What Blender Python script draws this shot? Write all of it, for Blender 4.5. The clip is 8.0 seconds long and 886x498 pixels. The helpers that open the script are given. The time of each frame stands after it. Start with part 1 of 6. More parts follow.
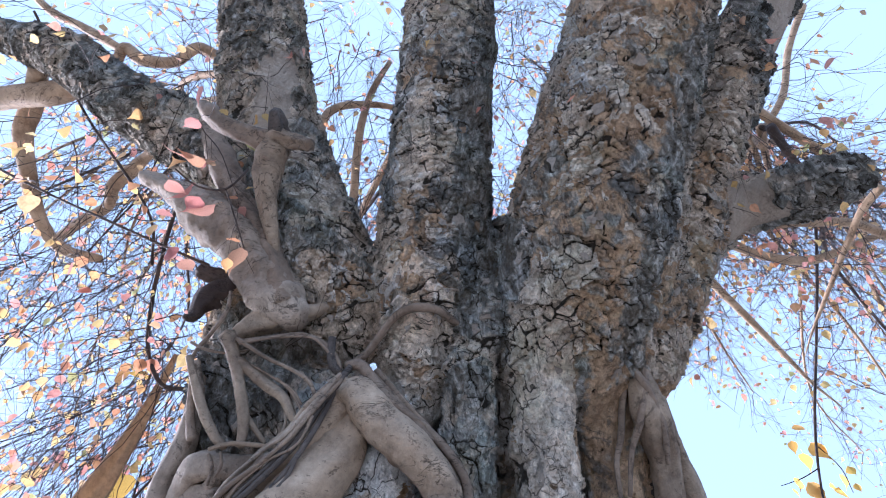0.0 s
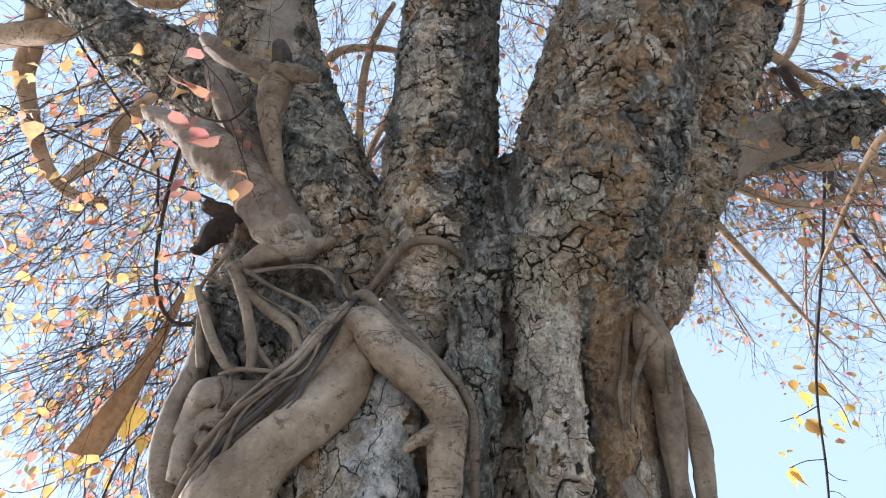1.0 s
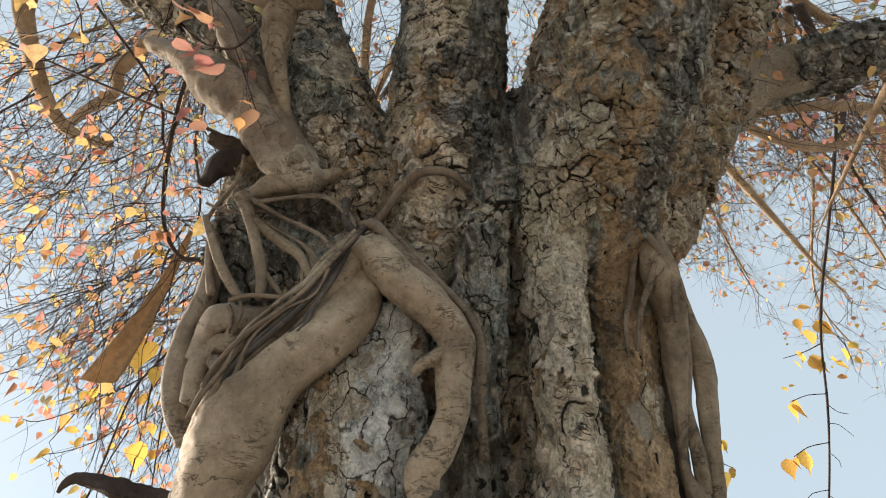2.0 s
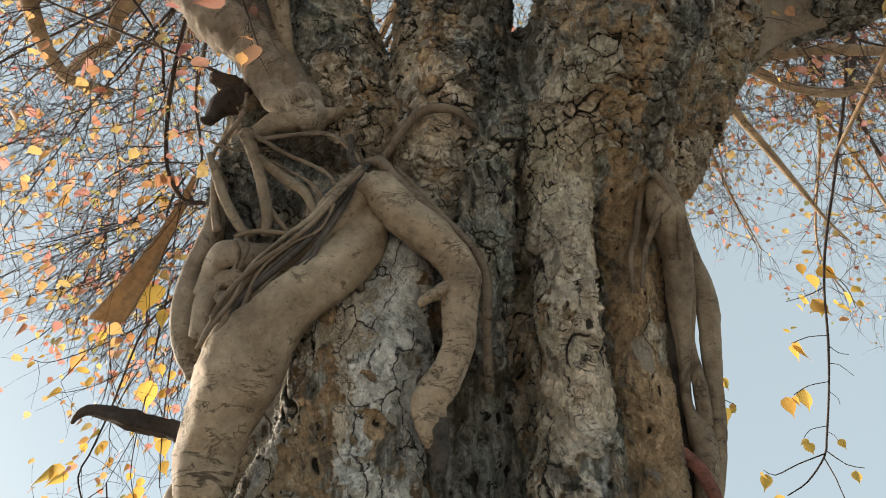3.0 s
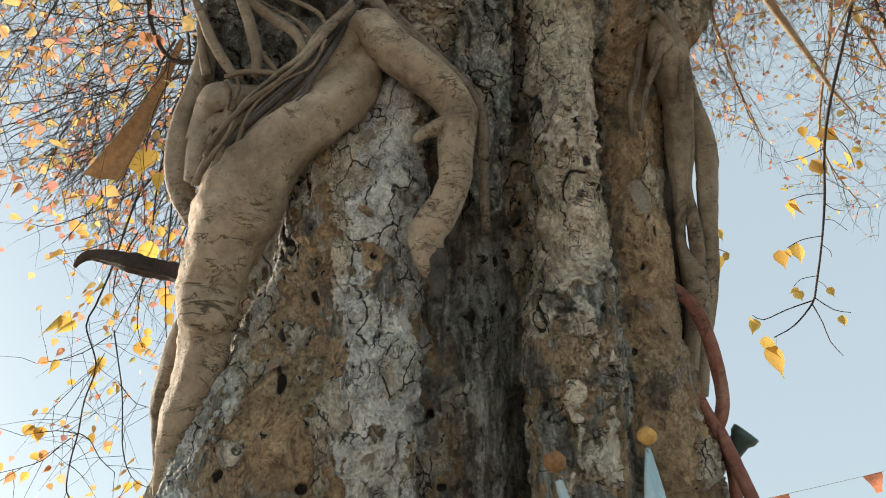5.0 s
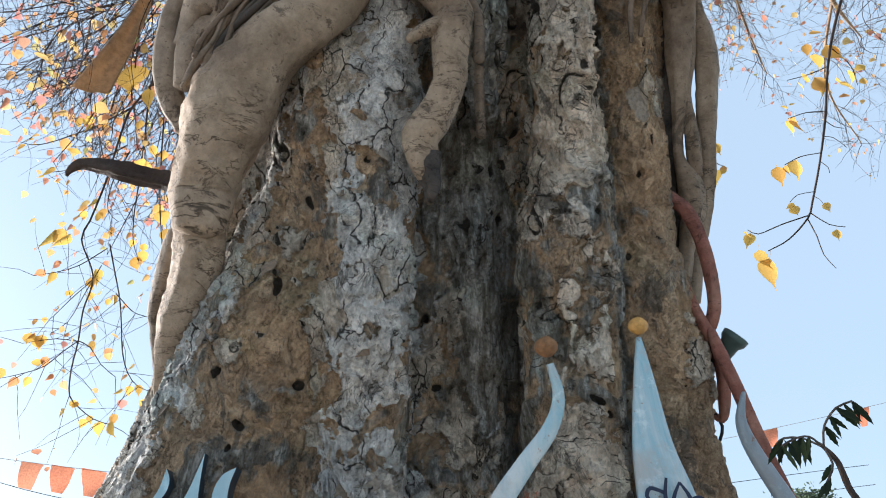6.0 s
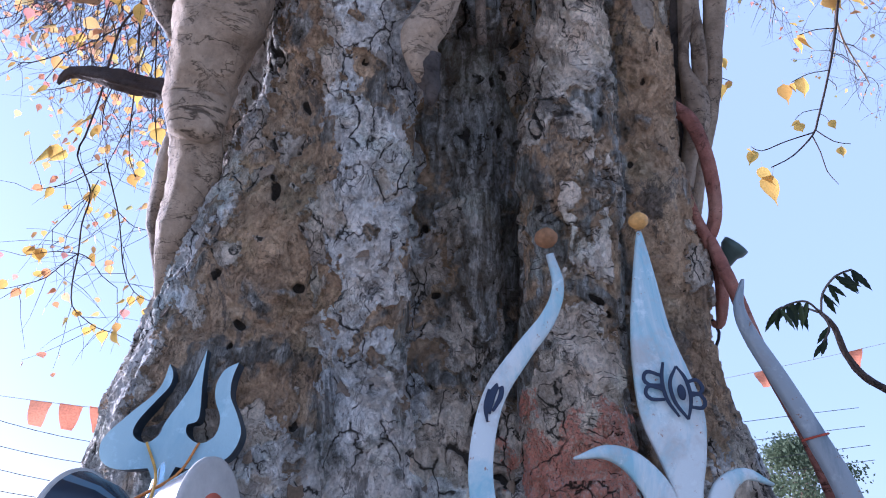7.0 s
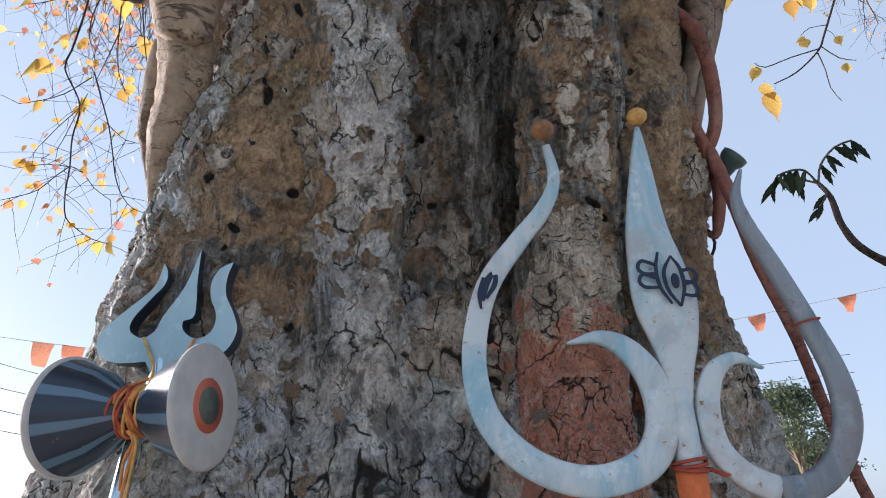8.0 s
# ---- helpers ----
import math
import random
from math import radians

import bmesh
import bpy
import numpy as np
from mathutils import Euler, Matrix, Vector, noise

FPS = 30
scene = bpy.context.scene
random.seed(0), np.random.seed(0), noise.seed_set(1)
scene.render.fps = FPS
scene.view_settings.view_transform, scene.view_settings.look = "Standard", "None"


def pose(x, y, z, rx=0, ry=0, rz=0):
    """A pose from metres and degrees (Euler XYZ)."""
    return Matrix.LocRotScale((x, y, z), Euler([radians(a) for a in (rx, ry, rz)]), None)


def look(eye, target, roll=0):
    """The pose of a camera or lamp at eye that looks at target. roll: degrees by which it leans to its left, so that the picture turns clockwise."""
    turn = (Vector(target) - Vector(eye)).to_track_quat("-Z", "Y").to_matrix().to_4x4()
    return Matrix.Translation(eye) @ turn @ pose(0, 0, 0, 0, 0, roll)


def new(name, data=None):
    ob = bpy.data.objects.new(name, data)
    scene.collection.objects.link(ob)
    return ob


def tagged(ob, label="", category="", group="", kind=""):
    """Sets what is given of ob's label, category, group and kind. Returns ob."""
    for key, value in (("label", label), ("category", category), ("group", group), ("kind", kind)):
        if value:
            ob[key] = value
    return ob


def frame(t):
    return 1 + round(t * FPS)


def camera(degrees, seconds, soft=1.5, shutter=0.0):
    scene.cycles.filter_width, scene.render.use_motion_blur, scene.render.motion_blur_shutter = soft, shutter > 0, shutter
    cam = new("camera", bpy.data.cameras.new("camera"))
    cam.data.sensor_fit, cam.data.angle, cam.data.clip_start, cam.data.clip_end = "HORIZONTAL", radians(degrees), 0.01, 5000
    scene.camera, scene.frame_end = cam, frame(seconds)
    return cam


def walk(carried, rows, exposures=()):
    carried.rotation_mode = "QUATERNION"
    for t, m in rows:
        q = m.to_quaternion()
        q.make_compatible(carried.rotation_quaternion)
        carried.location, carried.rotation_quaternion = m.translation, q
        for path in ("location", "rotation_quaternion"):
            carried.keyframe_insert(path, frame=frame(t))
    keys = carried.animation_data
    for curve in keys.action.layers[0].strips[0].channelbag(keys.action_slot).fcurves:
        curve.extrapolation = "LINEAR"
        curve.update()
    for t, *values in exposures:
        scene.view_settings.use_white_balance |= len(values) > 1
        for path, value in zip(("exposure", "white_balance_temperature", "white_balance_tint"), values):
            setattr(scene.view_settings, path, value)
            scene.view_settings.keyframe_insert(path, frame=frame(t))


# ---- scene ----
cam = camera(72.1, 8.0, soft=1.0)
METRES, EYE, TILT, LEAN, TURN = 1.0, 1.9, 54.5, 0.0, 0.0
ROWS = [
    (0.0, 0.0, 0.0, 0.0, 0.0, 0.0, -0.0),
    (0.5, -0.0057, 0.0003, -0.0583, 0.15, -1.85, -0.02),
    (1.0, -0.008, -0.001, -0.1095, 0.36, -3.59, -0.14),
    (1.5, -0.014, -0.0051, -0.1665, 0.57, -5.34, -0.23),
    (2.0, -0.02, -0.0106, -0.2237, 0.77, -7.23, -0.22),
    (3.5, -0.0359, -0.0353, -0.3743, 0.95, -12.24, -0.0),
    (4.0, -0.0357, -0.0465, -0.4388, 0.9, -14.11, 0.23),
    (4.5, -0.0322, -0.0608, -0.5028, 0.79, -16.14, 0.31),
    (6.0, -0.0131, -0.1217, -0.7018, 0.52, -23.05, 0.35),
    (6.5, -0.0125, -0.147, -0.7712, 0.54, -25.22, 0.35),
    (7.0, -0.0128, -0.1723, -0.8345, 0.52, -27.43, 0.34),
    (7.5, -0.0109, -0.201, -0.8968, 0.48, -29.55, 0.22),
    (8.0, -0.0039, -0.2297, -0.9607, 0.46, -31.73, 0.17),
]
# the clip's own camera veils and brightens its picture at both ends of the walk
EXPOSURES = [(0.0, 2.62, 4750, 22), (1.0, 2.45, 5300, 16), (2.0, 2.08, 6250, 12), (4.3, 1.87, 6350, 9), (5.2, 2.0, 6100, 10), (6.0, 2.13, 5450, 13), (6.6, 2.13, 5450, 15), (7.0, 2.16, 4750, 30), (7.5, 2.12, 4800, 34), (8.0, 1.95, 5550, 22)]
walk(cam, [(t, pose(0, 0, EYE, TILT, LEAN, TURN) @ pose(METRES * x, METRES * y, METRES * z, 90 + pitch, roll, yaw)) for t, x, y, z, yaw, pitch, roll in ROWS], exposures=EXPOSURES)

# ---- world and sun ----
SUN_AZ, SUN_EL = radians(-62), radians(12)      # left of straight ahead, low
world = bpy.data.worlds.new("world")
scene.world = world
world.use_nodes = True
wn = world.node_tree.nodes
sky = wn.new("ShaderNodeTexSky")
sky.sky_type, sky.sun_disc = "NISHITA", False
sky.sun_elevation, sky.sun_rotation = SUN_EL, SUN_AZ
sky.air_density, sky.dust_density, sky.ozone_density = 1.0, 1.0, 1.0
haze = wn.new("ShaderNodeMix")                   # a milky winter haze over the clear sky
haze.data_type = "RGBA"
haze.inputs["Factor"].default_value = 0.88
haze.inputs[7].default_value = (1.33, 1.53, 1.57, 1)
world.node_tree.links.new(sky.outputs["Color"], haze.inputs[6])
world.node_tree.links.new(haze.outputs[2], wn["Background"].inputs["Color"])
wn["Background"].inputs["Strength"].default_value = 0.112
sun = new("sun", bpy.data.lights.new("sun", "SUN"))
sun.data.energy, sun.data.angle, sun.data.color = 2.9, radians(18), (1.0, 0.86, 0.68)
sun_way = Vector((math.sin(SUN_AZ) * math.cos(SUN_EL), math.cos(SUN_AZ) * math.cos(SUN_EL), math.sin(SUN_EL)))
sun.matrix_world = look(sun_way * 30, (0, 0, 0))

# ---- builders ----
def part(name, bm, material, parent=None, label="", smooth=True):
    """One mesh object from a bmesh, under a thing or a part."""
    me = bpy.data.meshes.new(name)
    bm.to_mesh(me)
    bm.free()
    me.materials.append(material)
    if smooth:
        me.polygons.foreach_set("use_smooth", [True] * len(me.polygons))
    ob = new(name, me)
    ob.parent = parent
    return tagged(ob, label) if label else ob


def part_np(name, verts, faces, material, parent=None, label="", smooth=True):
    """One mesh object from arrays of vertices and equal-sided faces."""
    me = bpy.data.meshes.new(name)
    v, f = np.asarray(verts, float), np.asarray(faces, int)
    me.vertices.add(len(v))
    me.vertices.foreach_set("co", v.ravel())
    k = f.shape[1]
    me.loops.add(f.size)
    me.loops.foreach_set("vertex_index", f.ravel())
    me.polygons.add(len(f))
    me.polygons.foreach_set("loop_start", np.arange(0, f.size, k))
    me.update(calc_edges=True)
    me.validate()
    me.materials.append(material)
    if smooth:
        me.polygons.foreach_set("use_smooth", [True] * len(me.polygons))
    ob = new(name, me)
    ob.parent = parent
    return tagged(ob, label) if label else ob


def thing(name, label, category, group="", kind="", at=(0, 0, 0)):
    ob = new(name)
    ob.empty_display_size = 0.1
    ob.location = at
    return tagged(ob, label, category, group, kind)


def spline(points, step):
    """Catmull-Rom through rows of numbers (x, y, z, r, ...), about one sample per step metres."""
    p = np.array(points, float)
    p = np.vstack([2 * p[0] - p[1], p, 2 * p[-1] - p[-2]])
    out = []
    for i in range(1, len(p) - 2):
        n = max(2, int(np.linalg.norm(p[i + 1][:3] - p[i][:3]) / step))
        for t in np.arange(n) / n:
            out.append(0.5 * (2 * p[i] + (p[i + 1] - p[i - 1]) * t + (2 * p[i - 1] - 5 * p[i] + 4 * p[i + 1] - p[i + 2]) * t * t
                              + (3 * p[i] - p[i - 1] - 3 * p[i + 1] + p[i + 2]) * t ** 3))
    out.append(p[-2])
    out = np.array(out)
    if out.shape[1] > 3:
        out[:, 3] = np.maximum(out[:, 3], 0.0008)
    return out


def sweep(points, sides=12, step=0.02, rough=0.0, seed=0.0, closed=True):
    """Vertices and quads of a round tube with its own radius at each point. rough: lumps, as a share of the radius."""
    s = spline(points, step)
    c, r = s[:, :3], s[:, 3]
    tan = np.gradient(c, axis=0)
    tan /= np.linalg.norm(tan, axis=1)[:, None] + 1e-9
    side = np.cross(tan[0], (0.3, 0.9, 0.2))
    way = np.concatenate([[0], np.cumsum(np.linalg.norm(np.diff(c, axis=0), axis=1))])
    ring, verts = np.arange(sides) * 2 * math.pi / sides, []
    for i in range(len(c)):
        side = side - tan[i] * side.dot(tan[i])
        side /= np.linalg.norm(side)
        up = np.cross(tan[i], side)
        rr = np.full(sides, r[i])
        if rough:
            for k in range(sides):
                q = Vector((math.cos(ring[k]) * 1.3 + seed, math.sin(ring[k]) * 1.3, way[i] * 3.5))
                w = Vector((math.cos(ring[k]) * 2.5, math.sin(ring[k]) * 2.5 + seed, way[i] * 22))
                rr[k] *= 1 + rough * (1.3 * noise.noise(q) + 0.45 * noise.noise(w) + 0.25 * noise.noise(w * 2.3))
        verts.append(c[i] + rr[:, None] * (np.cos(ring)[:, None] * side + np.sin(ring)[:, None] * up))
    n = len(c)
    v = np.vstack(verts + [[c[0] - tan[0] * r[0] * 0.4], [c[-1] + tan[-1] * r[-1] * 0.5]])
    a = (np.arange(n - 1)[:, None] * sides + np.arange(sides)[None]).ravel()
    b = (np.arange(n - 1)[:, None] * sides + (np.arange(sides)[None] + 1) % sides).ravel()
    f = np.stack([a, b, b + sides, a + sides], 1)
    k = np.arange(sides)
    e0 = np.stack([np.full(sides, n * sides), (k + 1) % sides, k, k], 1)
    last = (n - 1) * sides
    e1 = np.stack([np.full(sides, n * sides + 1), last + k, last + (k + 1) % sides, last + (k + 1) % sides], 1)
    return v, f, e0, e1


def tube_bm(points, sides=12, step=0.02, rough=0.0, seed=0.0):
    v, f, e0, e1 = sweep(points, sides, step, rough, seed)
    bm = bmesh.new()
    vs = [bm.verts.new(p) for p in v]
    for q in f:
        bm.faces.new([vs[i] for i in q])
    for q in np.vstack([e0, e1]):
        bm.faces.new([vs[i] for i in q[:3]])
    return bm


def lathe_bm(profile, sides=40):
    """Turned about z; profile: (radius, z) from one end to the other."""
    bm = bmesh.new()
    rings = [[bm.verts.new((r * math.cos(a), r * math.sin(a), z)) for a in (2 * math.pi * k / sides for k in range(sides))] for r, z in profile]
    for a, b in zip(rings, rings[1:]):
        for k in range(sides):
            bm.faces.new((a[k], a[(k + 1) % sides], b[(k + 1) % sides], b[k]))
    bm.faces.new(rings[0][::-1])
    bm.faces.new(rings[-1])
    bmesh.ops.recalc_face_normals(bm, faces=bm.faces)
    return bm


def plate_bm(outline, thick, bevel=0.0):
    """A flat plate in the x-z plane from an outline of (x, z), its front at y = 0 and its back at y = thick."""
    bm = bmesh.new()
    front = bm.faces.new([bm.verts.new((x, 0, z)) for x, z in outline])
    back = bmesh.ops.extrude_face_region(bm, geom=[front])
    bmesh.ops.translate(bm, vec=(0, thick, 0), verts=[g for g in back["geom"] if isinstance(g, bmesh.types.BMVert)])
    bmesh.ops.recalc_face_normals(bm, faces=bm.faces)
    if bevel:
        rim = [e for e in bm.edges if abs(e.verts[0].co.y - e.verts[1].co.y) < 1e-6]
        bmesh.ops.bevel(bm, geom=rim, offset=bevel, segments=2, affect="EDGES")
    bmesh.ops.triangulate(bm, faces=[f for f in bm.faces if len(f.verts) > 4])
    return bm

# ---- materials ----
class Nodes:
    """A short way to write node materials."""

    def __init__(self, name):
        self.mat = bpy.data.materials.new(name)
        self.mat.use_nodes = True
        self.n, self.l = self.mat.node_tree.nodes, self.mat.node_tree.links
        self.bsdf = self.n["Principled BSDF"]
        self.co = self.n.new("ShaderNodeTexCoord").outputs["Object"]

    def put(self, socket, value):
        if isinstance(value, bpy.types.NodeSocket):
            self.l.new(value, socket)
        elif isinstance(value, tuple) and len(value) == 3 and socket.type == "RGBA":
            socket.default_value = (*value, 1)
        else:
            socket.default_value = value

    def scaled(self, x, y, z):
        m = self.n.new("ShaderNodeMapping")
        m.inputs["Scale"].default_value = (x, y, z)
        self.l.new(self.co, m.inputs["Vector"])
        return m.outputs["Vector"]

    def noise(self, scale, detail=5, rough=0.6, co=None, distort=0.0):
        t = self.n.new("ShaderNodeTexNoise")
        t.inputs["Scale"].default_value, t.inputs["Detail"].default_value = scale, detail
        t.inputs["Roughness"].default_value, t.inputs["Distortion"].default_value = rough, distort
        self.l.new(co or self.co, t.inputs["Vector"])
        return t.outputs["Fac"]

    def cells(self, scale, co=None, feature="DISTANCE_TO_EDGE", rand=1.0):
        t = self.n.new("ShaderNodeTexVoronoi")
        t.feature = feature
        t.inputs["Scale"].default_value, t.inputs["Randomness"].default_value = scale, rand
        self.l.new(co or self.co, t.inputs["Vector"])
        return t.outputs["Color" if feature == "F1" else "Distance"]

    def ramp(self, value, *stops):
        t = self.n.new("ShaderNodeValToRGB")
        while len(t.color_ramp.elements) < len(stops):
            t.color_ramp.elements.new(0.5)
        for e, (p, c) in zip(t.color_ramp.elements, stops):
            e.position, e.color = p, (*c, 1) if isinstance(c, tuple) else (c, c, c, 1)
        self.put(t.inputs["Fac"], value)
        return t.outputs["Color"]

    def mix(self, fac, a, b, how="MIX"):
        t = self.n.new("ShaderNodeMix")
        t.data_type, t.blend_type = "RGBA", how
        self.put(t.inputs["Factor"], fac)
        self.put(t.inputs[6], a)
        self.put(t.inputs[7], b)
        return t.outputs[2]

    def math(self, how, a, b=0.0):
        t = self.n.new("ShaderNodeMath")
        t.operation = how
        self.put(t.inputs[0], a)
        self.put(t.inputs[1], b)
        return t.outputs[0]

    def attribute(self, name):
        t = self.n.new("ShaderNodeAttribute")
        t.attribute_name = name
        return t.outputs["Fac"]

    def bump(self, height, strength=0.5, distance=0.01, then=None):
        t = self.n.new("ShaderNodeBump")
        t.inputs["Strength"].default_value, t.inputs["Distance"].default_value = strength, distance
        self.put(t.inputs["Height"], height)
        if then:
            self.l.new(then, t.inputs["Normal"])
        return t.outputs["Normal"]

    def done(self, colour=None, rough=0.8, normal=None, metal=0.0, spec=0.3):
        b = self.bsdf
        if colour is not None:
            self.put(b.inputs["Base Color"], colour)
        self.put(b.inputs["Roughness"], rough)
        self.put(b.inputs["Metallic"], metal)
        self.put(b.inputs["Specular IOR Level"], spec)
        if normal:
            self.l.new(normal, b.inputs["Normal"])
        return self.mat


def bark_material():
    m = Nodes("bark")
    mid = m.noise(13, 7, 0.7, m.scaled(1, 1, 0.8), 0.5)
    fine = m.noise(95, 6, 0.75)
    ragged = m.math("SUBTRACT", m.noise(36, 8, 0.76, m.scaled(1, 1, 0.7)), 0.5)

    def zone(name, reach, soft=0.02):
        """A mask inside the field's zero line, its edge made ragged."""
        f = m.math("ADD", m.attribute(name), m.math("MULTIPLY", ragged, reach))
        return m.ramp(m.math("ADD", f, 0.5), (0.5 - soft, 0.0), (0.5 + soft, 1.0))
    peel, bare, pale, stain_shade = zone("peel", 0.7, 0.012), zone("bare", 0.6), zone("pale", 0.8, 0.05), zone("stain_shade", 0.9, 0.16)
    smooth_ridge = zone("ridge", 0.7, 0.05)

    # coordinates pushed about, so that no crack runs straight
    push = m.n.new("ShaderNodeTexNoise")
    push.inputs["Scale"].default_value, push.inputs["Detail"].default_value = 11.0, 4
    m.l.new(m.co, push.inputs["Vector"])
    centred = m.n.new("ShaderNodeVectorMath")
    centred.operation = "MULTIPLY_ADD"
    m.l.new(push.outputs["Color"], centred.inputs[0])
    centred.inputs[1].default_value = (0.09, 0.09, 0.09)
    m.l.new(m.co, centred.inputs[2])

    def bent(x, y, z):
        t = m.n.new("ShaderNodeMapping")
        t.inputs["Scale"].default_value = (x, y, z)
        m.l.new(centred.outputs[0], t.inputs["Vector"])
        return t.outputs["Vector"]
    # upright plates on the trunk, each crack thin and broken off here and there
    here = m.ramp(m.noise(7, 4, 0.6), (0.42, 0.0), (0.58, 1.0))
    plate = m.cells(9.5, bent(1, 1, 0.62))
    c1 = m.math("MULTIPLY", m.ramp(plate, (0.008, 1.0), (0.032, 0.0)), m.ramp(here, (0.2, 0.0), (0.6, 1.0)))
    small = m.cells(25, bent(1, 1, 0.75))
    c2 = m.math("MULTIPLY", m.ramp(small, (0.012, 0.8), (0.045, 0.0)), m.ramp(m.noise(9, 5, 0.65), (0.53, 0.0), (0.60, 1.0)))
    # crosswise creases on the smooth ridges and on the stems
    cross = m.cells(10, bent(0.5, 0.5, 3.6))
    c3 = m.math("MULTIPLY", m.math("MULTIPLY", m.ramp(cross, (0.01, 1.0), (0.05, 0.0)), m.ramp(m.noise(12, 4, 0.6), (0.5, 0.0), (0.58, 1.0))), smooth_ridge)
    gap = m.math("ADD", m.attribute("crack"), m.math("MULTIPLY", ragged, 0.010))
    c4 = m.ramp(m.math("ADD", m.math("MULTIPLY", gap, 40.0), 0.5), (0.45, 1.0), (0.52, 0.0))
    whole = m.math("SUBTRACT", 1.0, m.math("MULTIPLY", peel, 0.85))
    crack = m.math("MAXIMUM", m.math("MULTIPLY", m.math("MAXIMUM", m.math("MULTIPLY", c1, m.math("SUBTRACT", 1.0, smooth_ridge)), c2), whole), c4)
    crack = m.math("MULTIPLY", m.math("MAXIMUM", crack, c3), m.math("SUBTRACT", 1.0, bare))
    # colours of the layers
    grey = m.ramp(mid, (0.28, (0.27, 0.26, 0.245)), (0.42, (0.45, 0.435, 0.41)), (0.55, (0.60, 0.58, 0.55)), (0.72, (0.76, 0.745, 0.71)))
    brown = m.ramp(mid, (0.28, (0.19, 0.152, 0.115)), (0.42, (0.36, 0.30, 0.235)), (0.55, (0.51, 0.44, 0.355)), (0.72, (0.66, 0.59, 0.50)))
    ochre = m.ramp(m.noise(7, 7, 0.72), (0.3, (0.17, 0.118, 0.076)), (0.48, (0.36, 0.25, 0.155)), (0.6, (0.46, 0.335, 0.215)), (0.8, (0.60, 0.475, 0.345)))
    beige = m.ramp(mid, (0.3, (0.40, 0.32, 0.24)), (0.5, (0.60, 0.50, 0.395)), (0.7, (0.74, 0.65, 0.54)))
    skin = m.mix(pale, brown, grey)
    skin = m.mix(m.math("MULTIPLY", smooth_ridge, 0.8), skin, beige)
    skin = m.mix(peel, skin, ochre)
    fibre = m.noise(26, 6, 0.68, m.scaled(1, 1, 0.16), 0.7)
    black = m.ramp(fibre, (0.36, (0.022, 0.024, 0.022)), (0.49, (0.13, 0.135, 0.125)), (0.68, (0.46, 0.455, 0.43)))
    # black of the water runs, and of the shade painted into the hollows
    skin = m.mix(m.math("MULTIPLY", stain_shade, 0.85), skin, black)
    # old weathered black blotches
    dark = m.ramp(m.noise(4.2, 8, 0.78, m.scaled(1, 1, 0.55), 0.8), (0.56, 0.0), (0.60, 1.0))
    skin = m.mix(m.math("MULTIPLY", dark, 0.68), skin, (0.085, 0.08, 0.074))
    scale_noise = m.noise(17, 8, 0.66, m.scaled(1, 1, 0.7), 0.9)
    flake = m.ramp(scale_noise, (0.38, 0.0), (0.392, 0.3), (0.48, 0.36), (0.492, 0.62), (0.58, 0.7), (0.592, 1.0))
    # thin dark lines that paint the shade under each flake's edge
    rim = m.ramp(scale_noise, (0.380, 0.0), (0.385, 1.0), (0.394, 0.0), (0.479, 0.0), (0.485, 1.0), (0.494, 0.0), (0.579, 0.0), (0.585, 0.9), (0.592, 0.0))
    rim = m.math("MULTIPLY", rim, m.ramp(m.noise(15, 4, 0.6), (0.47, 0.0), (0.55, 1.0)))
    skin = m.mix(0.75, skin, m.ramp(flake, (0.0, 0.85), (0.45, 1.25), (1.0, 1.55)), "MULTIPLY")
    chips = m.ramp(m.noise(44, 6, 0.62, m.scaled(1, 1, 0.75), 0.8), (0.40, 0.0), (0.41, 0.35), (0.50, 0.4), (0.51, 0.7), (0.58, 0.75), (0.59, 1.0))
    skin = m.mix(0.5, skin, m.ramp(chips, (0.0, 0.8), (0.4, 1.2), (1.0, 1.5)), "MULTIPLY")
    lichen = m.ramp(m.noise(3.3, 6, 0.7), (0.52, 0.0), (0.64, 0.35))
    skin = m.mix(lichen, skin, m.mix(1.0, skin, (0.80, 0.98, 0.90), "MULTIPLY"))
    tint = m.ramp(m.noise(2.2, 4, 0.6), (0.35, (0.86, 0.92, 0.96)), (0.65, (1.08, 1.0, 0.90)))
    skin = m.mix(0.8, skin, tint, "MULTIPLY")
    # old red paint daubed on the ridge behind the trident
    sep = m.n.new("ShaderNodeSeparateXYZ")
    m.l.new(m.co, sep.inputs[0])
    dx = m.math("DIVIDE", m.math("ABSOLUTE", m.math("SUBTRACT", sep.outputs[0], 0.33)), 0.23)
    dz = m.math("DIVIDE", m.math("ABSOLUTE", m.math("SUBTRACT", sep.outputs[2], 1.22)), 0.42)
    d = m.math("MAXIMUM", dx, dz)
    d = m.math("ADD", d, m.math("MULTIPLY", m.math("SUBTRACT", m.noise(4.5, 7, 0.72), 0.5), 2.4))
    daub = m.math("MULTIPLY", m.ramp(d, (0.80, 1.0), (0.86, 0.0)), m.math("LESS_THAN", sep.outputs[1], 2.5))
    red = m.mix(fine, (0.58, 0.16, 0.09), (0.82, 0.34, 0.22))
    skin = m.mix(m.math("MULTIPLY", daub, m.ramp(fine, (0.38, 0.25), (0.52, 0.85))), skin, red)
    wood = m.ramp(m.noise(6, 5, 0.6), (0.3, (0.36, 0.29, 0.22)), (0.7, (0.52, 0.44, 0.35)))
    skin = m.mix(bare, skin, wood)
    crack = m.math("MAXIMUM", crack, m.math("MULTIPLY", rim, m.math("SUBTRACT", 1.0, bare)))
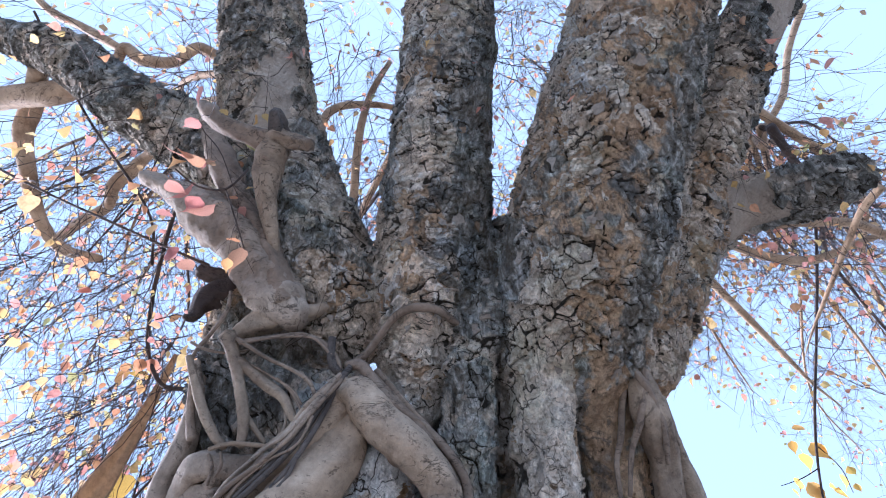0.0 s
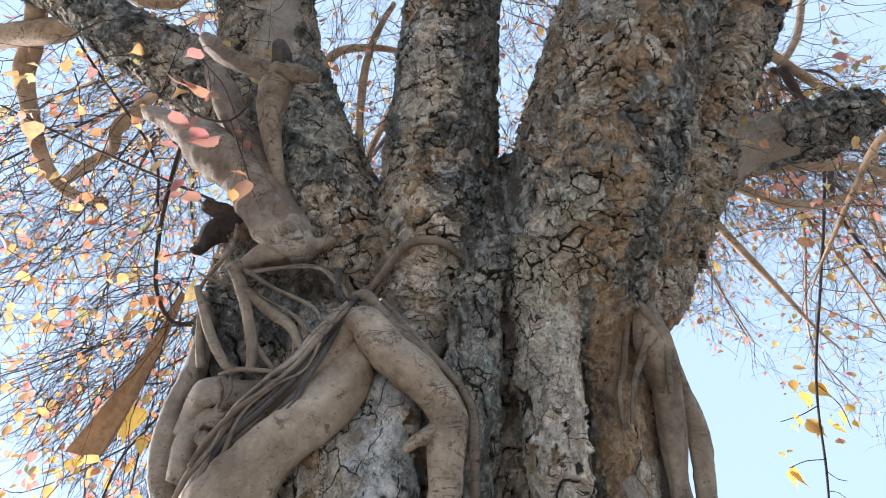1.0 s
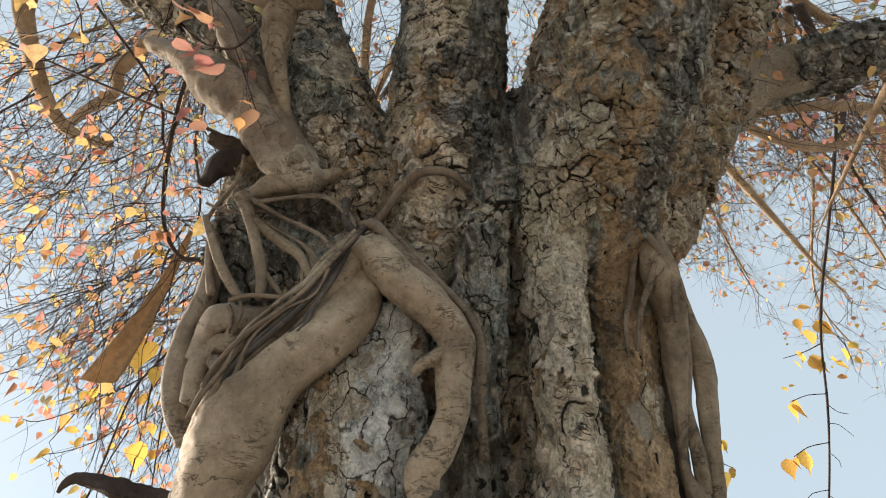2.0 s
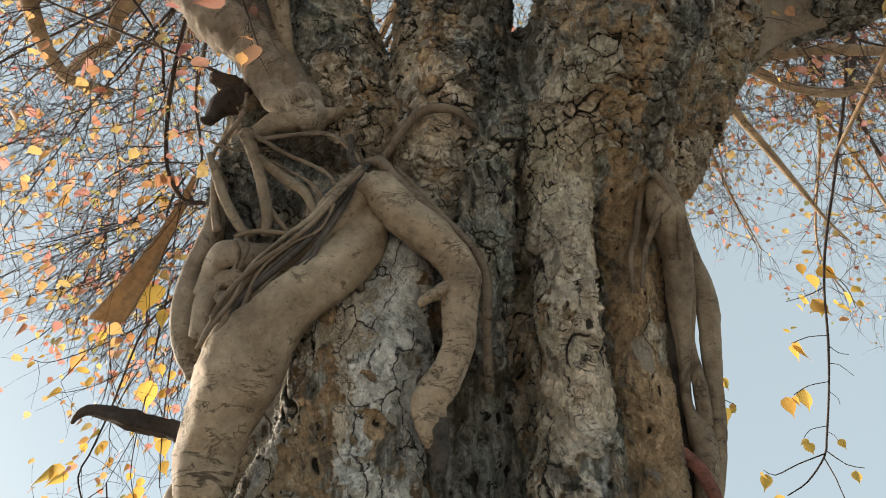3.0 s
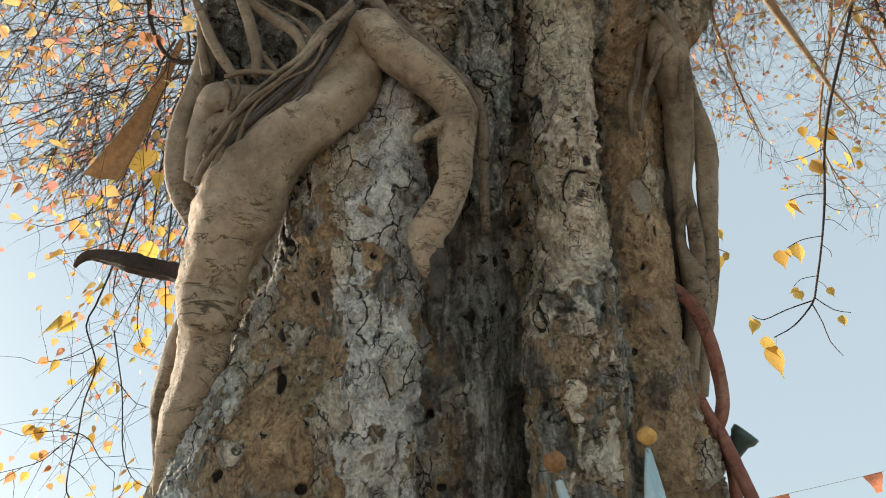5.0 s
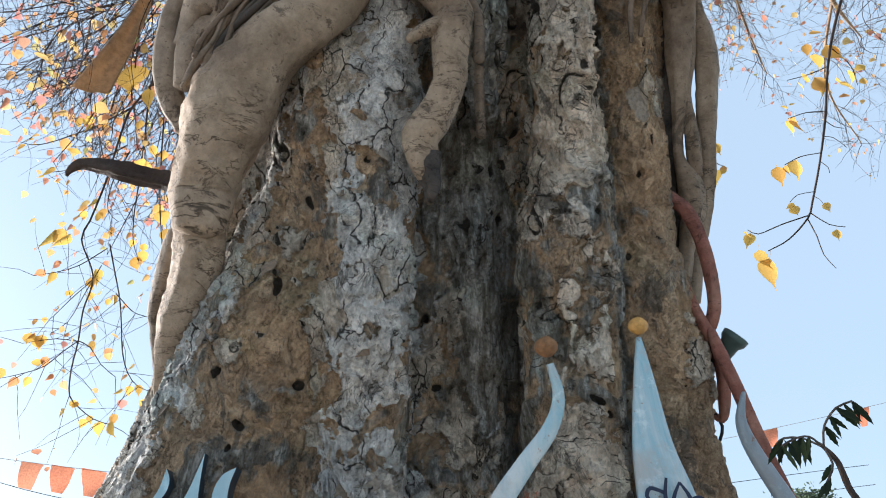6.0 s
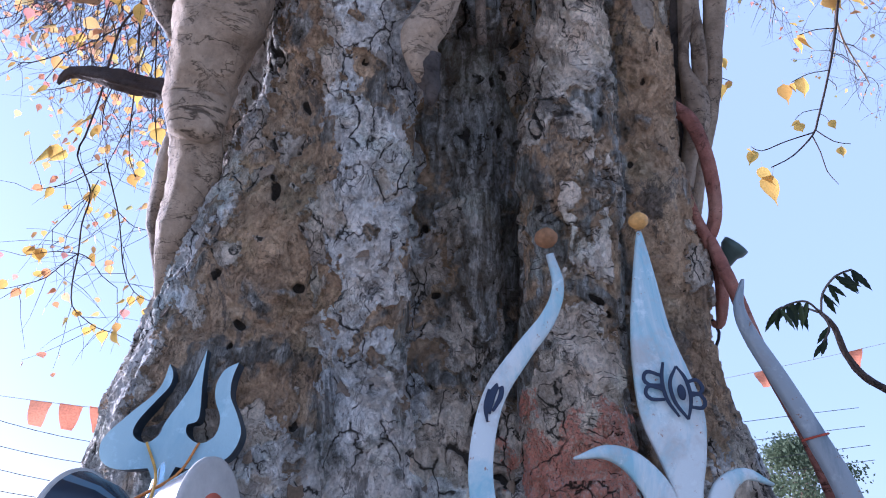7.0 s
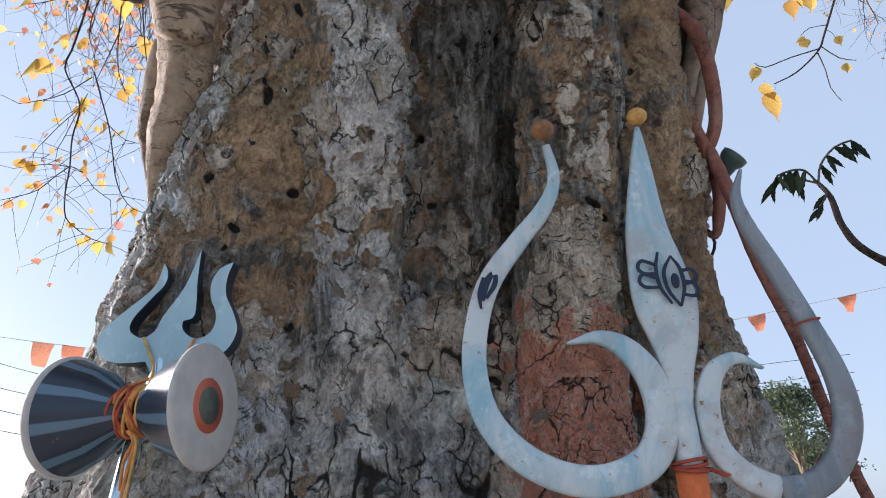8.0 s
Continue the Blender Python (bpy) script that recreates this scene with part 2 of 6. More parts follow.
    # cracks and flake edges go near black: their shade is put into the colour
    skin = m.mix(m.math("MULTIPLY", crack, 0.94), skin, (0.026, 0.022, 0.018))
    skin = m.mix(0.55, skin, m.ramp(fine, (0.3, 0.62), (0.6, 1.08)), "MULTIPLY")
    lines = m.noise(16, 6, 0.65, m.scaled(0.6, 0.6, 5.0), 0.5)
    grain = m.noise(34, 8, 0.78, m.scaled(1, 1, 0.6), 0.6)
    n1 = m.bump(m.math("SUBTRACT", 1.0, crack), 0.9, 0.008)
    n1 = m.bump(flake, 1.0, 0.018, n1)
    n1 = m.bump(m.math("SUBTRACT", 1.0, peel), 0.8, 0.010, n1)
    n1 = m.bump(chips, 0.9, 0.009, n1)
    n1 = m.bump(fibre, 0.6, 0.012, n1)
    n2 = m.bump(lines, 0.5, 0.012, n1)
    n3 = m.bump(grain, 0.9, 0.018, n2)
    return m.done(skin, 0.9, n3, spec=0.2)


def root_material(name, lo, mid, hi, mark=0.6, split=None):
    m = Nodes(name)
    a, b = m.noise(5, 6, 0.65), m.noise(70, 5, 0.7)
    skin = m.ramp(a, (0.3, lo), (0.5, mid), (0.7, hi))
    cloud = m.noise(17, 6, 0.7)
    skin = m.mix(0.6, skin, m.ramp(cloud, (0.35, 0.62), (0.6, 1.1)), "MULTIPLY")
    spots = m.ramp(m.noise(8, 9, 0.8, None, 0.5), (0.56, 0.0), (0.60, 1.0))
    skin = m.mix(m.math("MULTIPLY", spots, mark), skin, tuple(c * 0.36 for c in lo))
    pores = m.ramp(m.noise(55, 3, 0.5, m.scaled(1, 1, 1.6)), (0.66, 0.0), (0.70, 1.0))
    skin = m.mix(m.math("MULTIPLY", pores, 0.55), skin, tuple(c * 0.4 for c in lo))
    skin = m.mix(0.5, skin, m.ramp(b, (0.3, 0.6), (0.62, 1.0)), "MULTIPLY")
    scar = m.noise(6, 5, 0.6, m.scaled(0.8, 0.8, 3.2), 1.0)
    line = m.ramp(m.math("ABSOLUTE", m.math("SUBTRACT", scar, 0.5)), (0.0, 1.0), (0.014, 0.0))
    show = m.ramp(m.noise(3.1, 4, 0.6), (0.46, 0.0), (0.54, 1.0))
    cut = m.math("MULTIPLY", line, show)
    if split:
        # the skin has split crosswise where the root bends
        way = m.n.new("ShaderNodeVectorMath")
        way.operation = "DISTANCE"
        m.l.new(m.co, way.inputs[0])
        way.inputs[1].default_value = split
        ragged = m.math("ADD", way.outputs["Value"], m.math("MULTIPLY", m.math("SUBTRACT", m.noise(9, 5, 0.7), 0.5), 0.5))
        near = m.ramp(ragged, (0.08, 1.0), (0.12, 0.0))
        gash = m.noise(7, 4, 0.6, m.scaled(0.6, 0.6, 2.6), 0.5)
        gash = m.ramp(m.math("ABSOLUTE", m.math("SUBTRACT", gash, 0.5)), (0.008, 1.0), (0.045, 0.0))
        cut = m.math("MAXIMUM", cut, m.math("MULTIPLY", near, gash))
    skin = m.mix(m.math("MULTIPLY", cut, 0.85), skin, tuple(c * 0.22 for c in lo))
    streak = m.noise(40, 4, 0.6, m.scaled(1, 1, 0.15))
    n = m.bump(m.math("SUBTRACT", 1.0, cut), 0.6, 0.006)
    n = m.bump(cloud, 0.5, 0.020, n)
    n = m.bump(streak, 0.3, 0.006, n)
    n = m.bump(b, 0.6, 0.008, n)
    return m.done(skin, 0.75, n, spec=0.25)


def plain_material(name, colour, rough=0.6, vary=0.25, scale=14, metal=0.0, grain=0.2, spec=0.4):
    m = Nodes(name)
    a = m.noise(scale, 5, 0.65)
    lo, hi = tuple(c * (1 - vary) for c in colour), tuple(min(1, c * (1 + vary)) for c in colour)
    skin = m.ramp(a, (0.3, lo), (0.7, hi))
    return m.done(skin, rough, m.bump(m.noise(scale * 8, 4, 0.6), grain, 0.002), metal, spec)


def leaf_material(name, *stops):
    m = Nodes(name)
    geo = m.n.new("ShaderNodeNewGeometry")
    rnd = m.n.new("ShaderNodeObjectInfo")
    pick = m.math("FRACT", m.math("ADD", geo.outputs["Random Per Island"], rnd.outputs["Random"]))
    skin = m.ramp(pick, *stops)
    blot = m.ramp(m.noise(45, 4, 0.7), (0.40, 0.9), (0.75, 0.5))
    skin = m.mix(1.0, skin, blot, "MULTIPLY")
    m.done(skin, 0.55, None, spec=0.3)
    tr = m.n.new("ShaderNodeBsdfTranslucent")
    m.put(tr.inputs["Color"], skin)
    ms = m.n.new("ShaderNodeMixShader")
    ms.inputs[0].default_value = 0.6
    m.l.new(m.bsdf.outputs[0], ms.inputs[1])
    m.l.new(tr.outputs[0], ms.inputs[2])
    m.l.new(ms.outputs[0], m.n["Material Output"].inputs["Surface"])
    return m.mat


BARK = bark_material()


def flake_material():
    m = Nodes("bark_flake")
    info = m.n.new("ShaderNodeObjectInfo")
    base = m.ramp(info.outputs["Random"], (0.0, (0.24, 0.195, 0.15)), (0.35, (0.36, 0.305, 0.245)), (0.7, (0.45, 0.395, 0.33)), (1.0, (0.30, 0.21, 0.13)))
    skin = m.mix(0.7, base, m.ramp(m.noise(2.2, 6, 0.7), (0.3, 0.5), (0.7, 1.1)), "MULTIPLY")
    return m.done(skin, 0.9, m.bump(m.noise(3.5, 6, 0.7), 0.6, 0.25), spec=0.2)


FLAKE = flake_material()
PALE = root_material("pale_root", (0.225, 0.165, 0.112), (0.385, 0.295, 0.205), (0.52, 0.41, 0.295), 0.75, (-0.77, 1.96, 2.4))
TAN = root_material("tan_root", (0.17, 0.132, 0.098), (0.305, 0.245, 0.185), (0.44, 0.36, 0.275), 0.75)
WEATHERED = root_material("weathered_root", (0.14, 0.10, 0.068), (0.28, 0.215, 0.15), (0.42, 0.335, 0.24))
BROWN = root_material("brown_root", (0.13, 0.095, 0.065), (0.22, 0.165, 0.12), (0.33, 0.26, 0.19))
DARK_WOOD = root_material("dark_wood", (0.04, 0.034, 0.03), (0.09, 0.075, 0.064), (0.17, 0.145, 0.125))
TWIG = root_material("twig_bark", (0.035, 0.025, 0.022), (0.07, 0.05, 0.04), (0.13, 0.092, 0.07))
LIMB = root_material("limb_bark", (0.26, 0.17, 0.10), (0.42, 0.30, 0.19), (0.56, 0.42, 0.28), 0.35)
RED_ROOT = root_material("red_painted_root", (0.15, 0.062, 0.046), (0.28, 0.115, 0.082), (0.40, 0.22, 0.16))
LEAF = leaf_material("dry_leaf", (0.0, (0.60, 0.27, 0.19)), (0.2, (0.70, 0.37, 0.17)), (0.38, (0.74, 0.48, 0.18)), (0.55, (0.74, 0.56, 0.22)), (0.7, (0.68, 0.36, 0.28)), (0.85, (0.66, 0.30, 0.26)), (0.97, (0.50, 0.48, 0.20)))
YELLOW_LEAF = leaf_material("yellow_leaf", (0.0, (0.74, 0.42, 0.10)), (0.4, (0.80, 0.56, 0.13)), (0.8, (0.76, 0.50, 0.12)), (1.0, (0.66, 0.32, 0.14)))
PINK_LEAF = leaf_material("young_leaf", (0.0, (0.54, 0.20, 0.18)), (0.5, (0.60, 0.30, 0.25)), (0.8, (0.60, 0.40, 0.18)), (1.0, (0.52, 0.18, 0.20)))

# ---- ground ----
def ground():
    m = Nodes("bounce_ground")
    # never in view; kept pale so that it bounces light up the trunk
    c = m.mix(m.noise(0.6, 6, 0.65), (0.38, 0.335, 0.28), (0.52, 0.475, 0.41))
    mat = m.done(c, 0.95, m.bump(m.noise(9, 6, 0.7), 0.5, 0.03))
    bm = bmesh.new()
    rings = [0.0, 3, 8, 20, 60, 200, 800, 3000]
    prev = [bm.verts.new((0, 0, 0))] * 48
    for r in rings[1:]:
        row = [bm.verts.new((r * math.cos(a), r * math.sin(a), 0)) for a in (2 * math.pi * k / 48 for k in range(48))]
        for k in range(48):
            vs = [prev[k], row[k], row[(k + 1) % 48], prev[(k + 1) % 48]]
            bm.faces.new(vs if vs[0] is not vs[3] else vs[:3])
        prev = row
    return tagged(part("ground", bm, mat), "unseen ground round the old tree, made pale to bounce light", "ground", kind="structure")


ground()


# ---- the tree's trunk: soft union of stems and ridges, with its bark in relief ----
STEMS = []
# left stem
STEMS.append(([(-0.448, 1.797, 3.837, 0.2068), (-0.516, 1.704, 3.952, 0.2593), (-0.66, 1.539, 4.241, 0.2548), (-0.833, 1.354, 4.681, 0.2379), (-0.989, 1.082, 5.243, 0.2364), (-1.048, 0.878, 5.634, 0.2241), (-1.122, 0.545, 6.24, 0.2216)], 0.1))
# mid stem
STEMS.append(([(-0.107, 1.868, 3.466, 0.1315), (-0.11, 1.769, 3.611, 0.1393), (-0.091, 1.639, 3.802, 0.1671), (-0.047, 1.537, 4.059, 0.2337), (-0.016, 1.287, 4.605, 0.2355), (0.018, 1.033, 5.093, 0.2317), (0.041, 0.841, 5.476, 0.2367), (0.072, 0.524, 6.071, 0.2336)], 0.07))
# right stem
STEMS.append(([(0.511, 2.173, 3.482, 0.142), (0.505, 1.957, 3.6, 0.2457), (0.522, 1.771, 3.708, 0.32), (0.57, 1.563, 3.856, 0.355), (0.675, 1.292, 4.172, 0.345), (0.795, 1.051, 4.516, 0.328), (0.94, 0.783, 4.904, 0.33), (1.09, 0.462, 5.378, 0.31)], 0.08))
# right fork
STEMS.append(([(0.78, 1.828, 3.667, 0.1857), (0.95, 1.657, 3.973, 0.1968), (1.12, 1.518, 4.257, 0.182), (1.285, 1.309, 4.59, 0.155), (1.509, 1.065, 5.01, 0.17), (1.719, 0.866, 5.336, 0.172), (2.002, 0.575, 5.789, 0.16)], 0.03))
# right stub
STEMS.append(([(1.114, 1.631, 4.237, 0.1588), (1.386, 1.559, 4.411, 0.142), (1.524, 1.496, 4.395, 0.128), (1.69, 1.41, 4.345, 0.122), (1.8, 1.34, 4.305, 0.108), (1.85, 1.305, 4.285, 0.075)], 0.04))
# left branch
STEMS.append(([(-0.997, 1.399, 4.526, 0.1698), (-1.237, 1.309, 4.651, 0.1671), (-1.569, 1.181, 4.804, 0.1529), (-1.883, 1.053, 5.018, 0.1404), (-2.185, 1, 5.178, 0.1026), (-2.438, 0.981, 5.315, 0.0809), (-2.84, 0.919, 5.544, 0.0715)], 0.05))
# ridge centre
STEMS.append(([(-0.242, 2.292, 1.685, 0.1094), (-0.262, 2.194, 2.025, 0.1286), (-0.272, 2.113, 2.302, 0.1445), (-0.269, 2.069, 2.591, 0.1533), (-0.249, 1.973, 2.871, 0.1395), (-0.214, 1.881, 3.095, 0.1055), (-0.168, 1.79, 3.303, 0.0779)], 0.035))
# ridge right
STEMS.append(([(0.337, 2.302, 1.688, 0.1488), (0.341, 2.203, 2.029, 0.1488), (0.352, 2.113, 2.36, 0.1533), (0.377, 2.034, 2.676, 0.1209), (0.365, 1.918, 2.967, 0.1091), (0.358, 1.784, 3.32, 0.1129), (0.373, 1.688, 3.639, 0.1214), (0.489, 1.715, 3.817, 0.1472), (0.586, 1.678, 4.212, 0.1459)], 0.035))
# ridge side
STEMS.append(([(0.654, 2.455, 1.714, 0.1527), (0.641, 2.355, 2.086, 0.1582), (0.61, 2.27, 2.453, 0.1527), (0.618, 2.18, 2.797, 0.1323), (0.615, 2.042, 3.162, 0.1201), (0.613, 1.9, 3.492, 0.1186), (0.619, 1.778, 3.807, 0.1087)], 0.04))
# ridge left
STEMS.append(([(-0.656, 2.454, 1.711, 0.32), (-0.6, 2.36, 2.083, 0.275), (-0.5, 2.27, 2.44, 0.225), (-0.43, 2.19, 2.744, 0.195), (-0.46, 2.06, 3.145, 0.18), (-0.6, 1.9, 3.474, 0.17)], 0.08))
# ridge flank
STEMS.append(([(-0.939, 2.569, 1.729, 0.1629), (-0.885, 2.51, 2.034, 0.135), (-0.83, 2.45, 2.369, 0.125), (-0.78, 2.38, 2.729, 0.125), (-0.72, 2.3, 3.043, 0.11)], 0.06))
# ridge inner
STEMS.append(([(0.101, 2.01, 2.855, 0.0494), (0.098, 1.898, 3.051, 0.0706), (0.088, 1.796, 3.222, 0.0866), (0.093, 1.717, 3.403, 0.0877), (0.128, 1.661, 3.599, 0.0787), (0.189, 1.613, 3.876, 0.0797), (0.279, 1.587, 4.246, 0.0774)], 0.04))
# valley rib
STEMS.append(([(0.076, 2.407, 1.705, 0.0747), (0.074, 2.3, 2.153, 0.078), (0.079, 2.27, 2.432, 0.066), (0.106, 2.2, 2.832, 0.04)], 0.04))
# left bulk
STEMS.append(([(-0.8, 1.708, 3.922, 0.1713), (-0.807, 1.829, 3.688, 0.1892), (-0.811, 1.934, 3.461, 0.2003), (-0.79, 2.05, 3.257, 0.195), (-0.74, 2.17, 3.022, 0.175), (-0.68, 2.27, 2.798, 0.15)], 0.07))
# fill a
STEMS.append(([(-0.385, 1.804, 3.46, 0.1081), (-0.416, 1.896, 3.245, 0.1469), (-0.393, 1.997, 3.001, 0.1719), (-0.407, 2.118, 2.723, 0.1844)], 0.08))
# fill b
STEMS.append(([(0.267, 1.726, 3.956, 0.0988), (0.231, 1.82, 3.685, 0.1055), (0.219, 1.95, 3.402, 0.09), (0.201, 2.11, 3.166, 0.075), (0.181, 2.27, 2.906, 0.06)], 0.05))
# fill c
STEMS.append(([(0.735, 1.801, 3.742, 0.0647), (0.72, 1.958, 3.403, 0.0755), (0.702, 2.109, 3.095, 0.0771), (0.678, 2.23, 2.796, 0.0737)], 0.05))


CORE = [(-0.10, 3.10, -0.1, 1.12), (-0.08, 3.05, 0.5, 0.92), (-0.07, 3.02, 1.2, 0.72), (-0.07, 2.94, 1.8, 0.58), (-0.06, 2.76, 2.4, 0.48), (-0.05, 2.50, 3.0, 0.42), (0.0, 2.15, 3.6, 0.28)]
FLARES = [
    [(-1.45, 2.55, -0.1, 0.34), (-1.10, 2.62, 0.6, 0.30), (-0.98, 2.62, 1.2, 0.24), (-0.92, 2.56, 1.7, 0.16)],
    [(1.25, 2.6, -0.1, 0.34), (0.92, 2.62, 0.6, 0.28), (0.76, 2.56, 1.2, 0.22), (0.64, 2.45, 1.8, 0.16)],
    [(-0.62, 2.12, -0.1, 0.34), (-0.62, 2.36, 0.7, 0.32), (-0.64, 2.46, 1.3, 0.33), (-0.66, 2.45, 1.65, 0.32)],
    [(0.36, 1.98, -0.1, 0.30), (0.34, 2.22, 0.7, 0.20), (0.34, 2.33, 1.3, 0.155), (0.34, 2.30, 1.6, 0.15)],
    [(-0.22, 2.0, -0.1, 0.26), (-0.22, 2.24, 0.7, 0.15), (-0.23, 2.33, 1.3, 0.12), (-0.24, 2.29, 1.6, 0.11)],
    [(-0.5, 3.9, -0.1, 0.5), (-0.4, 3.5, 0.7, 0.4), (-0.3, 3.2, 1.6, 0.35)],
    [(0.6, 3.9, -0.1, 0.5), (0.45, 3.5, 0.7, 0.4), (0.3, 3.2, 1.6, 0.35)],
]


# places where the bark has fallen from pale smooth wood: centre and reach
BARE = [((1.39, 1.48, 4.28), (0.17, 0.2, 0.17)), ((-0.82, 1.12, 4.79), (0.1, 0.25, 0.3)), ((1.76, 0.80, 5.20), (0.13, 0.3, 0.3)), ((0.64, 1.94, 2.88), (0.05, 0.1, 0.07))]


def trunk_mesh(tubes, lo, hi, h):
    """A quad skin over the soft union of all tubes, found on a grid of step h."""
    lo, hi = np.array(lo, float), np.array(hi, float)
    size = np.ceil((hi - lo) / h).astype(int) + 1
    grid = np.full(size, 0.3, np.float32)
    for pts, k in tubes:
        s = spline(pts, 0.05)
        reach = s[:, 3].max() + k + 3 * h
        a = np.clip(np.floor((s[:, :3].min(0) - reach - lo) / h).astype(int), 0, size - 1)
        b = np.clip(np.ceil((s[:, :3].max(0) + reach - lo) / h).astype(int) + 1, 1, size)
        if (b <= a).any():
            continue
        view = grid[a[0]:b[0], a[1]:b[1], a[2]:b[2]]
        field = np.full(view.shape, 0.6, np.float32)
        for p, q in zip(s[:-1], s[1:]):
            r = max(p[3], q[3]) + k + 3 * h
            m0 = np.minimum(p[:3], q[:3]) - r
            m1 = np.maximum(p[:3], q[:3]) + r
            i = np.clip(np.floor((m0 - lo) / h).astype(int) - a, 0, b - a)
            j = np.clip(np.ceil((m1 - lo) / h).astype(int) + 1 - a, 0, b - a)
            if (j <= i).any():
                continue
            ax = [lo[n] + h * (np.arange(i[n], j[n]) + a[n]) for n in range(3)]
            X, Y, Z = np.meshgrid(*ax, indexing="ij")
            d = q[:3] - p[:3]
            t = ((X - p[0]) * d[0] + (Y - p[1]) * d[1] + (Z - p[2]) * d[2]) / max(d.dot(d), 1e-9)
            t = np.clip(t, 0, 1)
            dist = np.sqrt((X - p[0] - t * d[0]) ** 2 + (Y - p[1] - t * d[1]) ** 2 + (Z - p[2] - t * d[2]) ** 2) - (p[3] + (q[3] - p[3]) * t)
            w = field[i[0]:j[0], i[1]:j[1], i[2]:j[2]]
            np.minimum(w, dist.astype(np.float32), out=w)
        u = np.clip(0.5 + 0.5 * (view - field) / k, 0, 1)
        view[...] = view * (1 - u) + field * u - k * u * (1 - u)
    # one vertex in each mixed cell, at the mean of its edge crossings
    g = grid
    inside = g < 0
    corner = {}
    for c in np.ndindex(2, 2, 2):
        corner[c] = tuple(slice(c[n], size[n] - 1 + c[n]) for n in range(3))
    count = sum(inside[corner[c]].astype(np.int8) for c in corner)
    cell = np.argwhere((count > 0) & (count < 8))
    total, hits = np.zeros((len(cell), 3)), np.zeros(len(cell))
    for c in corner:
        for n in range(3):
            if c[n]:
                continue
            e = list(c)
            e[n] = 1
            ga = g[tuple((cell + c).T)]
            gb = g[tuple((cell + e).T)]
            x = (ga < 0) != (gb < 0)
            t = np.where(x, ga / np.where(x, ga - gb, 1), 0)
            p = np.tile(np.array(c, float), (len(cell), 1))
            p[:, n] = t
            total += p * x[:, None]
            hits += x
    verts = lo + h * (cell + total / hits[:, None])
    index = np.full(size - 1, -1, int)
    index[tuple(cell.T)] = np.arange(len(cell))
    quads = []
    for n in range(3):
        o1, o2 = (n + 1) % 3, (n + 2) % 3
        sl = [slice(0, size[m]) for m in range(3)]
        up = list(sl)
        sl[n], up[n] = slice(0, size[n] - 1), slice(1, size[n])
        cross = np.argwhere(inside[tuple(sl)] != inside[tuple(up)])
        cross = cross[(cross[:, o1] > 0) & (cross[:, o2] > 0) & (cross[:, o1] < size[o1] - 1) & (cross[:, o2] < size[o2] - 1)]
        flip = inside[tuple(cross.T)]
        d1, d2 = np.eye(3, dtype=int)[o1], np.eye(3, dtype=int)[o2]
        q = np.stack([index[tuple((cross - s).T)] for s in (d1 * 0, d1, d1 + d2, d2)], 1)
        q[~flip] = q[~flip][:, ::-1]
        quads.append(q[(q >= 0).all(1)])
    return verts, np.vstack(quads)


def halve(v, f):
    """Every quad into four."""
    e = np.stack([f, np.roll(f, -1, 1)], 2).reshape(-1, 2)
    e.sort(1)
    u, inv = np.unique(e, axis=0, return_inverse=True)
    inv = inv.reshape(-1, 4) + len(v)
    mid = v[u].mean(1)
    cen = v[f].mean(1)
    c = np.arange(len(f)) + len(v) + len(u)
    nf = np.concatenate([np.stack([f[:, k], inv[:, k], c, inv[:, k - 1]], 1) for k in range(4)])
    return np.vstack([v, mid, cen]), nf


def relax(v, f, times):
    for _ in range(times):
        s, n = np.zeros_like(v), np.zeros(len(v))
        for k in range(4):
            for j in (1, 3):
                np.add.at(s, f[:, k], v[f[:, (k + j) % 4]])
                np.add.at(n, f[:, k], 1)
        v = np.where(n[:, None] > 0, 0.5 * v + 0.5 * s / np.maximum(n, 1)[:, None], v)
    return v


def normals(v, f):
    fn = np.cross(v[f[:, 2]] - v[f[:, 0]], v[f[:, 3]] - v[f[:, 1]])
    n = np.zeros_like(v)
    for k in range(4):
        np.add.at(n, f[:, k], fn)
    return n / (np.linalg.norm(n, axis=1)[:, None] + 1e-12)


def smooth01(x, a, b):
    t = np.clip((x - a) / (b - a), 0, 1)
    return t * t * (3 - 2 * t)


def bell(x, centre, width):
    return math.exp(-((x - centre) / width) ** 2)


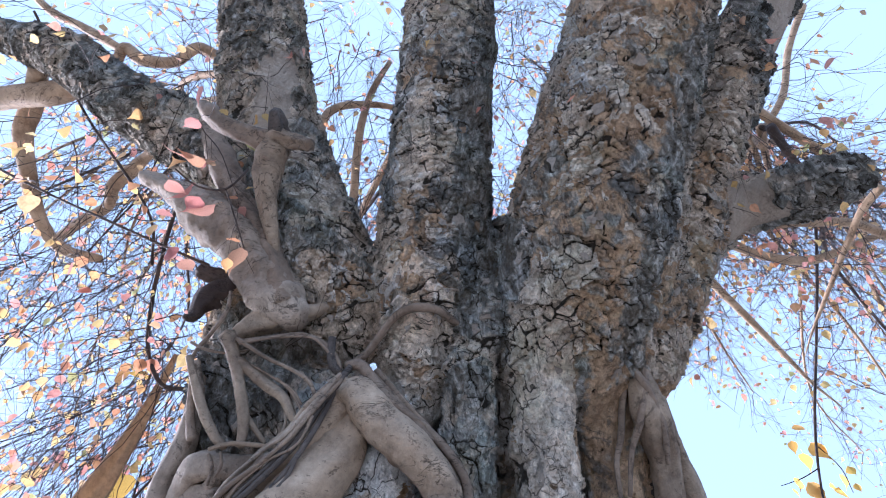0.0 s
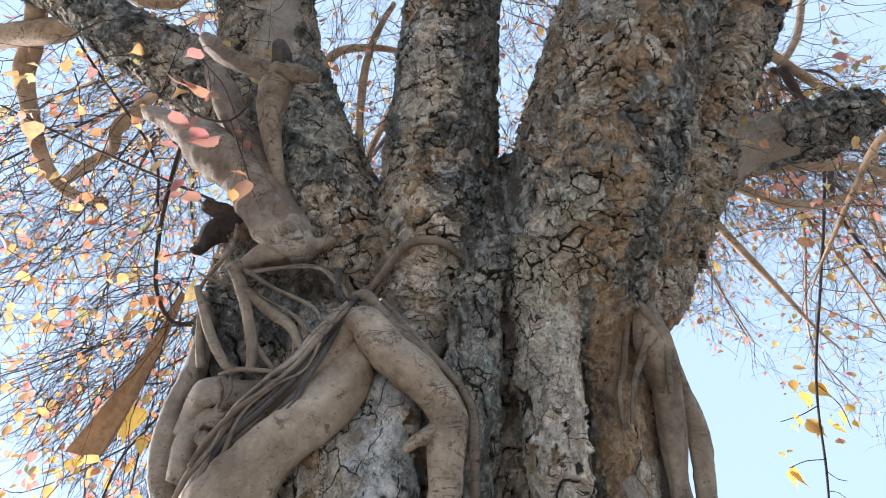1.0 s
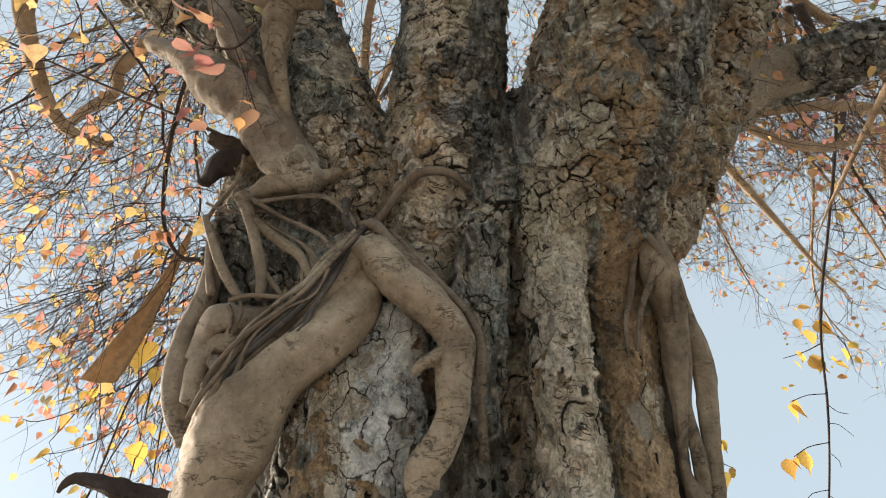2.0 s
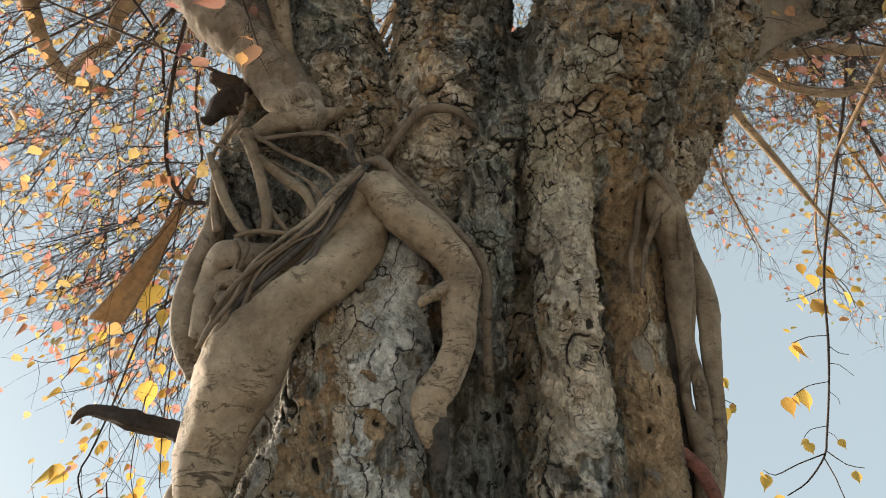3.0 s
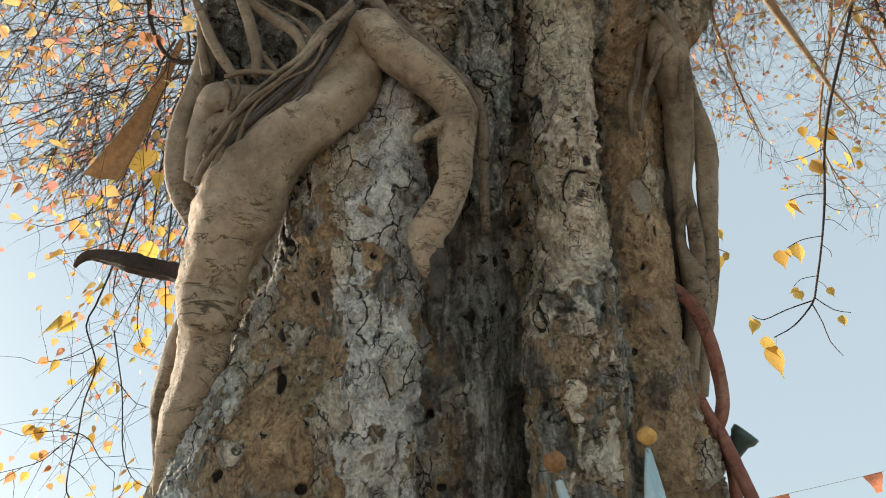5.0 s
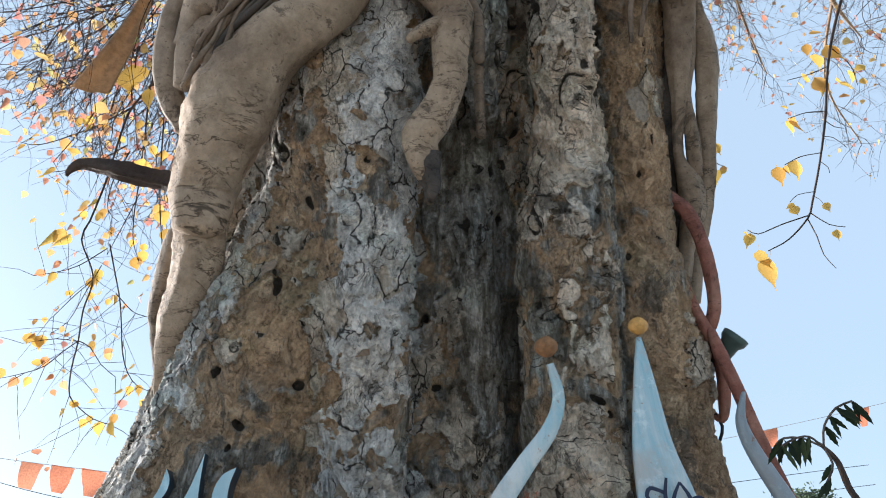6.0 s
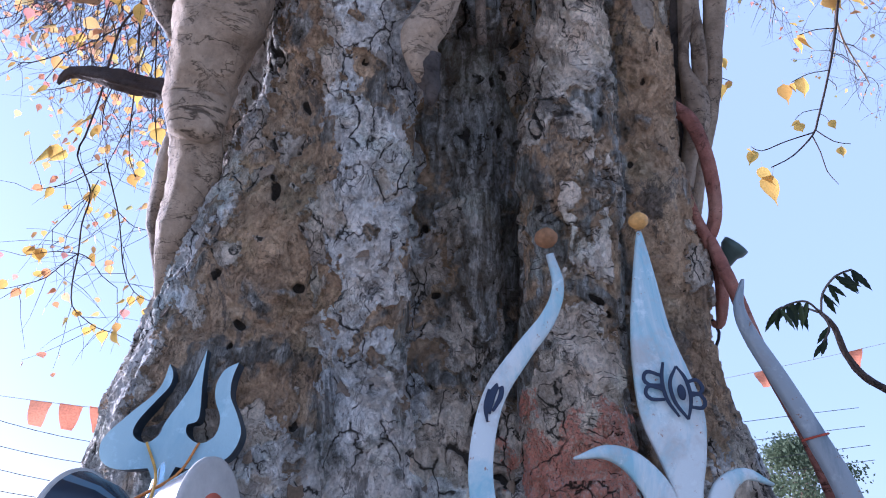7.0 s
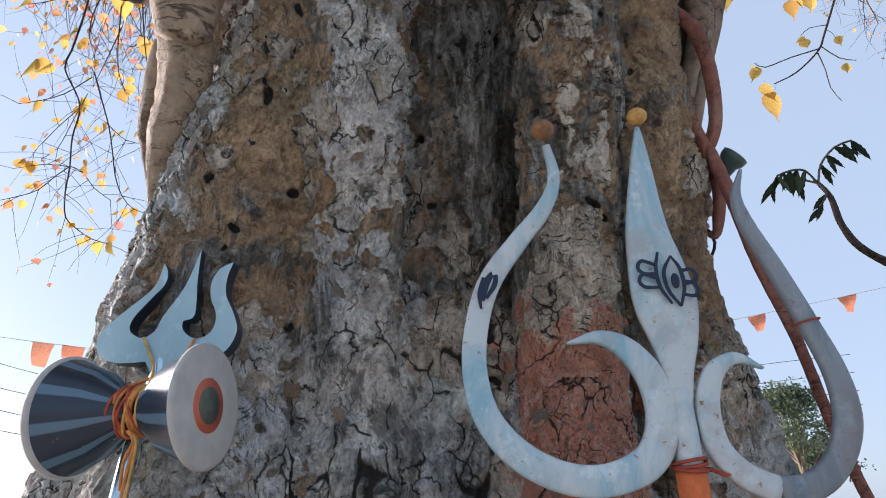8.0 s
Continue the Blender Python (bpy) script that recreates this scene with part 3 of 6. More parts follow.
def bark_relief(v):
    """At each place the bark's height, and fields whose zero lines bound: peeled ochre underbark, pits and furrows,
    bare wood, pale plates, black water runs with the hollows' painted shade, smooth creased ridges.
    """
    n = len(v)
    height, peel, crack, bare, pale, stain_shade, ridge = (np.zeros(n) for _ in range(7))
    nz, nv, vor, fr, cell = noise.noise, noise.noise_vector, noise.voronoi, noise.fractal, noise.cell
    for i, p in enumerate(v):
        q = Vector(p)
        x, z = p[0], p[2]
        a = q + nv(q * 4.5) * 0.05 + nv(q * 15.0) * 0.024
        low = z < 3.45
        lay = fr(Vector((a.x, a.y, a.z * 0.75)) * 8.0 + Vector((1, 9, 3)), 0.6, 2.1, 4)
        area = fr(q * 2.0 + Vector((3, 1, 7)), 0.9, 2.0, 3)
        rx = 0.375 + 0.03 * (z - 2.2)
        if low:
            crest = max(0.85 * bell(x, -0.24, 0.15), 0.75 * bell(x, -0.86 - 0.3 * (2.0 - z), 0.15), 0.22 * bell(x, rx, 0.10), 0.5 * smooth01(-z, -1.8, -1.4))
            brown = 1.15 * bell(x, 0.62, 0.15) + bell(x, -0.52 - 0.12 * (2.0 - z), 0.15) * bell(z, 1.95, 0.5) + 0.35 * bell(x, 0.22, 0.05) - 0.28 * bell(x, rx, 0.10)
            smooth = 1.1 * bell(x, rx, 0.11) + 0.5 * area + 0.3 * lay - 0.50 if z > 1.45 else -1.0
            # stained hollow with its shade painted in, and a dark strip along the crease
            run = max(bell(x, 0.10, 0.12) * (0.55 + 0.62 * smooth01(z, 2.1, 2.75)), 0.7 * bell(x, 0.5, 0.035))
        else:
            crest = 0.20 if x > 0.25 else 0.30 if x > -0.45 else 0.14
            brown = 0.34 * bell(x - 0.28 * (z - 3.6), 0.66, 0.30) + 0.4 * bell(x, -0.1, 0.07) * bell(z, 3.5, 0.35)
            smooth = 0.9 * bell(x, -0.10, 0.08) * (1.0 if z < 4.6 else 0.0) + 0.4 * area - 0.5
            run = 0.0
            if z > 3.9 and x > 1.3:
                run = max(0.0, min(1.0, (a.x - 1.44) / 0.12))
            elif x > -0.45:
                run = 0.95 * math.exp(-((a.x - 0.14 - 0.03 * (z - 3.5)) / 0.13) ** 4) * min(1.0, (z - 3.3) / 0.3)
                # a dark strip along the crease beside the fork
                run = max(run, 0.7 * bell(x - 0.42 * (z - 3.6), 0.74, 0.06))
        if x < -0.2:
            # mossy bark behind the root web, its shade painted in as well
            run = max(run, 0.85 * math.exp(-((a.x + 0.75) / 0.3) ** 4 - ((z - 3.4) / 0.35) ** 4), 0.48 if z > 3.9 else 0.0)
        gone = -0.30 * smooth01(-z, -1.75, -1.45) + 0.6 * area + 0.7 * lay + 0.5 * fr(q * 5.5 + Vector((8, 2, 4)), 0.9, 2.0, 2) - 0.50 * crest + 0.62 * brown - (0.02 if low else 0.14)
        light = crest + 0.5 * lay + 0.5 * area - 0.36
        black = run + 0.8 * lay + 0.6 * area - 0.45
        g = 1.0 if gone > 0 else 0.0
        pit, tooth = 1.0, 0.0
        if low:
            # long furrows, deepest in the dark hollow between the ridges
            f = abs(nz(Vector((a.x * 9, a.y * 9, a.z * 1.5)))) * 0.09 - 0.004 + 0.030 * max(0.0, 0.45 - run - nz(q * 1.7)) + 0.012 * g
            deep = 0.010 + 0.012 * run
            if gone > 0.03:
                pd, pc = vor(Vector((a.x * 17, a.y * 17, a.z * 11)) + Vector((40, 0, 0)))
                if cell(pc[0] * 4.1) > 0.35:
                    pit = (pd[0] - 0.24) * 0.06
            else:
                d, c = vor(Vector((a.x * 13, a.y * 13, a.z * 8.5)))
                tooth = 0.005 * cell(c[0] * 3.7) + 0.004 * (c[0].z - a.z * 8.5)
        else:
            # short overlapping scales, each lifted at its lower edge
            deep = 0.015
            s = Vector((a.x * 13, a.y * 13, a.z * 23))
            d, c = vor(s)
            lot = cell(c[0] * 3.7)
            tooth = (0.010 * lot + 0.015 * (c[0].z - s.z)) * (0.45 if smooth > 0 else 1.0)
            f = (d[1] - d[0]) * 0.05 - 0.0055 * lot
        gap = min(f, pit)
        cut = max(0.0, min(1.0, 0.6 - gap / 0.004))
        step = (lay > -0.3) + (lay > 0.0) + (lay > 0.3)
        height[i] = (1 - g) * (0.014 + tooth) + 0.0075 * step - deep * cut - 0.014 * max(0.0, min(1.0, -pit / 0.010)) + 0.003 * fr(q * 24, 0.7, 2.0, 3) + 0.010 * fr(q * 4, 0.9, 2.0, 2)
        peel[i], crack[i], pale[i], stain_shade[i], ridge[i] = gone, gap, light, black, smooth
    for at, radius in BARE:
        u = np.linalg.norm((v - np.array(at)) / np.array(radius), axis=1)
        for i in np.nonzero(u < 1.6)[0]:
            b = 1.0 - u[i] - 0.5 * fr(Vector(v[i]) * 7, 0.8, 2.0, 3)
            bare[i] = max(bare[i], b)
    bare[bare == 0] = -1.0
    wood = bare > 0
    height[wood] *= 0.12
    crack[wood] = 1.0
    return height, peel, crack, bare, pale, stain_shade, ridge


def flake_mesh(seed):
    """A thin curled chip of bark with a ragged rim, about one unit in radius, its face up +z."""
    r = random.Random(seed)
    bm = bmesh.new()
    n = 9
    wob = [r.uniform(0.3, 1.2) for _ in range(n)]
    long = r.uniform(1.0, 1.7)
    cup = r.uniform(0.05, 0.3)
    rim, low = [], []
    for k in range(n):
        a = 2 * math.pi * k / n
        x, y = wob[k] * math.cos(a), wob[k] * long * math.sin(a)
        rim.append(bm.verts.new((x, y, cup * x * x * 0.5 + 0.10)))
        low.append(bm.verts.new((x * 0.92, y * 0.92, cup * x * x * 0.5 - 0.12)))
    top = bm.verts.new((0, 0, 0.12))
    for k in range(n):
        j = (k + 1) % n
        bm.faces.new((top, rim[k], rim[j]))
        bm.faces.new((rim[k], low[k], low[j], rim[j]))
    bm.faces.new(low[::-1])
    me = bpy.data.meshes.new("bark_flake")
    bm.to_mesh(me)
    bm.free()
    me.materials.append(FLAKE)
    return me


def build_trunk(parent):
    tubes = [(CORE, 0.07)] + [(f, 0.09) for f in FLARES] + [(r, k) for r, k in STEMS]
    v, f = trunk_mesh(tubes, (-3.6, 0.2, -0.15), (3.8, 4.6, 6.6), 0.023)
    v = relax(v, f, 2)
    n = normals(v, f)
    face_n = n[f].mean(1)
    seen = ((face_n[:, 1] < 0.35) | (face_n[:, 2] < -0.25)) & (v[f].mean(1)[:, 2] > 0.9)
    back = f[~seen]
    ids = np.unique(back)
    remap = np.full(len(v), -1)
    remap[ids] = np.arange(len(ids))
    vb, fb = v[ids], remap[back]
    front = f[seen]
    ids = np.unique(front)
    remap = np.full(len(v), -1)
    remap[ids] = np.arange(len(ids))
    vf, ff = v[ids], remap[front]
    for _ in range(2):
        vf, ff = halve(vf, ff)
    vf = relax(vf, ff, 2)
    nf = normals(vf, ff)
    height, peel, crack, bare, pale, stain_shade, ridge = bark_relief(vf)
    vf = vf + nf * (height - 0.018)[:, None]
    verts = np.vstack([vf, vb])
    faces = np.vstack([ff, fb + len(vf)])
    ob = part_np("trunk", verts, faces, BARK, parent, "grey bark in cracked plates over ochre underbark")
    for key, values in (("peel", peel), ("crack", crack), ("bare", bare), ("pale", pale), ("stain_shade", stain_shade), ("ridge", ridge)):
        at = ob.data.attributes.new(key, "FLOAT", "POINT")
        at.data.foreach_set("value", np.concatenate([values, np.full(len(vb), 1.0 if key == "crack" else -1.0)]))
    # lifted flakes of bark
    rnd = random.Random(21)
    shapes = [flake_mesh(k) for k in range(8)]
    made = 0
    while made < 290:
        i = rnd.randrange(len(vf))
        p, out = Vector(vf[i]), Vector(nf[i])
        if out.y > -0.1 or p.z < 1.25 or p.z > 5.2 or bare[i] > -0.3 or (p.z < 3.3 and peel[i] > 0.3):
            continue
        ob2 = new("bark_flake", shapes[rnd.randrange(8)])
        ob2.parent = parent
        q = out.to_track_quat("Z", "Y").to_matrix().to_4x4()
        size = rnd.uniform(0.012, 0.026) * (1.25 if p.z > 3.4 else 1.0)
        ob2.matrix_basis = Matrix.Translation(p + out * 0.002) @ q @ pose(0, 0, 0, rnd.uniform(-14, 14), rnd.uniform(-14, 14), rnd.uniform(0, 360)) @ Matrix.Scale(size, 4)
        made += 1
    return ob


tree = thing("fig_tree", "huge old fig tree with cracked bark and clasping aerial roots", "tree")
build_trunk(tree)


def root(name, points, material, label="", sides=14, rough=0.2):
    return part(name, tube_bm(points, sides + 6, 0.012, rough, points[0][0] * 7), material, tree, label)


root("aerial_root", [(-0.301, 1.711, 3.28, 0.0516), (-0.347, 1.734, 3.158, 0.0772), (-0.432, 1.752, 3.041, 0.0899), (-0.581, 1.789, 2.886, 0.1031), (-0.678, 1.859, 2.747, 0.1172), (-0.761, 1.985, 2.546, 0.101), (-0.765, 2.007, 2.449, 0.0856), (-0.769, 2.03, 2.396, 0.0716)], PALE, "smooth pale tan aerial root", 18)
root("aerial_root", [(-0.79, 2.045, 2.475, 0.0702), (-0.784, 2.086, 2.397, 0.0752), (-0.792, 2.126, 2.33, 0.0717), (-0.811, 2.167, 2.253, 0.068), (-0.842, 2.208, 2.167, 0.0625), (-0.866, 2.249, 2.082, 0.0483), (-0.885, 2.289, 2.007, 0.031), (-0.895, 2.33, 1.941, 0.0138)], PALE, "smooth pale tan aerial root, creased where it was broken", 18)
root("aerial_root", [(-0.862, 2.11, 2.51, 0.0182), (-0.899, 2.151, 2.461, 0.0257), (-0.925, 2.193, 2.4, 0.0294), (-0.94, 2.234, 2.319, 0.0311), (-0.956, 2.276, 2.248, 0.0311), (-0.956, 2.317, 2.187, 0.0275), (-0.95, 2.359, 2.106, 0.0219), (-0.952, 2.4, 2.026, 0.0127)], TAN, "smooth grey-tan root", 12)
root("aerial_root", [(-0.781, 1.747, 3.174, 0.0196), (-0.745, 1.753, 3.11, 0.025), (-0.76, 1.789, 3.074, 0.0231), (-0.807, 1.822, 3.07, 0.0175)], TAN, "smooth grey-tan root", 12)
root("aerial_root", [(-0.872, 1.857, 3.051, 0.0235), (-0.821, 1.854, 3.008, 0.027), (-0.757, 1.86, 2.936, 0.0265), (-0.786, 1.901, 2.848, 0.0224)], TAN, "smooth grey-tan root", 12)
root("vine", [(-0.46, 1.65, 3.094, 0.0073), (-0.485, 1.669, 3.021, 0.0072), (-0.543, 1.686, 2.944, 0.0071), (-0.647, 1.74, 2.827, 0.0087), (-0.724, 1.813, 2.734, 0.0087), (-0.758, 1.855, 2.701, 0.007)], DARK_WOOD, "dark weathered wood", 9)
root("vine", [(-0.281, 1.622, 3.438, 0.0121), (-0.196, 1.636, 3.341, 0.0138), (-0.116, 1.67, 3.26, 0.0136), (-0.039, 1.71, 3.188, 0.0135)], BROWN, "", 9)
root("aerial_root", [(-0.355, 1.661, 3.327, 0.0475), (-0.295, 1.626, 3.313, 0.0584), (-0.21, 1.648, 3.218, 0.0685), (-0.085, 1.682, 3.114, 0.0708), (-0.002, 1.723, 3.011, 0.064), (-0.012, 1.769, 2.881, 0.0535), (-0.017, 1.816, 2.781, 0.0474), (-0.056, 1.859, 2.694, 0.0555), (-0.1, 1.887, 2.629, 0.0566), (-0.093, 1.914, 2.567, 0.0458), (-0.075, 1.93, 2.519, 0.0336)], PALE, "smooth pale tan aerial root", 18)
root("root_tip", [(-0.089, 1.917, 2.579, 0.041), (-0.075, 1.93, 2.528, 0.0337), (-0.061, 1.935, 2.489, 0.025), (-0.068, 1.951, 2.446, 0.0165)], DARK_WOOD, "dark weathered wood", 12, 0.5)
root("aerial_root", [(-0.017, 1.747, 2.97, 0.0401), (-0.065, 1.734, 2.936, 0.0269), (-0.106, 1.733, 2.913, 0.0196), (-0.135, 1.739, 2.887, 0.0124)], PALE, "smooth pale tan aerial root", 12)
root("aerial_root", [(-0.328, 1.639, 3.378, 0.0439), (-0.393, 1.678, 3.286, 0.0669), (-0.456, 1.721, 3.188, 0.0621), (-0.538, 1.749, 3.12, 0.0461), (-0.625, 1.788, 3.024, 0.0341), (-0.71, 1.816, 2.947, 0.0336), (-0.78, 1.865, 2.867, 0.0334), (-0.835, 1.936, 2.781, 0.0297)], PALE, "smooth pale tan aerial root", 12)
root("aerial_root", [(-0.933, 1.678, 3.522, 0.0191), (-0.9, 1.738, 3.38, 0.0332), (-0.908, 1.801, 3.234, 0.0447), (-0.955, 1.866, 3.129, 0.0443), (-0.973, 1.935, 3.002, 0.0437), (-0.953, 1.995, 2.897, 0.0393), (-0.898, 2.028, 2.801, 0.0309)], TAN, "smooth grey-tan root", 12)
root("aerial_root", [(-0.895, 1.883, 3.035, 0.0433), (-0.854, 1.816, 3.106, 0.0471), (-0.809, 1.774, 3.133, 0.0546), (-0.717, 1.767, 3.125, 0.0465), (-0.605, 1.767, 3.152, 0.0273), (-0.529, 1.754, 3.181, 0.0157)], TAN, "smooth grey-tan root", 12)
root("aerial_root", [(-0.884, 1.933, 2.898, 0.0423), (-0.875, 1.876, 3.002, 0.0428), (-0.819, 1.832, 3.067, 0.039), (-0.73, 1.809, 3.045, 0.0346)], TAN, "smooth grey-tan root", 12)
root("vine", [(0.116, 1.724, 3.692, 0.0091), (0.046, 1.604, 3.655, 0.0131), (-0.034, 1.52, 3.641, 0.0171), (-0.132, 1.52, 3.641, 0.0171), (-0.202, 1.567, 3.62, 0.015), (-0.282, 1.65, 3.548, 0.0149), (-0.362, 1.685, 3.486, 0.0126)], BROWN, "", 9)
root("vine", [(-0.344, 1.613, 3.439, 0.0205), (-0.289, 1.593, 3.416, 0.0202), (-0.214, 1.621, 3.328, 0.0178), (-0.133, 1.657, 3.266, 0.0176), (-0.064, 1.699, 3.239, 0.0157)], BROWN, "", 9)
root("vine", [(-0.328, 1.599, 3.422, 0.012), (-0.401, 1.605, 3.27, 0.0114), (-0.482, 1.65, 3.121, 0.0111), (-0.597, 1.689, 2.991, 0.0108), (-0.7, 1.742, 2.905, 0.0107), (-0.785, 1.825, 2.788, 0.0107), (-0.85, 1.917, 2.723, 0.009)], DARK_WOOD, "dark weathered wood", 9)
root("vine", [(-0.354, 1.612, 3.374, 0.0099), (-0.444, 1.62, 3.214, 0.0094), (-0.535, 1.665, 3.084, 0.0092), (-0.642, 1.705, 2.974, 0.009), (-0.745, 1.776, 2.863, 0.0089), (-0.818, 1.86, 2.77, 0.0072)], DARK_WOOD, "dark weathered wood", 9)
root("vine", [(-0.369, 1.612, 3.325, 0.0078), (-0.415, 1.625, 3.176, 0.0093), (-0.496, 1.672, 3.037, 0.0091), (-0.572, 1.696, 2.947, 0.0089), (-0.674, 1.747, 2.861, 0.0088), (-0.749, 1.816, 2.781, 0.0088), (-0.795, 1.886, 2.701, 0.0071)], DARK_WOOD, "dark weathered wood", 9)
root("aerial_root", [(-0.345, 1.603, 3.394, 0.0079), (-0.419, 1.609, 3.261, 0.0076), (-0.513, 1.652, 3.138, 0.0093), (-0.625, 1.694, 3.035, 0.0092), (-0.719, 1.746, 2.945, 0.0091), (-0.777, 1.798, 2.858, 0.0072)], BROWN, "", 9)
root("vine", [(-0.241, 1.634, 3.437, 0.0122), (-0.157, 1.657, 3.337, 0.0139), (-0.058, 1.7, 3.235, 0.0136), (0.019, 1.734, 3.158, 0.0154), (0.076, 1.789, 3.077, 0.0172), (0.084, 1.868, 2.942, 0.017)], BROWN, "", 9)
root("aerial_root", [(0.089, 1.768, 3.195, 0.0177), (0.098, 1.855, 3.06, 0.0195), (0.086, 1.927, 2.918, 0.0192), (0.092, 2.01, 2.745, 0.0168)], BROWN, "", 12)
# a web of thin roots between the clasping stem and the great roots
root("aerial_root", [(-0.792, 1.549, 3.536, 0.0309), (-0.769, 1.568, 3.494, 0.026), (-0.737, 1.601, 3.421, 0.0211), (-0.707, 1.637, 3.34, 0.0193), (-0.678, 1.681, 3.243, 0.0189), (-0.677, 1.714, 3.168, 0.0144)], WEATHERED, "", 9)
root("aerial_root", [(-0.735, 1.598, 3.449, 0.0198), (-0.622, 1.634, 3.368, 0.0209), (-0.556, 1.654, 3.325, 0.0178), (-0.52, 1.678, 3.27, 0.0147), (-0.482, 1.7, 3.223, 0.0101)], WEATHERED, "", 9)
root("aerial_root", [(-0.687, 1.684, 3.28, 0.0132), (-0.647, 1.703, 3.238, 0.0102), (-0.602, 1.724, 3.191, 0.0073)], WEATHERED, "", 9)
root("aerial_root", [(-0.745, 1.543, 3.505, 0.0092), (-0.625, 1.573, 3.437, 0.0075), (-0.529, 1.591, 3.397, 0.0075), (-0.465, 1.609, 3.357, 0.0074), (-0.433, 1.638, 3.292, 0.0058)], BROWN, "", 9)
root("aerial_root", [(-0.729, 1.553, 3.505, 0.0061), (-0.616, 1.547, 3.518, 0.0076), (-0.514, 1.543, 3.527, 0.0077), (-0.428, 1.558, 3.494, 0.0091), (-0.378, 1.582, 3.44, 0.009), (-0.363, 1.602, 3.395, 0.0075)], BROWN, "", 9)
root("aerial_root", [(-0.735, 1.55, 3.488, 0.0076), (-0.634, 1.542, 3.506, 0.0061), (-0.562, 1.539, 3.512, 0.0061), (-0.469, 1.542, 3.507, 0.0061), (-0.398, 1.568, 3.448, 0.006)], BROWN, "", 9)
root("aerial_root", [(-0.922, 1.598, 3.471, 0.0123), (-0.866, 1.651, 3.354, 0.018), (-0.822, 1.686, 3.275, 0.0192), (-0.772, 1.716, 3.209, 0.0175), (-0.733, 1.73, 3.177, 0.0144)], WEATHERED, "", 9)
root("aerial_root", [(-0.909, 1.632, 3.463, 0.0108), (-0.888, 1.698, 3.316, 0.015), (-0.862, 1.742, 3.218, 0.0177)], BROWN, "", 9)
root("aerial_root", [(-0.769, 1.695, 3.144, 0.007), (-0.704, 1.688, 3.161, 0.0085), (-0.627, 1.689, 3.158, 0.0085), (-0.546, 1.692, 3.151, 0.0056)], WEATHERED, "", 9)
root("aerial_root", [(-0.586, 1.617, 3.385, 0.0045), (-0.525, 1.641, 3.332, 0.0044), (-0.49, 1.663, 3.283, 0.0044), (-0.473, 1.686, 3.231, 0.0044)], BROWN, "", 9)
root("aerial_root", [(-0.501, 1.601, 3.398, 0.0045), (-0.45, 1.629, 3.335, 0.0044), (-0.463, 1.664, 3.257, 0.0044)], BROWN, "", 9)
root("aerial_root", [(-0.69, 1.596, 3.432, 0.0045), (-0.592, 1.618, 3.381, 0.0045), (-0.527, 1.635, 3.345, 0.0059), (-0.488, 1.656, 3.298, 0.0044)], BROWN, "", 9)
root("aerial_root", [(-0.546, 1.654, 3.325, 0.0059), (-0.538, 1.687, 3.251, 0.0058), (-0.545, 1.714, 3.19, 0.0043)], BROWN, "", 9)
root("aerial_root", [(-0.926, 1.576, 3.52, 0.0062), (-0.865, 1.587, 3.494, 0.0061), (-0.784, 1.593, 3.482, 0.0046), (-0.702, 1.587, 3.495, 0.0046)], BROWN, "", 9)
root("aerial_root", [(-0.818, 1.497, 3.718, 0.0064), (-0.821, 1.533, 3.638, 0.0079), (-0.862, 1.568, 3.561, 0.0078), (-0.904, 1.597, 3.496, 0.0077), (-0.915, 1.621, 3.443, 0.0061)], BROWN, "", 9)
root("aerial_root", [(-0.405, 1.548, 3.515, 0.0138), (-0.398, 1.584, 3.436, 0.0166), (-0.369, 1.602, 3.395, 0.0149)], DARK_WOOD, "", 9)
root("aerial_root", [(-0.77, 1.709, 3.136, 0.0056), (-0.751, 1.725, 3.1, 0.0056), (-0.755, 1.749, 3.047, 0.0041)], BROWN, "", 9)
root("aerial_root", [(-0.726, 1.69, 3.133, 0.0042), (-0.715, 1.707, 3.097, 0.0055), (-0.728, 1.723, 3.061, 0.0041)], BROWN, "", 9)
root("vine", [(-0.355, 1.555, 3.341, 0.0071), (-0.457, 1.597, 3.241, 0.0072), (-0.505, 1.63, 3.173, 0.0072), (-0.59, 1.662, 3.104, 0.0086), (-0.677, 1.699, 3.001, 0.0083), (-0.743, 1.737, 2.921, 0.0079), (-0.782, 1.776, 2.832, 0.0052), (-0.816, 1.812, 2.773, 0.0058)], WEATHERED, "", 6)
root("vine", [(-0.427, 1.595, 3.201, 0.0067), (-0.465, 1.633, 3.119, 0.0048), (-0.562, 1.658, 3.068, 0.0055), (-0.652, 1.697, 2.985, 0.0064), (-0.686, 1.742, 2.873, 0.0099)], BROWN, "", 6)
root("vine", [(-0.348, 1.546, 3.338, 0.0071), (-0.433, 1.592, 3.235, 0.0106), (-0.51, 1.627, 3.15, 0.0086), (-0.578, 1.652, 3.105, 0.006), (-0.682, 1.691, 3.002, 0.0076), (-0.727, 1.736, 2.896, 0.0055), (-0.782, 1.772, 2.838, 0.0107), (-0.821, 1.805, 2.764, 0.0046)], TAN, "", 6)
root("vine", [(-0.354, 1.554, 3.328, 0.0079), (-0.456, 1.599, 3.237, 0.0059), (-0.504, 1.638, 3.15, 0.0055), (-0.569, 1.667, 3.074, 0.0043), (-0.671, 1.705, 3.009, 0.0065), (-0.727, 1.749, 2.906, 0.0114), (-0.756, 1.789, 2.811, 0.0117), (-0.799, 1.823, 2.746, 0.007)], WEATHERED, "", 6)
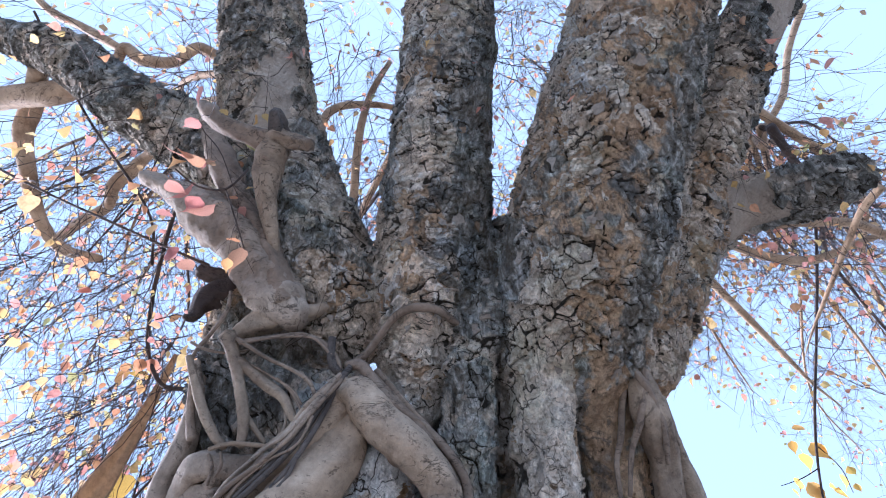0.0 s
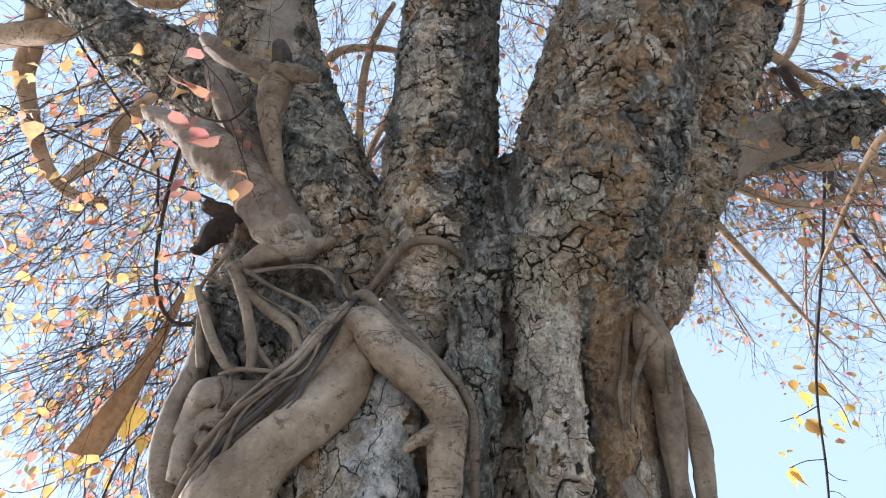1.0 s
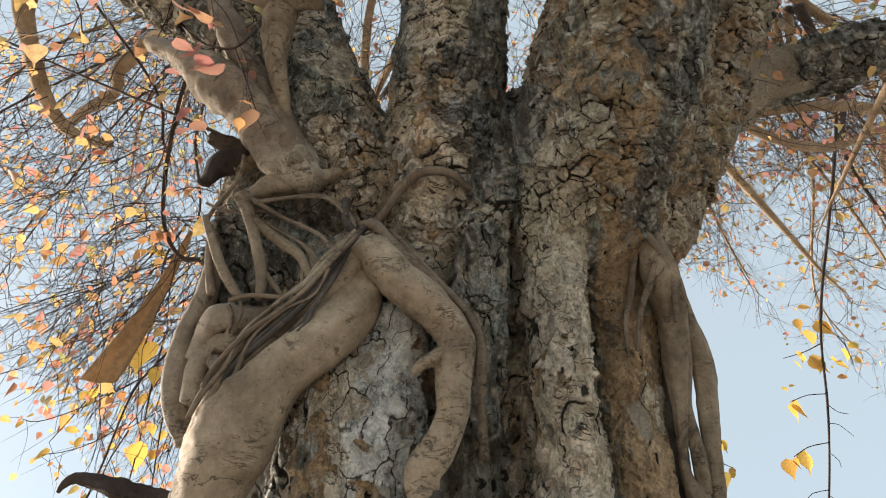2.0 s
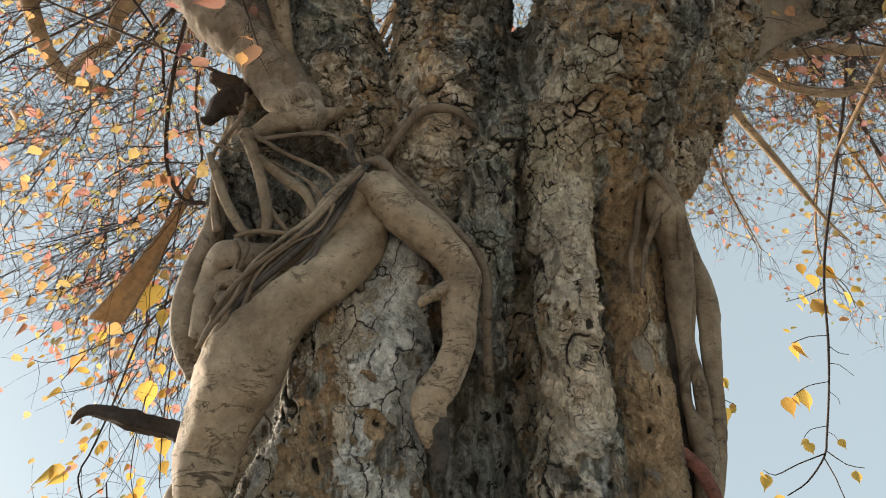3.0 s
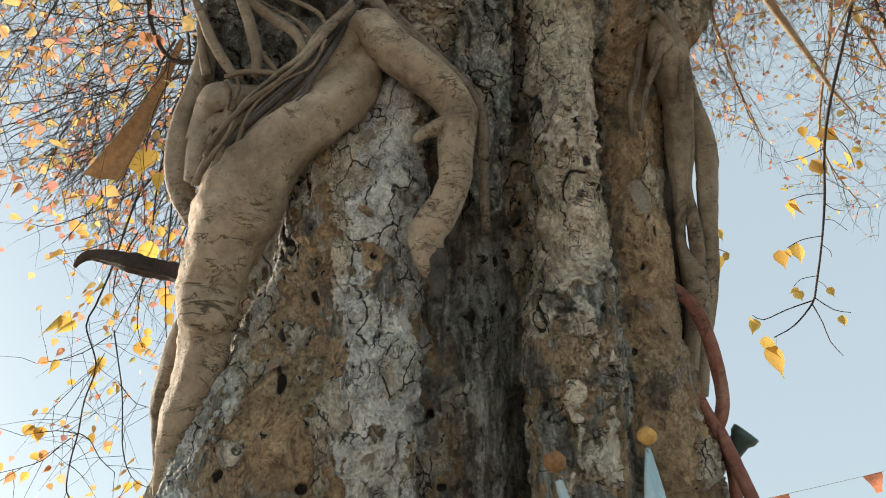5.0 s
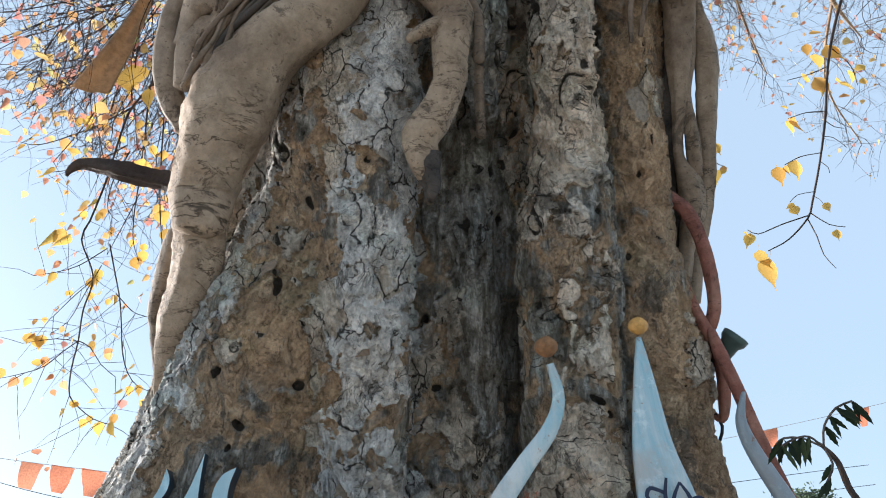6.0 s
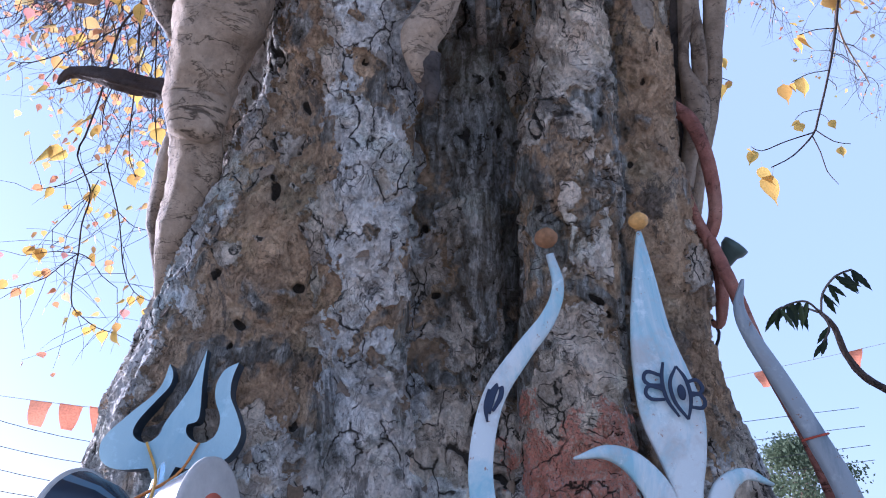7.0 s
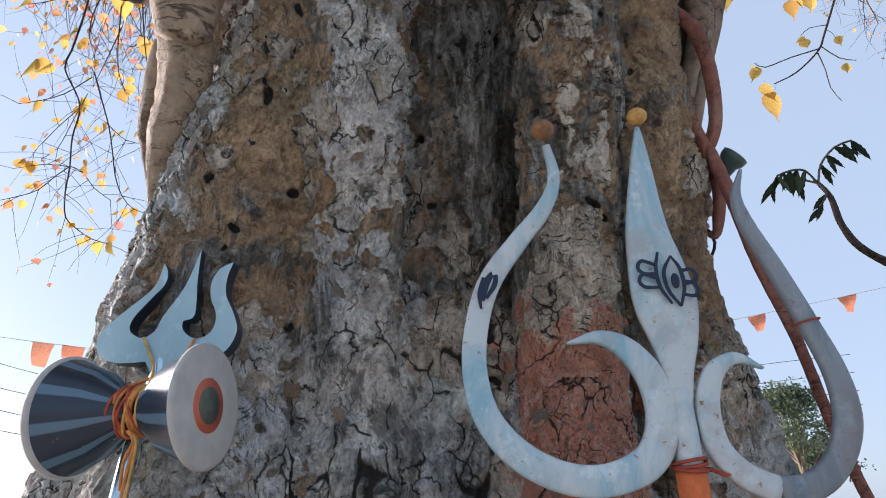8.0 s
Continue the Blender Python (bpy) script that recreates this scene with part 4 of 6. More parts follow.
root("vine", [(-0.339, 1.544, 3.31, 0.0065), (-0.43, 1.587, 3.207, 0.0073), (-0.489, 1.619, 3.137, 0.0077), (-0.566, 1.649, 3.068, 0.0065), (-0.667, 1.686, 2.997, 0.0099), (-0.747, 1.723, 2.909, 0.0071), (-0.784, 1.76, 2.843, 0.0079)], BROWN, "", 6)
root("vine", [(-0.643, 1.748, 2.826, 0.0051), (-0.654, 1.766, 2.787, 0.0063), (-0.679, 1.779, 2.757, 0.0063), (-0.692, 1.803, 2.705, 0.0025)], DARK_WOOD, "dark weathered wood", 6, 0.5)
root("vine", [(-0.647, 1.752, 2.818, 0.0038), (-0.685, 1.776, 2.764, 0.005), (-0.711, 1.796, 2.719, 0.005), (-0.686, 1.806, 2.697, 0.0013)], DARK_WOOD, "dark weathered wood", 6, 0.5)
root("clasping_stem", [(-0.549, 1.579, 3.634, 0.0605), (-0.627, 1.551, 3.716, 0.0928), (-0.729, 1.502, 3.852, 0.1028), (-0.884, 1.428, 4.007, 0.1063), (-1.051, 1.364, 4.129, 0.0871), (-1.186, 1.322, 4.2, 0.0539), (-1.313, 1.292, 4.263, 0.0323)], TAN, "smooth grey-tan root", 18, 0.34)
root("clasping_stem", [(-0.61, 1.552, 3.684, 0.0743), (-0.723, 1.439, 3.921, 0.0599), (-0.87, 1.337, 4.154, 0.0558), (-1.012, 1.26, 4.4, 0.0565), (-1.114, 1.203, 4.647, 0.0463)], BROWN, "", 12, 0.34)
root("clasping_stem", [(-0.676, 1.439, 3.883, 0.0227), (-0.708, 1.259, 4.023, 0.0457), (-0.709, 1.176, 4.108, 0.0599), (-0.678, 1.091, 4.193, 0.0603), (-0.598, 1.073, 4.156, 0.0343), (-0.526, 1.069, 4.11, 0.0247)], WEATHERED, "gnarled brown stem", 12, 0.34)
root("clasping_stem", [(-0.682, 1.1, 4.186, 0.0511), (-0.792, 1.063, 4.188, 0.0391), (-0.891, 1.038, 4.23, 0.0371), (-0.975, 1.016, 4.307, 0.0379), (-1.031, 1.024, 4.388, 0.0292)], BROWN, "", 12, 0.34)
root("aerial_root", [(-0.671, 1.072, 4.206, 0.0464), (-0.67, 1.012, 4.212, 0.0367), (-0.676, 0.967, 4.22, 0.0227)], DARK_WOOD, "dark weathered wood", 12, 0.5)
root("clasping_stem", [(-0.803, 1.604, 3.561, 0.0212), (-0.737, 1.585, 3.603, 0.0386), (-0.641, 1.579, 3.66, 0.0567), (-0.546, 1.578, 3.678, 0.0373), (-0.488, 1.57, 3.688, 0.0242), (-0.451, 1.547, 3.695, 0.0131)], WEATHERED, "gnarled brown stem", 12, 0.34)
root("aerial_root", [(0.712, 1.63, 3.716, 0.0152), (0.72, 1.671, 3.626, 0.0237), (0.732, 1.709, 3.518, 0.038), (0.757, 1.772, 3.397, 0.0667), (0.779, 1.831, 3.324, 0.0604), (0.806, 1.91, 3.257, 0.0524), (0.803, 1.986, 3.128, 0.0477), (0.801, 2.065, 2.978, 0.0285), (0.787, 2.152, 2.794, 0.0179), (0.827, 2.209, 2.692, 0.0433), (0.828, 2.261, 2.589, 0.0389), (0.799, 2.295, 2.482, 0.0266), (0.764, 2.341, 2.31, 0.022)], WEATHERED, "weathered brown hanging root", 18)
root("aerial_root", [(0.837, 1.819, 3.473, 0.0151), (0.877, 1.93, 3.308, 0.0257), (0.908, 2.006, 3.174, 0.038), (0.914, 2.088, 3.023, 0.0374), (0.904, 2.183, 2.815, 0.0324), (0.886, 2.268, 2.636, 0.0277), (0.849, 2.314, 2.491, 0.025), (0.815, 2.359, 2.317, 0.0203)], WEATHERED, "weathered brown hanging root", 12)
root("aerial_root", [(0.859, 1.906, 3.314, 0.0149), (0.851, 2, 3.14, 0.0188), (0.821, 2.065, 2.979, 0.0183), (0.842, 2.138, 2.833, 0.026), (0.853, 2.196, 2.729, 0.0238)], WEATHERED, "weathered brown hanging root", 12)
root("aerial_root", [(0.787, 1.858, 3.522, 0.0355), (0.79, 1.95, 3.38, 0.048), (0.79, 2.05, 3.223, 0.058), (0.785, 2.17, 2.986, 0.060), (0.785, 2.26, 2.797, 0.058), (0.785, 2.345, 2.616, 0.052), (0.775, 2.40, 2.394, 0.045), (0.77, 2.45, 2.2, 0.035)], DARK_WOOD, "dark weathered wood", 12)
root("aerial_root", [(0.732, 1.704, 3.675, 0.0154), (0.747, 1.721, 3.571, 0.0172), (0.679, 1.77, 3.445, 0.0148), (0.644, 1.834, 3.297, 0.0124), (0.616, 1.87, 3.215, 0.0102), (0.614, 1.921, 3.095, 0.008)], BROWN, "", 9)
root("aerial_root", [(0.662, 1.635, 3.646, 0.0107), (0.684, 1.658, 3.499, 0.0145), (0.748, 1.704, 3.41, 0.0143), (0.789, 1.778, 3.309, 0.0122), (0.791, 1.856, 3.2, 0.0081)], BROWN, "", 9)
root("aerial_root", [(0.757, 1.665, 3.616, 0.015), (0.743, 1.707, 3.43, 0.0165), (0.704, 1.767, 3.311, 0.0142), (0.671, 1.839, 3.241, 0.0102), (0.643, 1.905, 3.108, 0.008)], BROWN, "", 9)
root("aerial_root", [(0.661, 2.161, 2.766, 0.0134), (0.706, 2.174, 2.651, 0.0191), (0.775, 2.174, 2.562, 0.0231), (0.81, 2.191, 2.441, 0.0213), (0.824, 2.225, 2.295, 0.0196), (0.817, 2.259, 2.214, 0.0182), (0.795, 2.326, 2.154, 0.0172)], RED_ROOT, "root painted red", 12)
root("aerial_root", [(0.702, 2.207, 2.546, 0.0132), (0.714, 2.215, 2.417, 0.0158), (0.75, 2.241, 2.275, 0.0169), (0.791, 2.27, 2.177, 0.0182), (0.829, 2.308, 2.082, 0.0182), (0.827, 2.336, 1.98, 0.018), (0.821, 2.372, 1.924, 0.0126), (0.795, 2.385, 1.954, 0.0085)], RED_ROOT, "root painted red", 12)
root("aerial_root", [(0.799, 2.262, 2.171, 0.0139), (0.805, 2.247, 2.087, 0.0203), (0.815, 2.217, 1.976, 0.0196), (0.855, 2.219, 1.767, 0.0174), (0.922, 2.238, 1.565, 0.0156), (0.999, 2.291, 1.326, 0.0152), (1.061, 2.319, 1.164, 0.0148)], RED_ROOT, "root painted red", 12)
root("dead_branch", [(-0.86, 2.128, 2.62, 0.06), (-0.93, 2.125, 2.645, 0.038), (-1.0, 2.118, 2.662, 0.031), (-1.105, 2.1, 2.677, 0.0326), (-1.19, 2.1, 2.7, 0.0251), (-1.262, 2.1, 2.712, 0.0194), (-1.289, 2.1, 2.693, 0.0135), (-1.297, 2.1, 2.664, 0.0057)], TWIG, "dark weathered wood", 12, 0.5)
root("dead_branch", [(-0.729, 1.701, 3.968, 0.0893), (-0.823, 1.65, 3.887, 0.0813), (-0.9, 1.626, 3.84, 0.0703), (-0.947, 1.601, 3.8, 0.0506), (-0.97, 1.594, 3.733, 0.0292), (-0.977, 1.594, 3.676, 0.022), (-1.005, 1.578, 3.665, 0.0087)], TWIG, "dark weathered wood", 12, 0.5)
root("dead_branch", [(-0.838, 1.613, 3.88, 0.0379), (-0.951, 1.566, 3.897, 0.033), (-1.011, 1.528, 3.893, 0.0233)], TWIG, "dark weathered wood", 12, 0.5)


# ---- plan of limbs, twigs and offerings ----
BOUGHS = []
BOUGHS.append((LIMB, [(-1.913, 1.172, 5.056, 0.0543), (-2.126, 1.228, 5.078, 0.0674), (-2.475, 1.291, 5.156, 0.0631), (-2.808, 1.368, 5.223, 0.0585)]))
BOUGHS.append((LIMB, [(-2.188, 1.116, 5.158, 0.0551), (-2.369, 1.368, 5.223, 0.0585), (-2.418, 1.501, 5.129, 0.052), (-2.385, 1.686, 4.997, 0.0455), (-2.386, 1.952, 4.93, 0.0434), (-2.315, 2.146, 4.914, 0.0344), (-2.131, 2.261, 4.955, 0.0247)]))
BOUGHS.append((LIMB, [(-1.475, 1.527, 5.11, 0.0325), (-1.813, 1.716, 5.344, 0.0318), (-1.988, 1.849, 5.372, 0.0434), (-2.115, 1.938, 5.308, 0.0434), (-2.206, 2.093, 5.32, 0.0371), (-2.451, 2.238, 5.34, 0.0343), (-2.706, 2.404, 5.344, 0.0273)]))
BOUGHS.append((LIMB, [(-1.497, 1.388, 6.069, 0.0351), (-1.692, 1.309, 6.125, 0.039), (-1.892, 1.421, 6.168, 0.0399), (-2.132, 1.405, 6.18, 0.0439), (-2.252, 1.34, 6.226, 0.0399), (-2.351, 1.486, 6.122, 0.0359), (-2.531, 1.551, 6.075, 0.0279)]))
BOUGHS.append((LIMB, [(-2.252, 1.356, 6.214, 0.0279), (-2.59, 1.255, 6.41, 0.0327), (-2.899, 1.181, 6.585, 0.0292), (-3.108, 1.011, 6.706, 0.0251)]))
BOUGHS.append((LIMB, [(-0.646, 2.229, 5.223, 0.0371), (-0.59, 2.048, 5.353, 0.0297), (-0.586, 1.913, 5.572, 0.0305), (-0.562, 1.737, 5.82, 0.0273), (-0.495, 1.584, 6.052, 0.024), (-0.384, 1.454, 6.267, 0.0204)]))
BOUGHS.append((LIMB, [(-0.894, 2.071, 5.704, 0.0319), (-0.854, 1.779, 5.913, 0.0359), (-0.752, 1.72, 6.078, 0.0286), (-0.507, 1.704, 6.089, 0.0245), (-0.261, 1.737, 6.066, 0.0204)]))
BOUGHS.append((LIMB, [(-0.684, 2.031, 5.119, 0.0353), (-0.508, 2.175, 5.016, 0.0318), (-0.385, 2.261, 4.955, 0.0282)]))
BOUGHS.append((LIMB, [(1.275, 1.914, 4.588, 0.0306), (1.471, 2.1, 4.578, 0.0253), (1.742, 2.347, 4.525, 0.0211), (2.009, 2.591, 4.474, 0.0167), (2.253, 2.817, 4.435, 0.011), (2.491, 3.008, 4.422, 0.0035)]))
BOUGHS.append((LIMB, [(1.408, 1.869, 4.743, 0.0316), (1.644, 2.003, 4.77, 0.0292), (1.925, 2.129, 4.804, 0.0267), (2.253, 2.202, 4.874, 0.0275), (2.597, 2.175, 5.016, 0.0212), (2.955, 2.144, 5.161, 0.0181)]))
BOUGHS.append((LIMB, [(1.503, 1.92, 4.706, 0.0316), (1.839, 1.924, 4.827, 0.0292), (2.159, 1.96, 4.924, 0.0301), (2.528, 2.028, 4.998, 0.0275), (2.949, 2.204, 4.996, 0.0282)]))
BOUGHS.append((LIMB, [(2.089, 1.441, 4.434, 0.0215), (2.064, 1.586, 4.454, 0.0181), (2.061, 1.774, 4.442, 0.0158), (2, 1.993, 4.347, 0.0117), (1.949, 2.194, 4.265, 0.0071), (1.904, 2.315, 4.179, 0.0024)]))
BOUGHS.append((LIMB, [(2.168, 1.833, 5.752, 0.0273), (2.399, 1.616, 6.029, 0.024), (2.553, 1.419, 6.415, 0.0251), (2.716, 1.173, 6.714, 0.0299)]))
BOUGHS.append((TWIG, [(-1.243, 1.4, 4.648, 0.0085), (-1.325, 1.616, 4.408, 0.0094), (-1.357, 1.77, 4.2, 0.0097), (-1.389, 1.901, 4.106, 0.0097), (-1.381, 2.041, 3.945, 0.0101), (-1.274, 2.094, 3.784, 0.0102), (-1.138, 2.076, 3.736, 0.01), (-1.013, 2.096, 3.721, 0.01)]))
BOUGHS.append((TWIG, [(-2.111, 1.375, 4.481, 0.0059), (-1.804, 1.423, 4.324, 0.0057), (-1.464, 1.474, 4.165, 0.006), (-1.168, 1.508, 4.018, 0.0063), (-0.999, 1.567, 3.976, 0.0072)]))
BOUGHS.append((TWIG, [(-2.285, 0.892, 5.44, 0.0076), (-2.06, 1.395, 5.204, 0.0078), (-1.605, 1.739, 4.713, 0.008), (-1.527, 1.928, 4.455, 0.0077)]))
NEAR_TWIGS = [
    [(3.098, 2.54, 6.332, 0.0257), (2.641, 2.54, 5.368, 0.0205), (2.239, 2.54, 4.57, 0.0164), (1.939, 2.54, 3.987, 0.0136), (1.794, 2.54, 3.661, 0.0116), (1.678, 2.54, 3.339, 0.0103), (1.575, 2.54, 3.087, 0.0088), (1.471, 2.54, 2.861, 0.0078), (1.429, 2.54, 2.783, 0.0072), (1.324, 2.54, 2.682, 0.0057), (1.229, 2.54, 2.629, 0.0044)],
    [(1.433, 2.54, 2.795, 0.0059), (1.315, 2.54, 2.752, 0.0049), (1.211, 2.54, 2.707, 0.004), (1.173, 2.54, 2.727, 0.0027)],
    [(1.427, 2.54, 2.777, 0.0054), (1.438, 2.54, 2.695, 0.0044), (1.438, 2.54, 2.611, 0.0037), (1.465, 2.54, 2.551, 0.0021)],
    [(1.447, 2.54, 2.808, 0.005), (1.504, 2.54, 2.752, 0.004), (1.566, 2.54, 2.74, 0.0027)],
    [(1.688, 2.54, 3.366, 0.0047), (1.601, 2.54, 3.359, 0.0041), (1.506, 2.54, 3.322, 0.0031)],
    [(1.67, 2.54, 3.306, 0.0038), (1.696, 2.54, 3.273, 0.0036), (1.737, 2.54, 3.263, 0.0025)],
    [(1.631, 2.54, 3.215, 0.0038), (1.671, 2.54, 3.209, 0.003), (1.71, 2.54, 3.153, 0.0025)],
    [(1.588, 2.54, 3.123, 0.0044), (1.496, 2.54, 3.102, 0.0039), (1.415, 2.54, 3.057, 0.0029)],
    [(1.574, 2.54, 3.072, 0.0032), (1.594, 2.54, 3.042, 0.0029), (1.59, 2.54, 3.013, 0.0022)],
    [(1.496, 2.54, 2.915, 0.0035), (1.423, 2.54, 2.899, 0.003), (1.38, 2.54, 2.861, 0.0023)],
    [(1.483, 2.54, 2.893, 0.0028), (1.506, 2.54, 2.875, 0.0023), (1.514, 2.54, 2.848, 0.0021)],
    [(1.797, 2.54, 3.66, 0.0055), (1.689, 2.54, 3.604, 0.0046), (1.572, 2.54, 3.564, 0.0033)],
    [(1.853, 2.54, 3.778, 0.0057), (1.901, 2.54, 3.66, 0.0047), (1.889, 2.54, 3.53, 0.0032)],
    [(-1.299, 2.45, 3.585, 0.0108), (-1.364, 2.45, 3.44, 0.0105), (-1.414, 2.45, 3.304, 0.0091), (-1.415, 2.45, 3.114, 0.0085), (-1.406, 2.45, 2.912, 0.0076), (-1.412, 2.45, 2.716, 0.007), (-1.418, 2.45, 2.631, 0.0064), (-1.324, 2.45, 2.469, 0.0058), (-1.318, 2.45, 2.332, 0.0052), (-1.298, 2.45, 2.213, 0.0049), (-1.289, 2.45, 2.111, 0.0046), (-1.266, 2.45, 2.023, 0.0041), (-1.221, 2.45, 1.982, 0.0033), (-1.163, 2.45, 1.945, 0.0027), (-1.103, 2.45, 1.927, 0.0022)],
    [(-1.304, 2.45, 2.611, 0.0056), (-1.251, 2.45, 2.493, 0.005), (-1.199, 2.45, 2.376, 0.0045), (-1.162, 2.45, 2.266, 0.0042), (-1.136, 2.45, 2.182, 0.0041), (-1.095, 2.45, 2.101, 0.0034), (-1.045, 2.45, 2.052, 0.0026), (-0.984, 2.45, 2.033, 0.0019)],
    [(-1.296, 2.45, 2.217, 0.0039), (-1.338, 2.45, 2.178, 0.0035), (-1.382, 2.45, 2.125, 0.0031), (-1.441, 2.45, 2.101, 0.0027), (-1.502, 2.45, 2.085, 0.0019)],
    [(-1.3, 2.45, 2.217, 0.0035), (-1.249, 2.45, 2.192, 0.0033), (-1.195, 2.45, 2.131, 0.0029), (-1.13, 2.45, 2.085, 0.0023)],
    [(-1.298, 2.45, 2.213, 0.0031), (-1.377, 2.45, 2.224, 0.0029), (-1.489, 2.45, 2.207, 0.002)],
    [(-1.307, 2.45, 2.591, 0.0038), (-1.391, 2.45, 2.517, 0.0034), (-1.466, 2.45, 2.489, 0.0029), (-1.545, 2.45, 2.474, 0.0021)],
    [(-1.22, 2.45, 2.399, 0.0033), (-1.127, 2.45, 2.32, 0.0028), (-1.052, 2.45, 2.305, 0.002)],
    [(-1.32, 2.45, 2.457, 0.0031), (-1.377, 2.45, 2.377, 0.0026), (-1.416, 2.45, 2.31, 0.002)],
    [(-1.307, 2.45, 2.517, 0.0032), (-1.333, 2.45, 2.399, 0.0027), (-1.358, 2.45, 2.288, 0.0022), (-1.404, 2.45, 2.245, 0.002)],
    [(-1.445, 2.55, 3.683, 0.0085), (-1.41, 2.55, 3.423, 0.008), (-1.366, 2.55, 3.189, 0.0066), (-1.334, 2.55, 2.977, 0.0056), (-1.31, 2.55, 2.812, 0.0046), (-1.278, 2.55, 2.683, 0.0038), (-1.227, 2.55, 2.586, 0.0026)],
    [(-1.42, 2.55, 3.157, 0.0056), (-1.448, 2.55, 2.977, 0.0046), (-1.425, 2.55, 2.838, 0.0037), (-1.365, 2.55, 2.78, 0.0023)],
    [(-1.316, 2.55, 2.921, 0.0041), (-1.337, 2.55, 2.785, 0.0035), (-1.353, 2.55, 2.696, 0.0027), (-1.366, 2.55, 2.622, 0.0022)],
    [(-1.367, 2.55, 3.606, 0.0083), (-1.318, 2.55, 3.353, 0.0069), (-1.268, 2.55, 3.096, 0.006), (-1.216, 2.55, 2.865, 0.0047), (-1.149, 2.55, 2.634, 0.0031)],
    [(-1.472, 2.55, 3.423, 0.0064), (-1.645, 2.55, 3.287, 0.0052), (-1.831, 2.55, 3.196, 0.0041), (-1.942, 2.55, 3.215, 0.0026)],
    [(-1.443, 2.55, 3.189, 0.0051), (-1.551, 2.55, 3.096, 0.0042), (-1.659, 2.55, 3.051, 0.0035), (-1.753, 2.55, 3.036, 0.0025)],
    [(-1.64, 2.55, 3.423, 0.0054), (-1.692, 2.55, 3.237, 0.0046), (-1.74, 2.55, 3.096, 0.003)],
    [(-0.751, 1.114, 3.992, 0.0087), (-0.82, 1.151, 3.904, 0.0085), (-0.919, 1.133, 3.893, 0.0074), (-1.003, 1.081, 3.93, 0.0053)],
    [(-0.82, 1.151, 3.904, 0.0064), (-0.771, 1.253, 3.807, 0.0064), (-0.739, 1.34, 3.745, 0.0042)],
    [(-1.517, 2.4, 4.363, 0.0126), (-1.539, 2.4, 4.12, 0.0105), (-1.476, 2.4, 3.775, 0.0084), (-1.427, 2.4, 3.51, 0.0053)],
    [(1.03, 2.38, 3.102, 0.0047), (1.05, 2.38, 3.064, 0.0037), (1.058, 2.38, 3.024, 0.0027)],
    [(1.004, 2.38, 2.974, 0.0045), (1.034, 2.38, 2.938, 0.0036), (1.067, 2.38, 2.92, 0.0027)],
]
# leaves near enough to be told apart: foot, length, turn
NEAR_LEAF = [
    (1.517, 2.54, 3.4, 0.042, 40), (1.542, 2.54, 3.414, 0.031, -30), (1.538, 2.54, 3.326, 0.108, 0), (1.505, 2.54, 3.306, 0.077, -5), (1.471, 2.54, 3.081, 0.097, 8),
    (1.379, 2.54, 3.043, 0.082, -8), (1.423, 2.54, 3.051, 0.048, 0), (1.392, 2.54, 2.856, 0.037, 60), (1.386, 2.54, 2.84, 0.055, -5), (1.52, 2.54, 2.856, 0.041, -10),
    (1.178, 2.54, 2.707, 0.062, 25), (1.166, 2.54, 2.717, 0.045, 10), (1.195, 2.54, 2.629, 0.083, -15), (1.222, 2.54, 2.587, 0.121, 4), (1.527, 2.54, 2.727, 0.053, 10),
    (1.83, 2.54, 3.798, 0.108, -25), (1.76, 2.54, 3.739, 0.09, 0), (1.876, 2.54, 3.794, 0.062, 0),
]
NEAR_LEAF += [
    (1.672, 2.54, 3.6, 0.076, 25), (1.707, 2.54, 3.578, 0.103, -25), (1.741, 2.54, 3.556, 0.07, 25), (1.736, 2.54, 3.811, 0.063, 0), (1.838, 2.54, 3.555, 0.086, 10),
    (1.891, 2.54, 3.622, 0.071, 10), (1.937, 2.54, 3.668, 0.066, -10), (1.806, 2.54, 3.476, 0.058, 10), (1.927, 2.54, 3.577, 0.049, 0), (1.8, 2.54, 3.911, 0.076, -10),
    (1.809, 2.54, 3.578, 0.049, -25), (1.621, 2.54, 3.549, 0.043, -25), (-1.444, 2.4, 3.528, 0.198, -12), (-1.334, 2.4, 3.378, 0.087, 10), (-1.588, 2.4, 4.143, 0.133, 15),
    (-1.767, 2.4, 4.468, 0.141, 60), (-1.713, 2.4, 4.144, 0.121, -40),
]
NEAR_LEAF += [
    (-1.422, 2.45, 2.826, 0.054, 25), (-1.452, 2.45, 2.79, 0.045, 25), (-1.394, 2.45, 2.754, 0.053, -25), (-1.379, 2.45, 2.774, 0.049, -10), (-1.456, 2.45, 2.764, 0.04, -25),
    (-1.537, 2.45, 2.674, 0.091, 35), (-1.508, 2.45, 2.679, 0.07, 10), (-1.473, 2.45, 2.655, 0.082, 30), (-1.465, 2.45, 2.692, 0.031, 25), (-1.511, 2.45, 2.494, 0.046, 40),
    (-1.48, 2.45, 2.489, 0.054, 10), (-1.325, 2.45, 2.499, 0.07, -15), (-1.333, 2.45, 2.464, 0.053, -25), (-1.387, 2.45, 2.412, 0.04, 10), (-1.313, 2.45, 2.404, 0.036, -10),
    (-1.225, 2.45, 2.392, 0.04, 0), (-1.241, 2.45, 2.379, 0.032, -10), (-1.477, 2.45, 2.244, 0.054, -10),
]
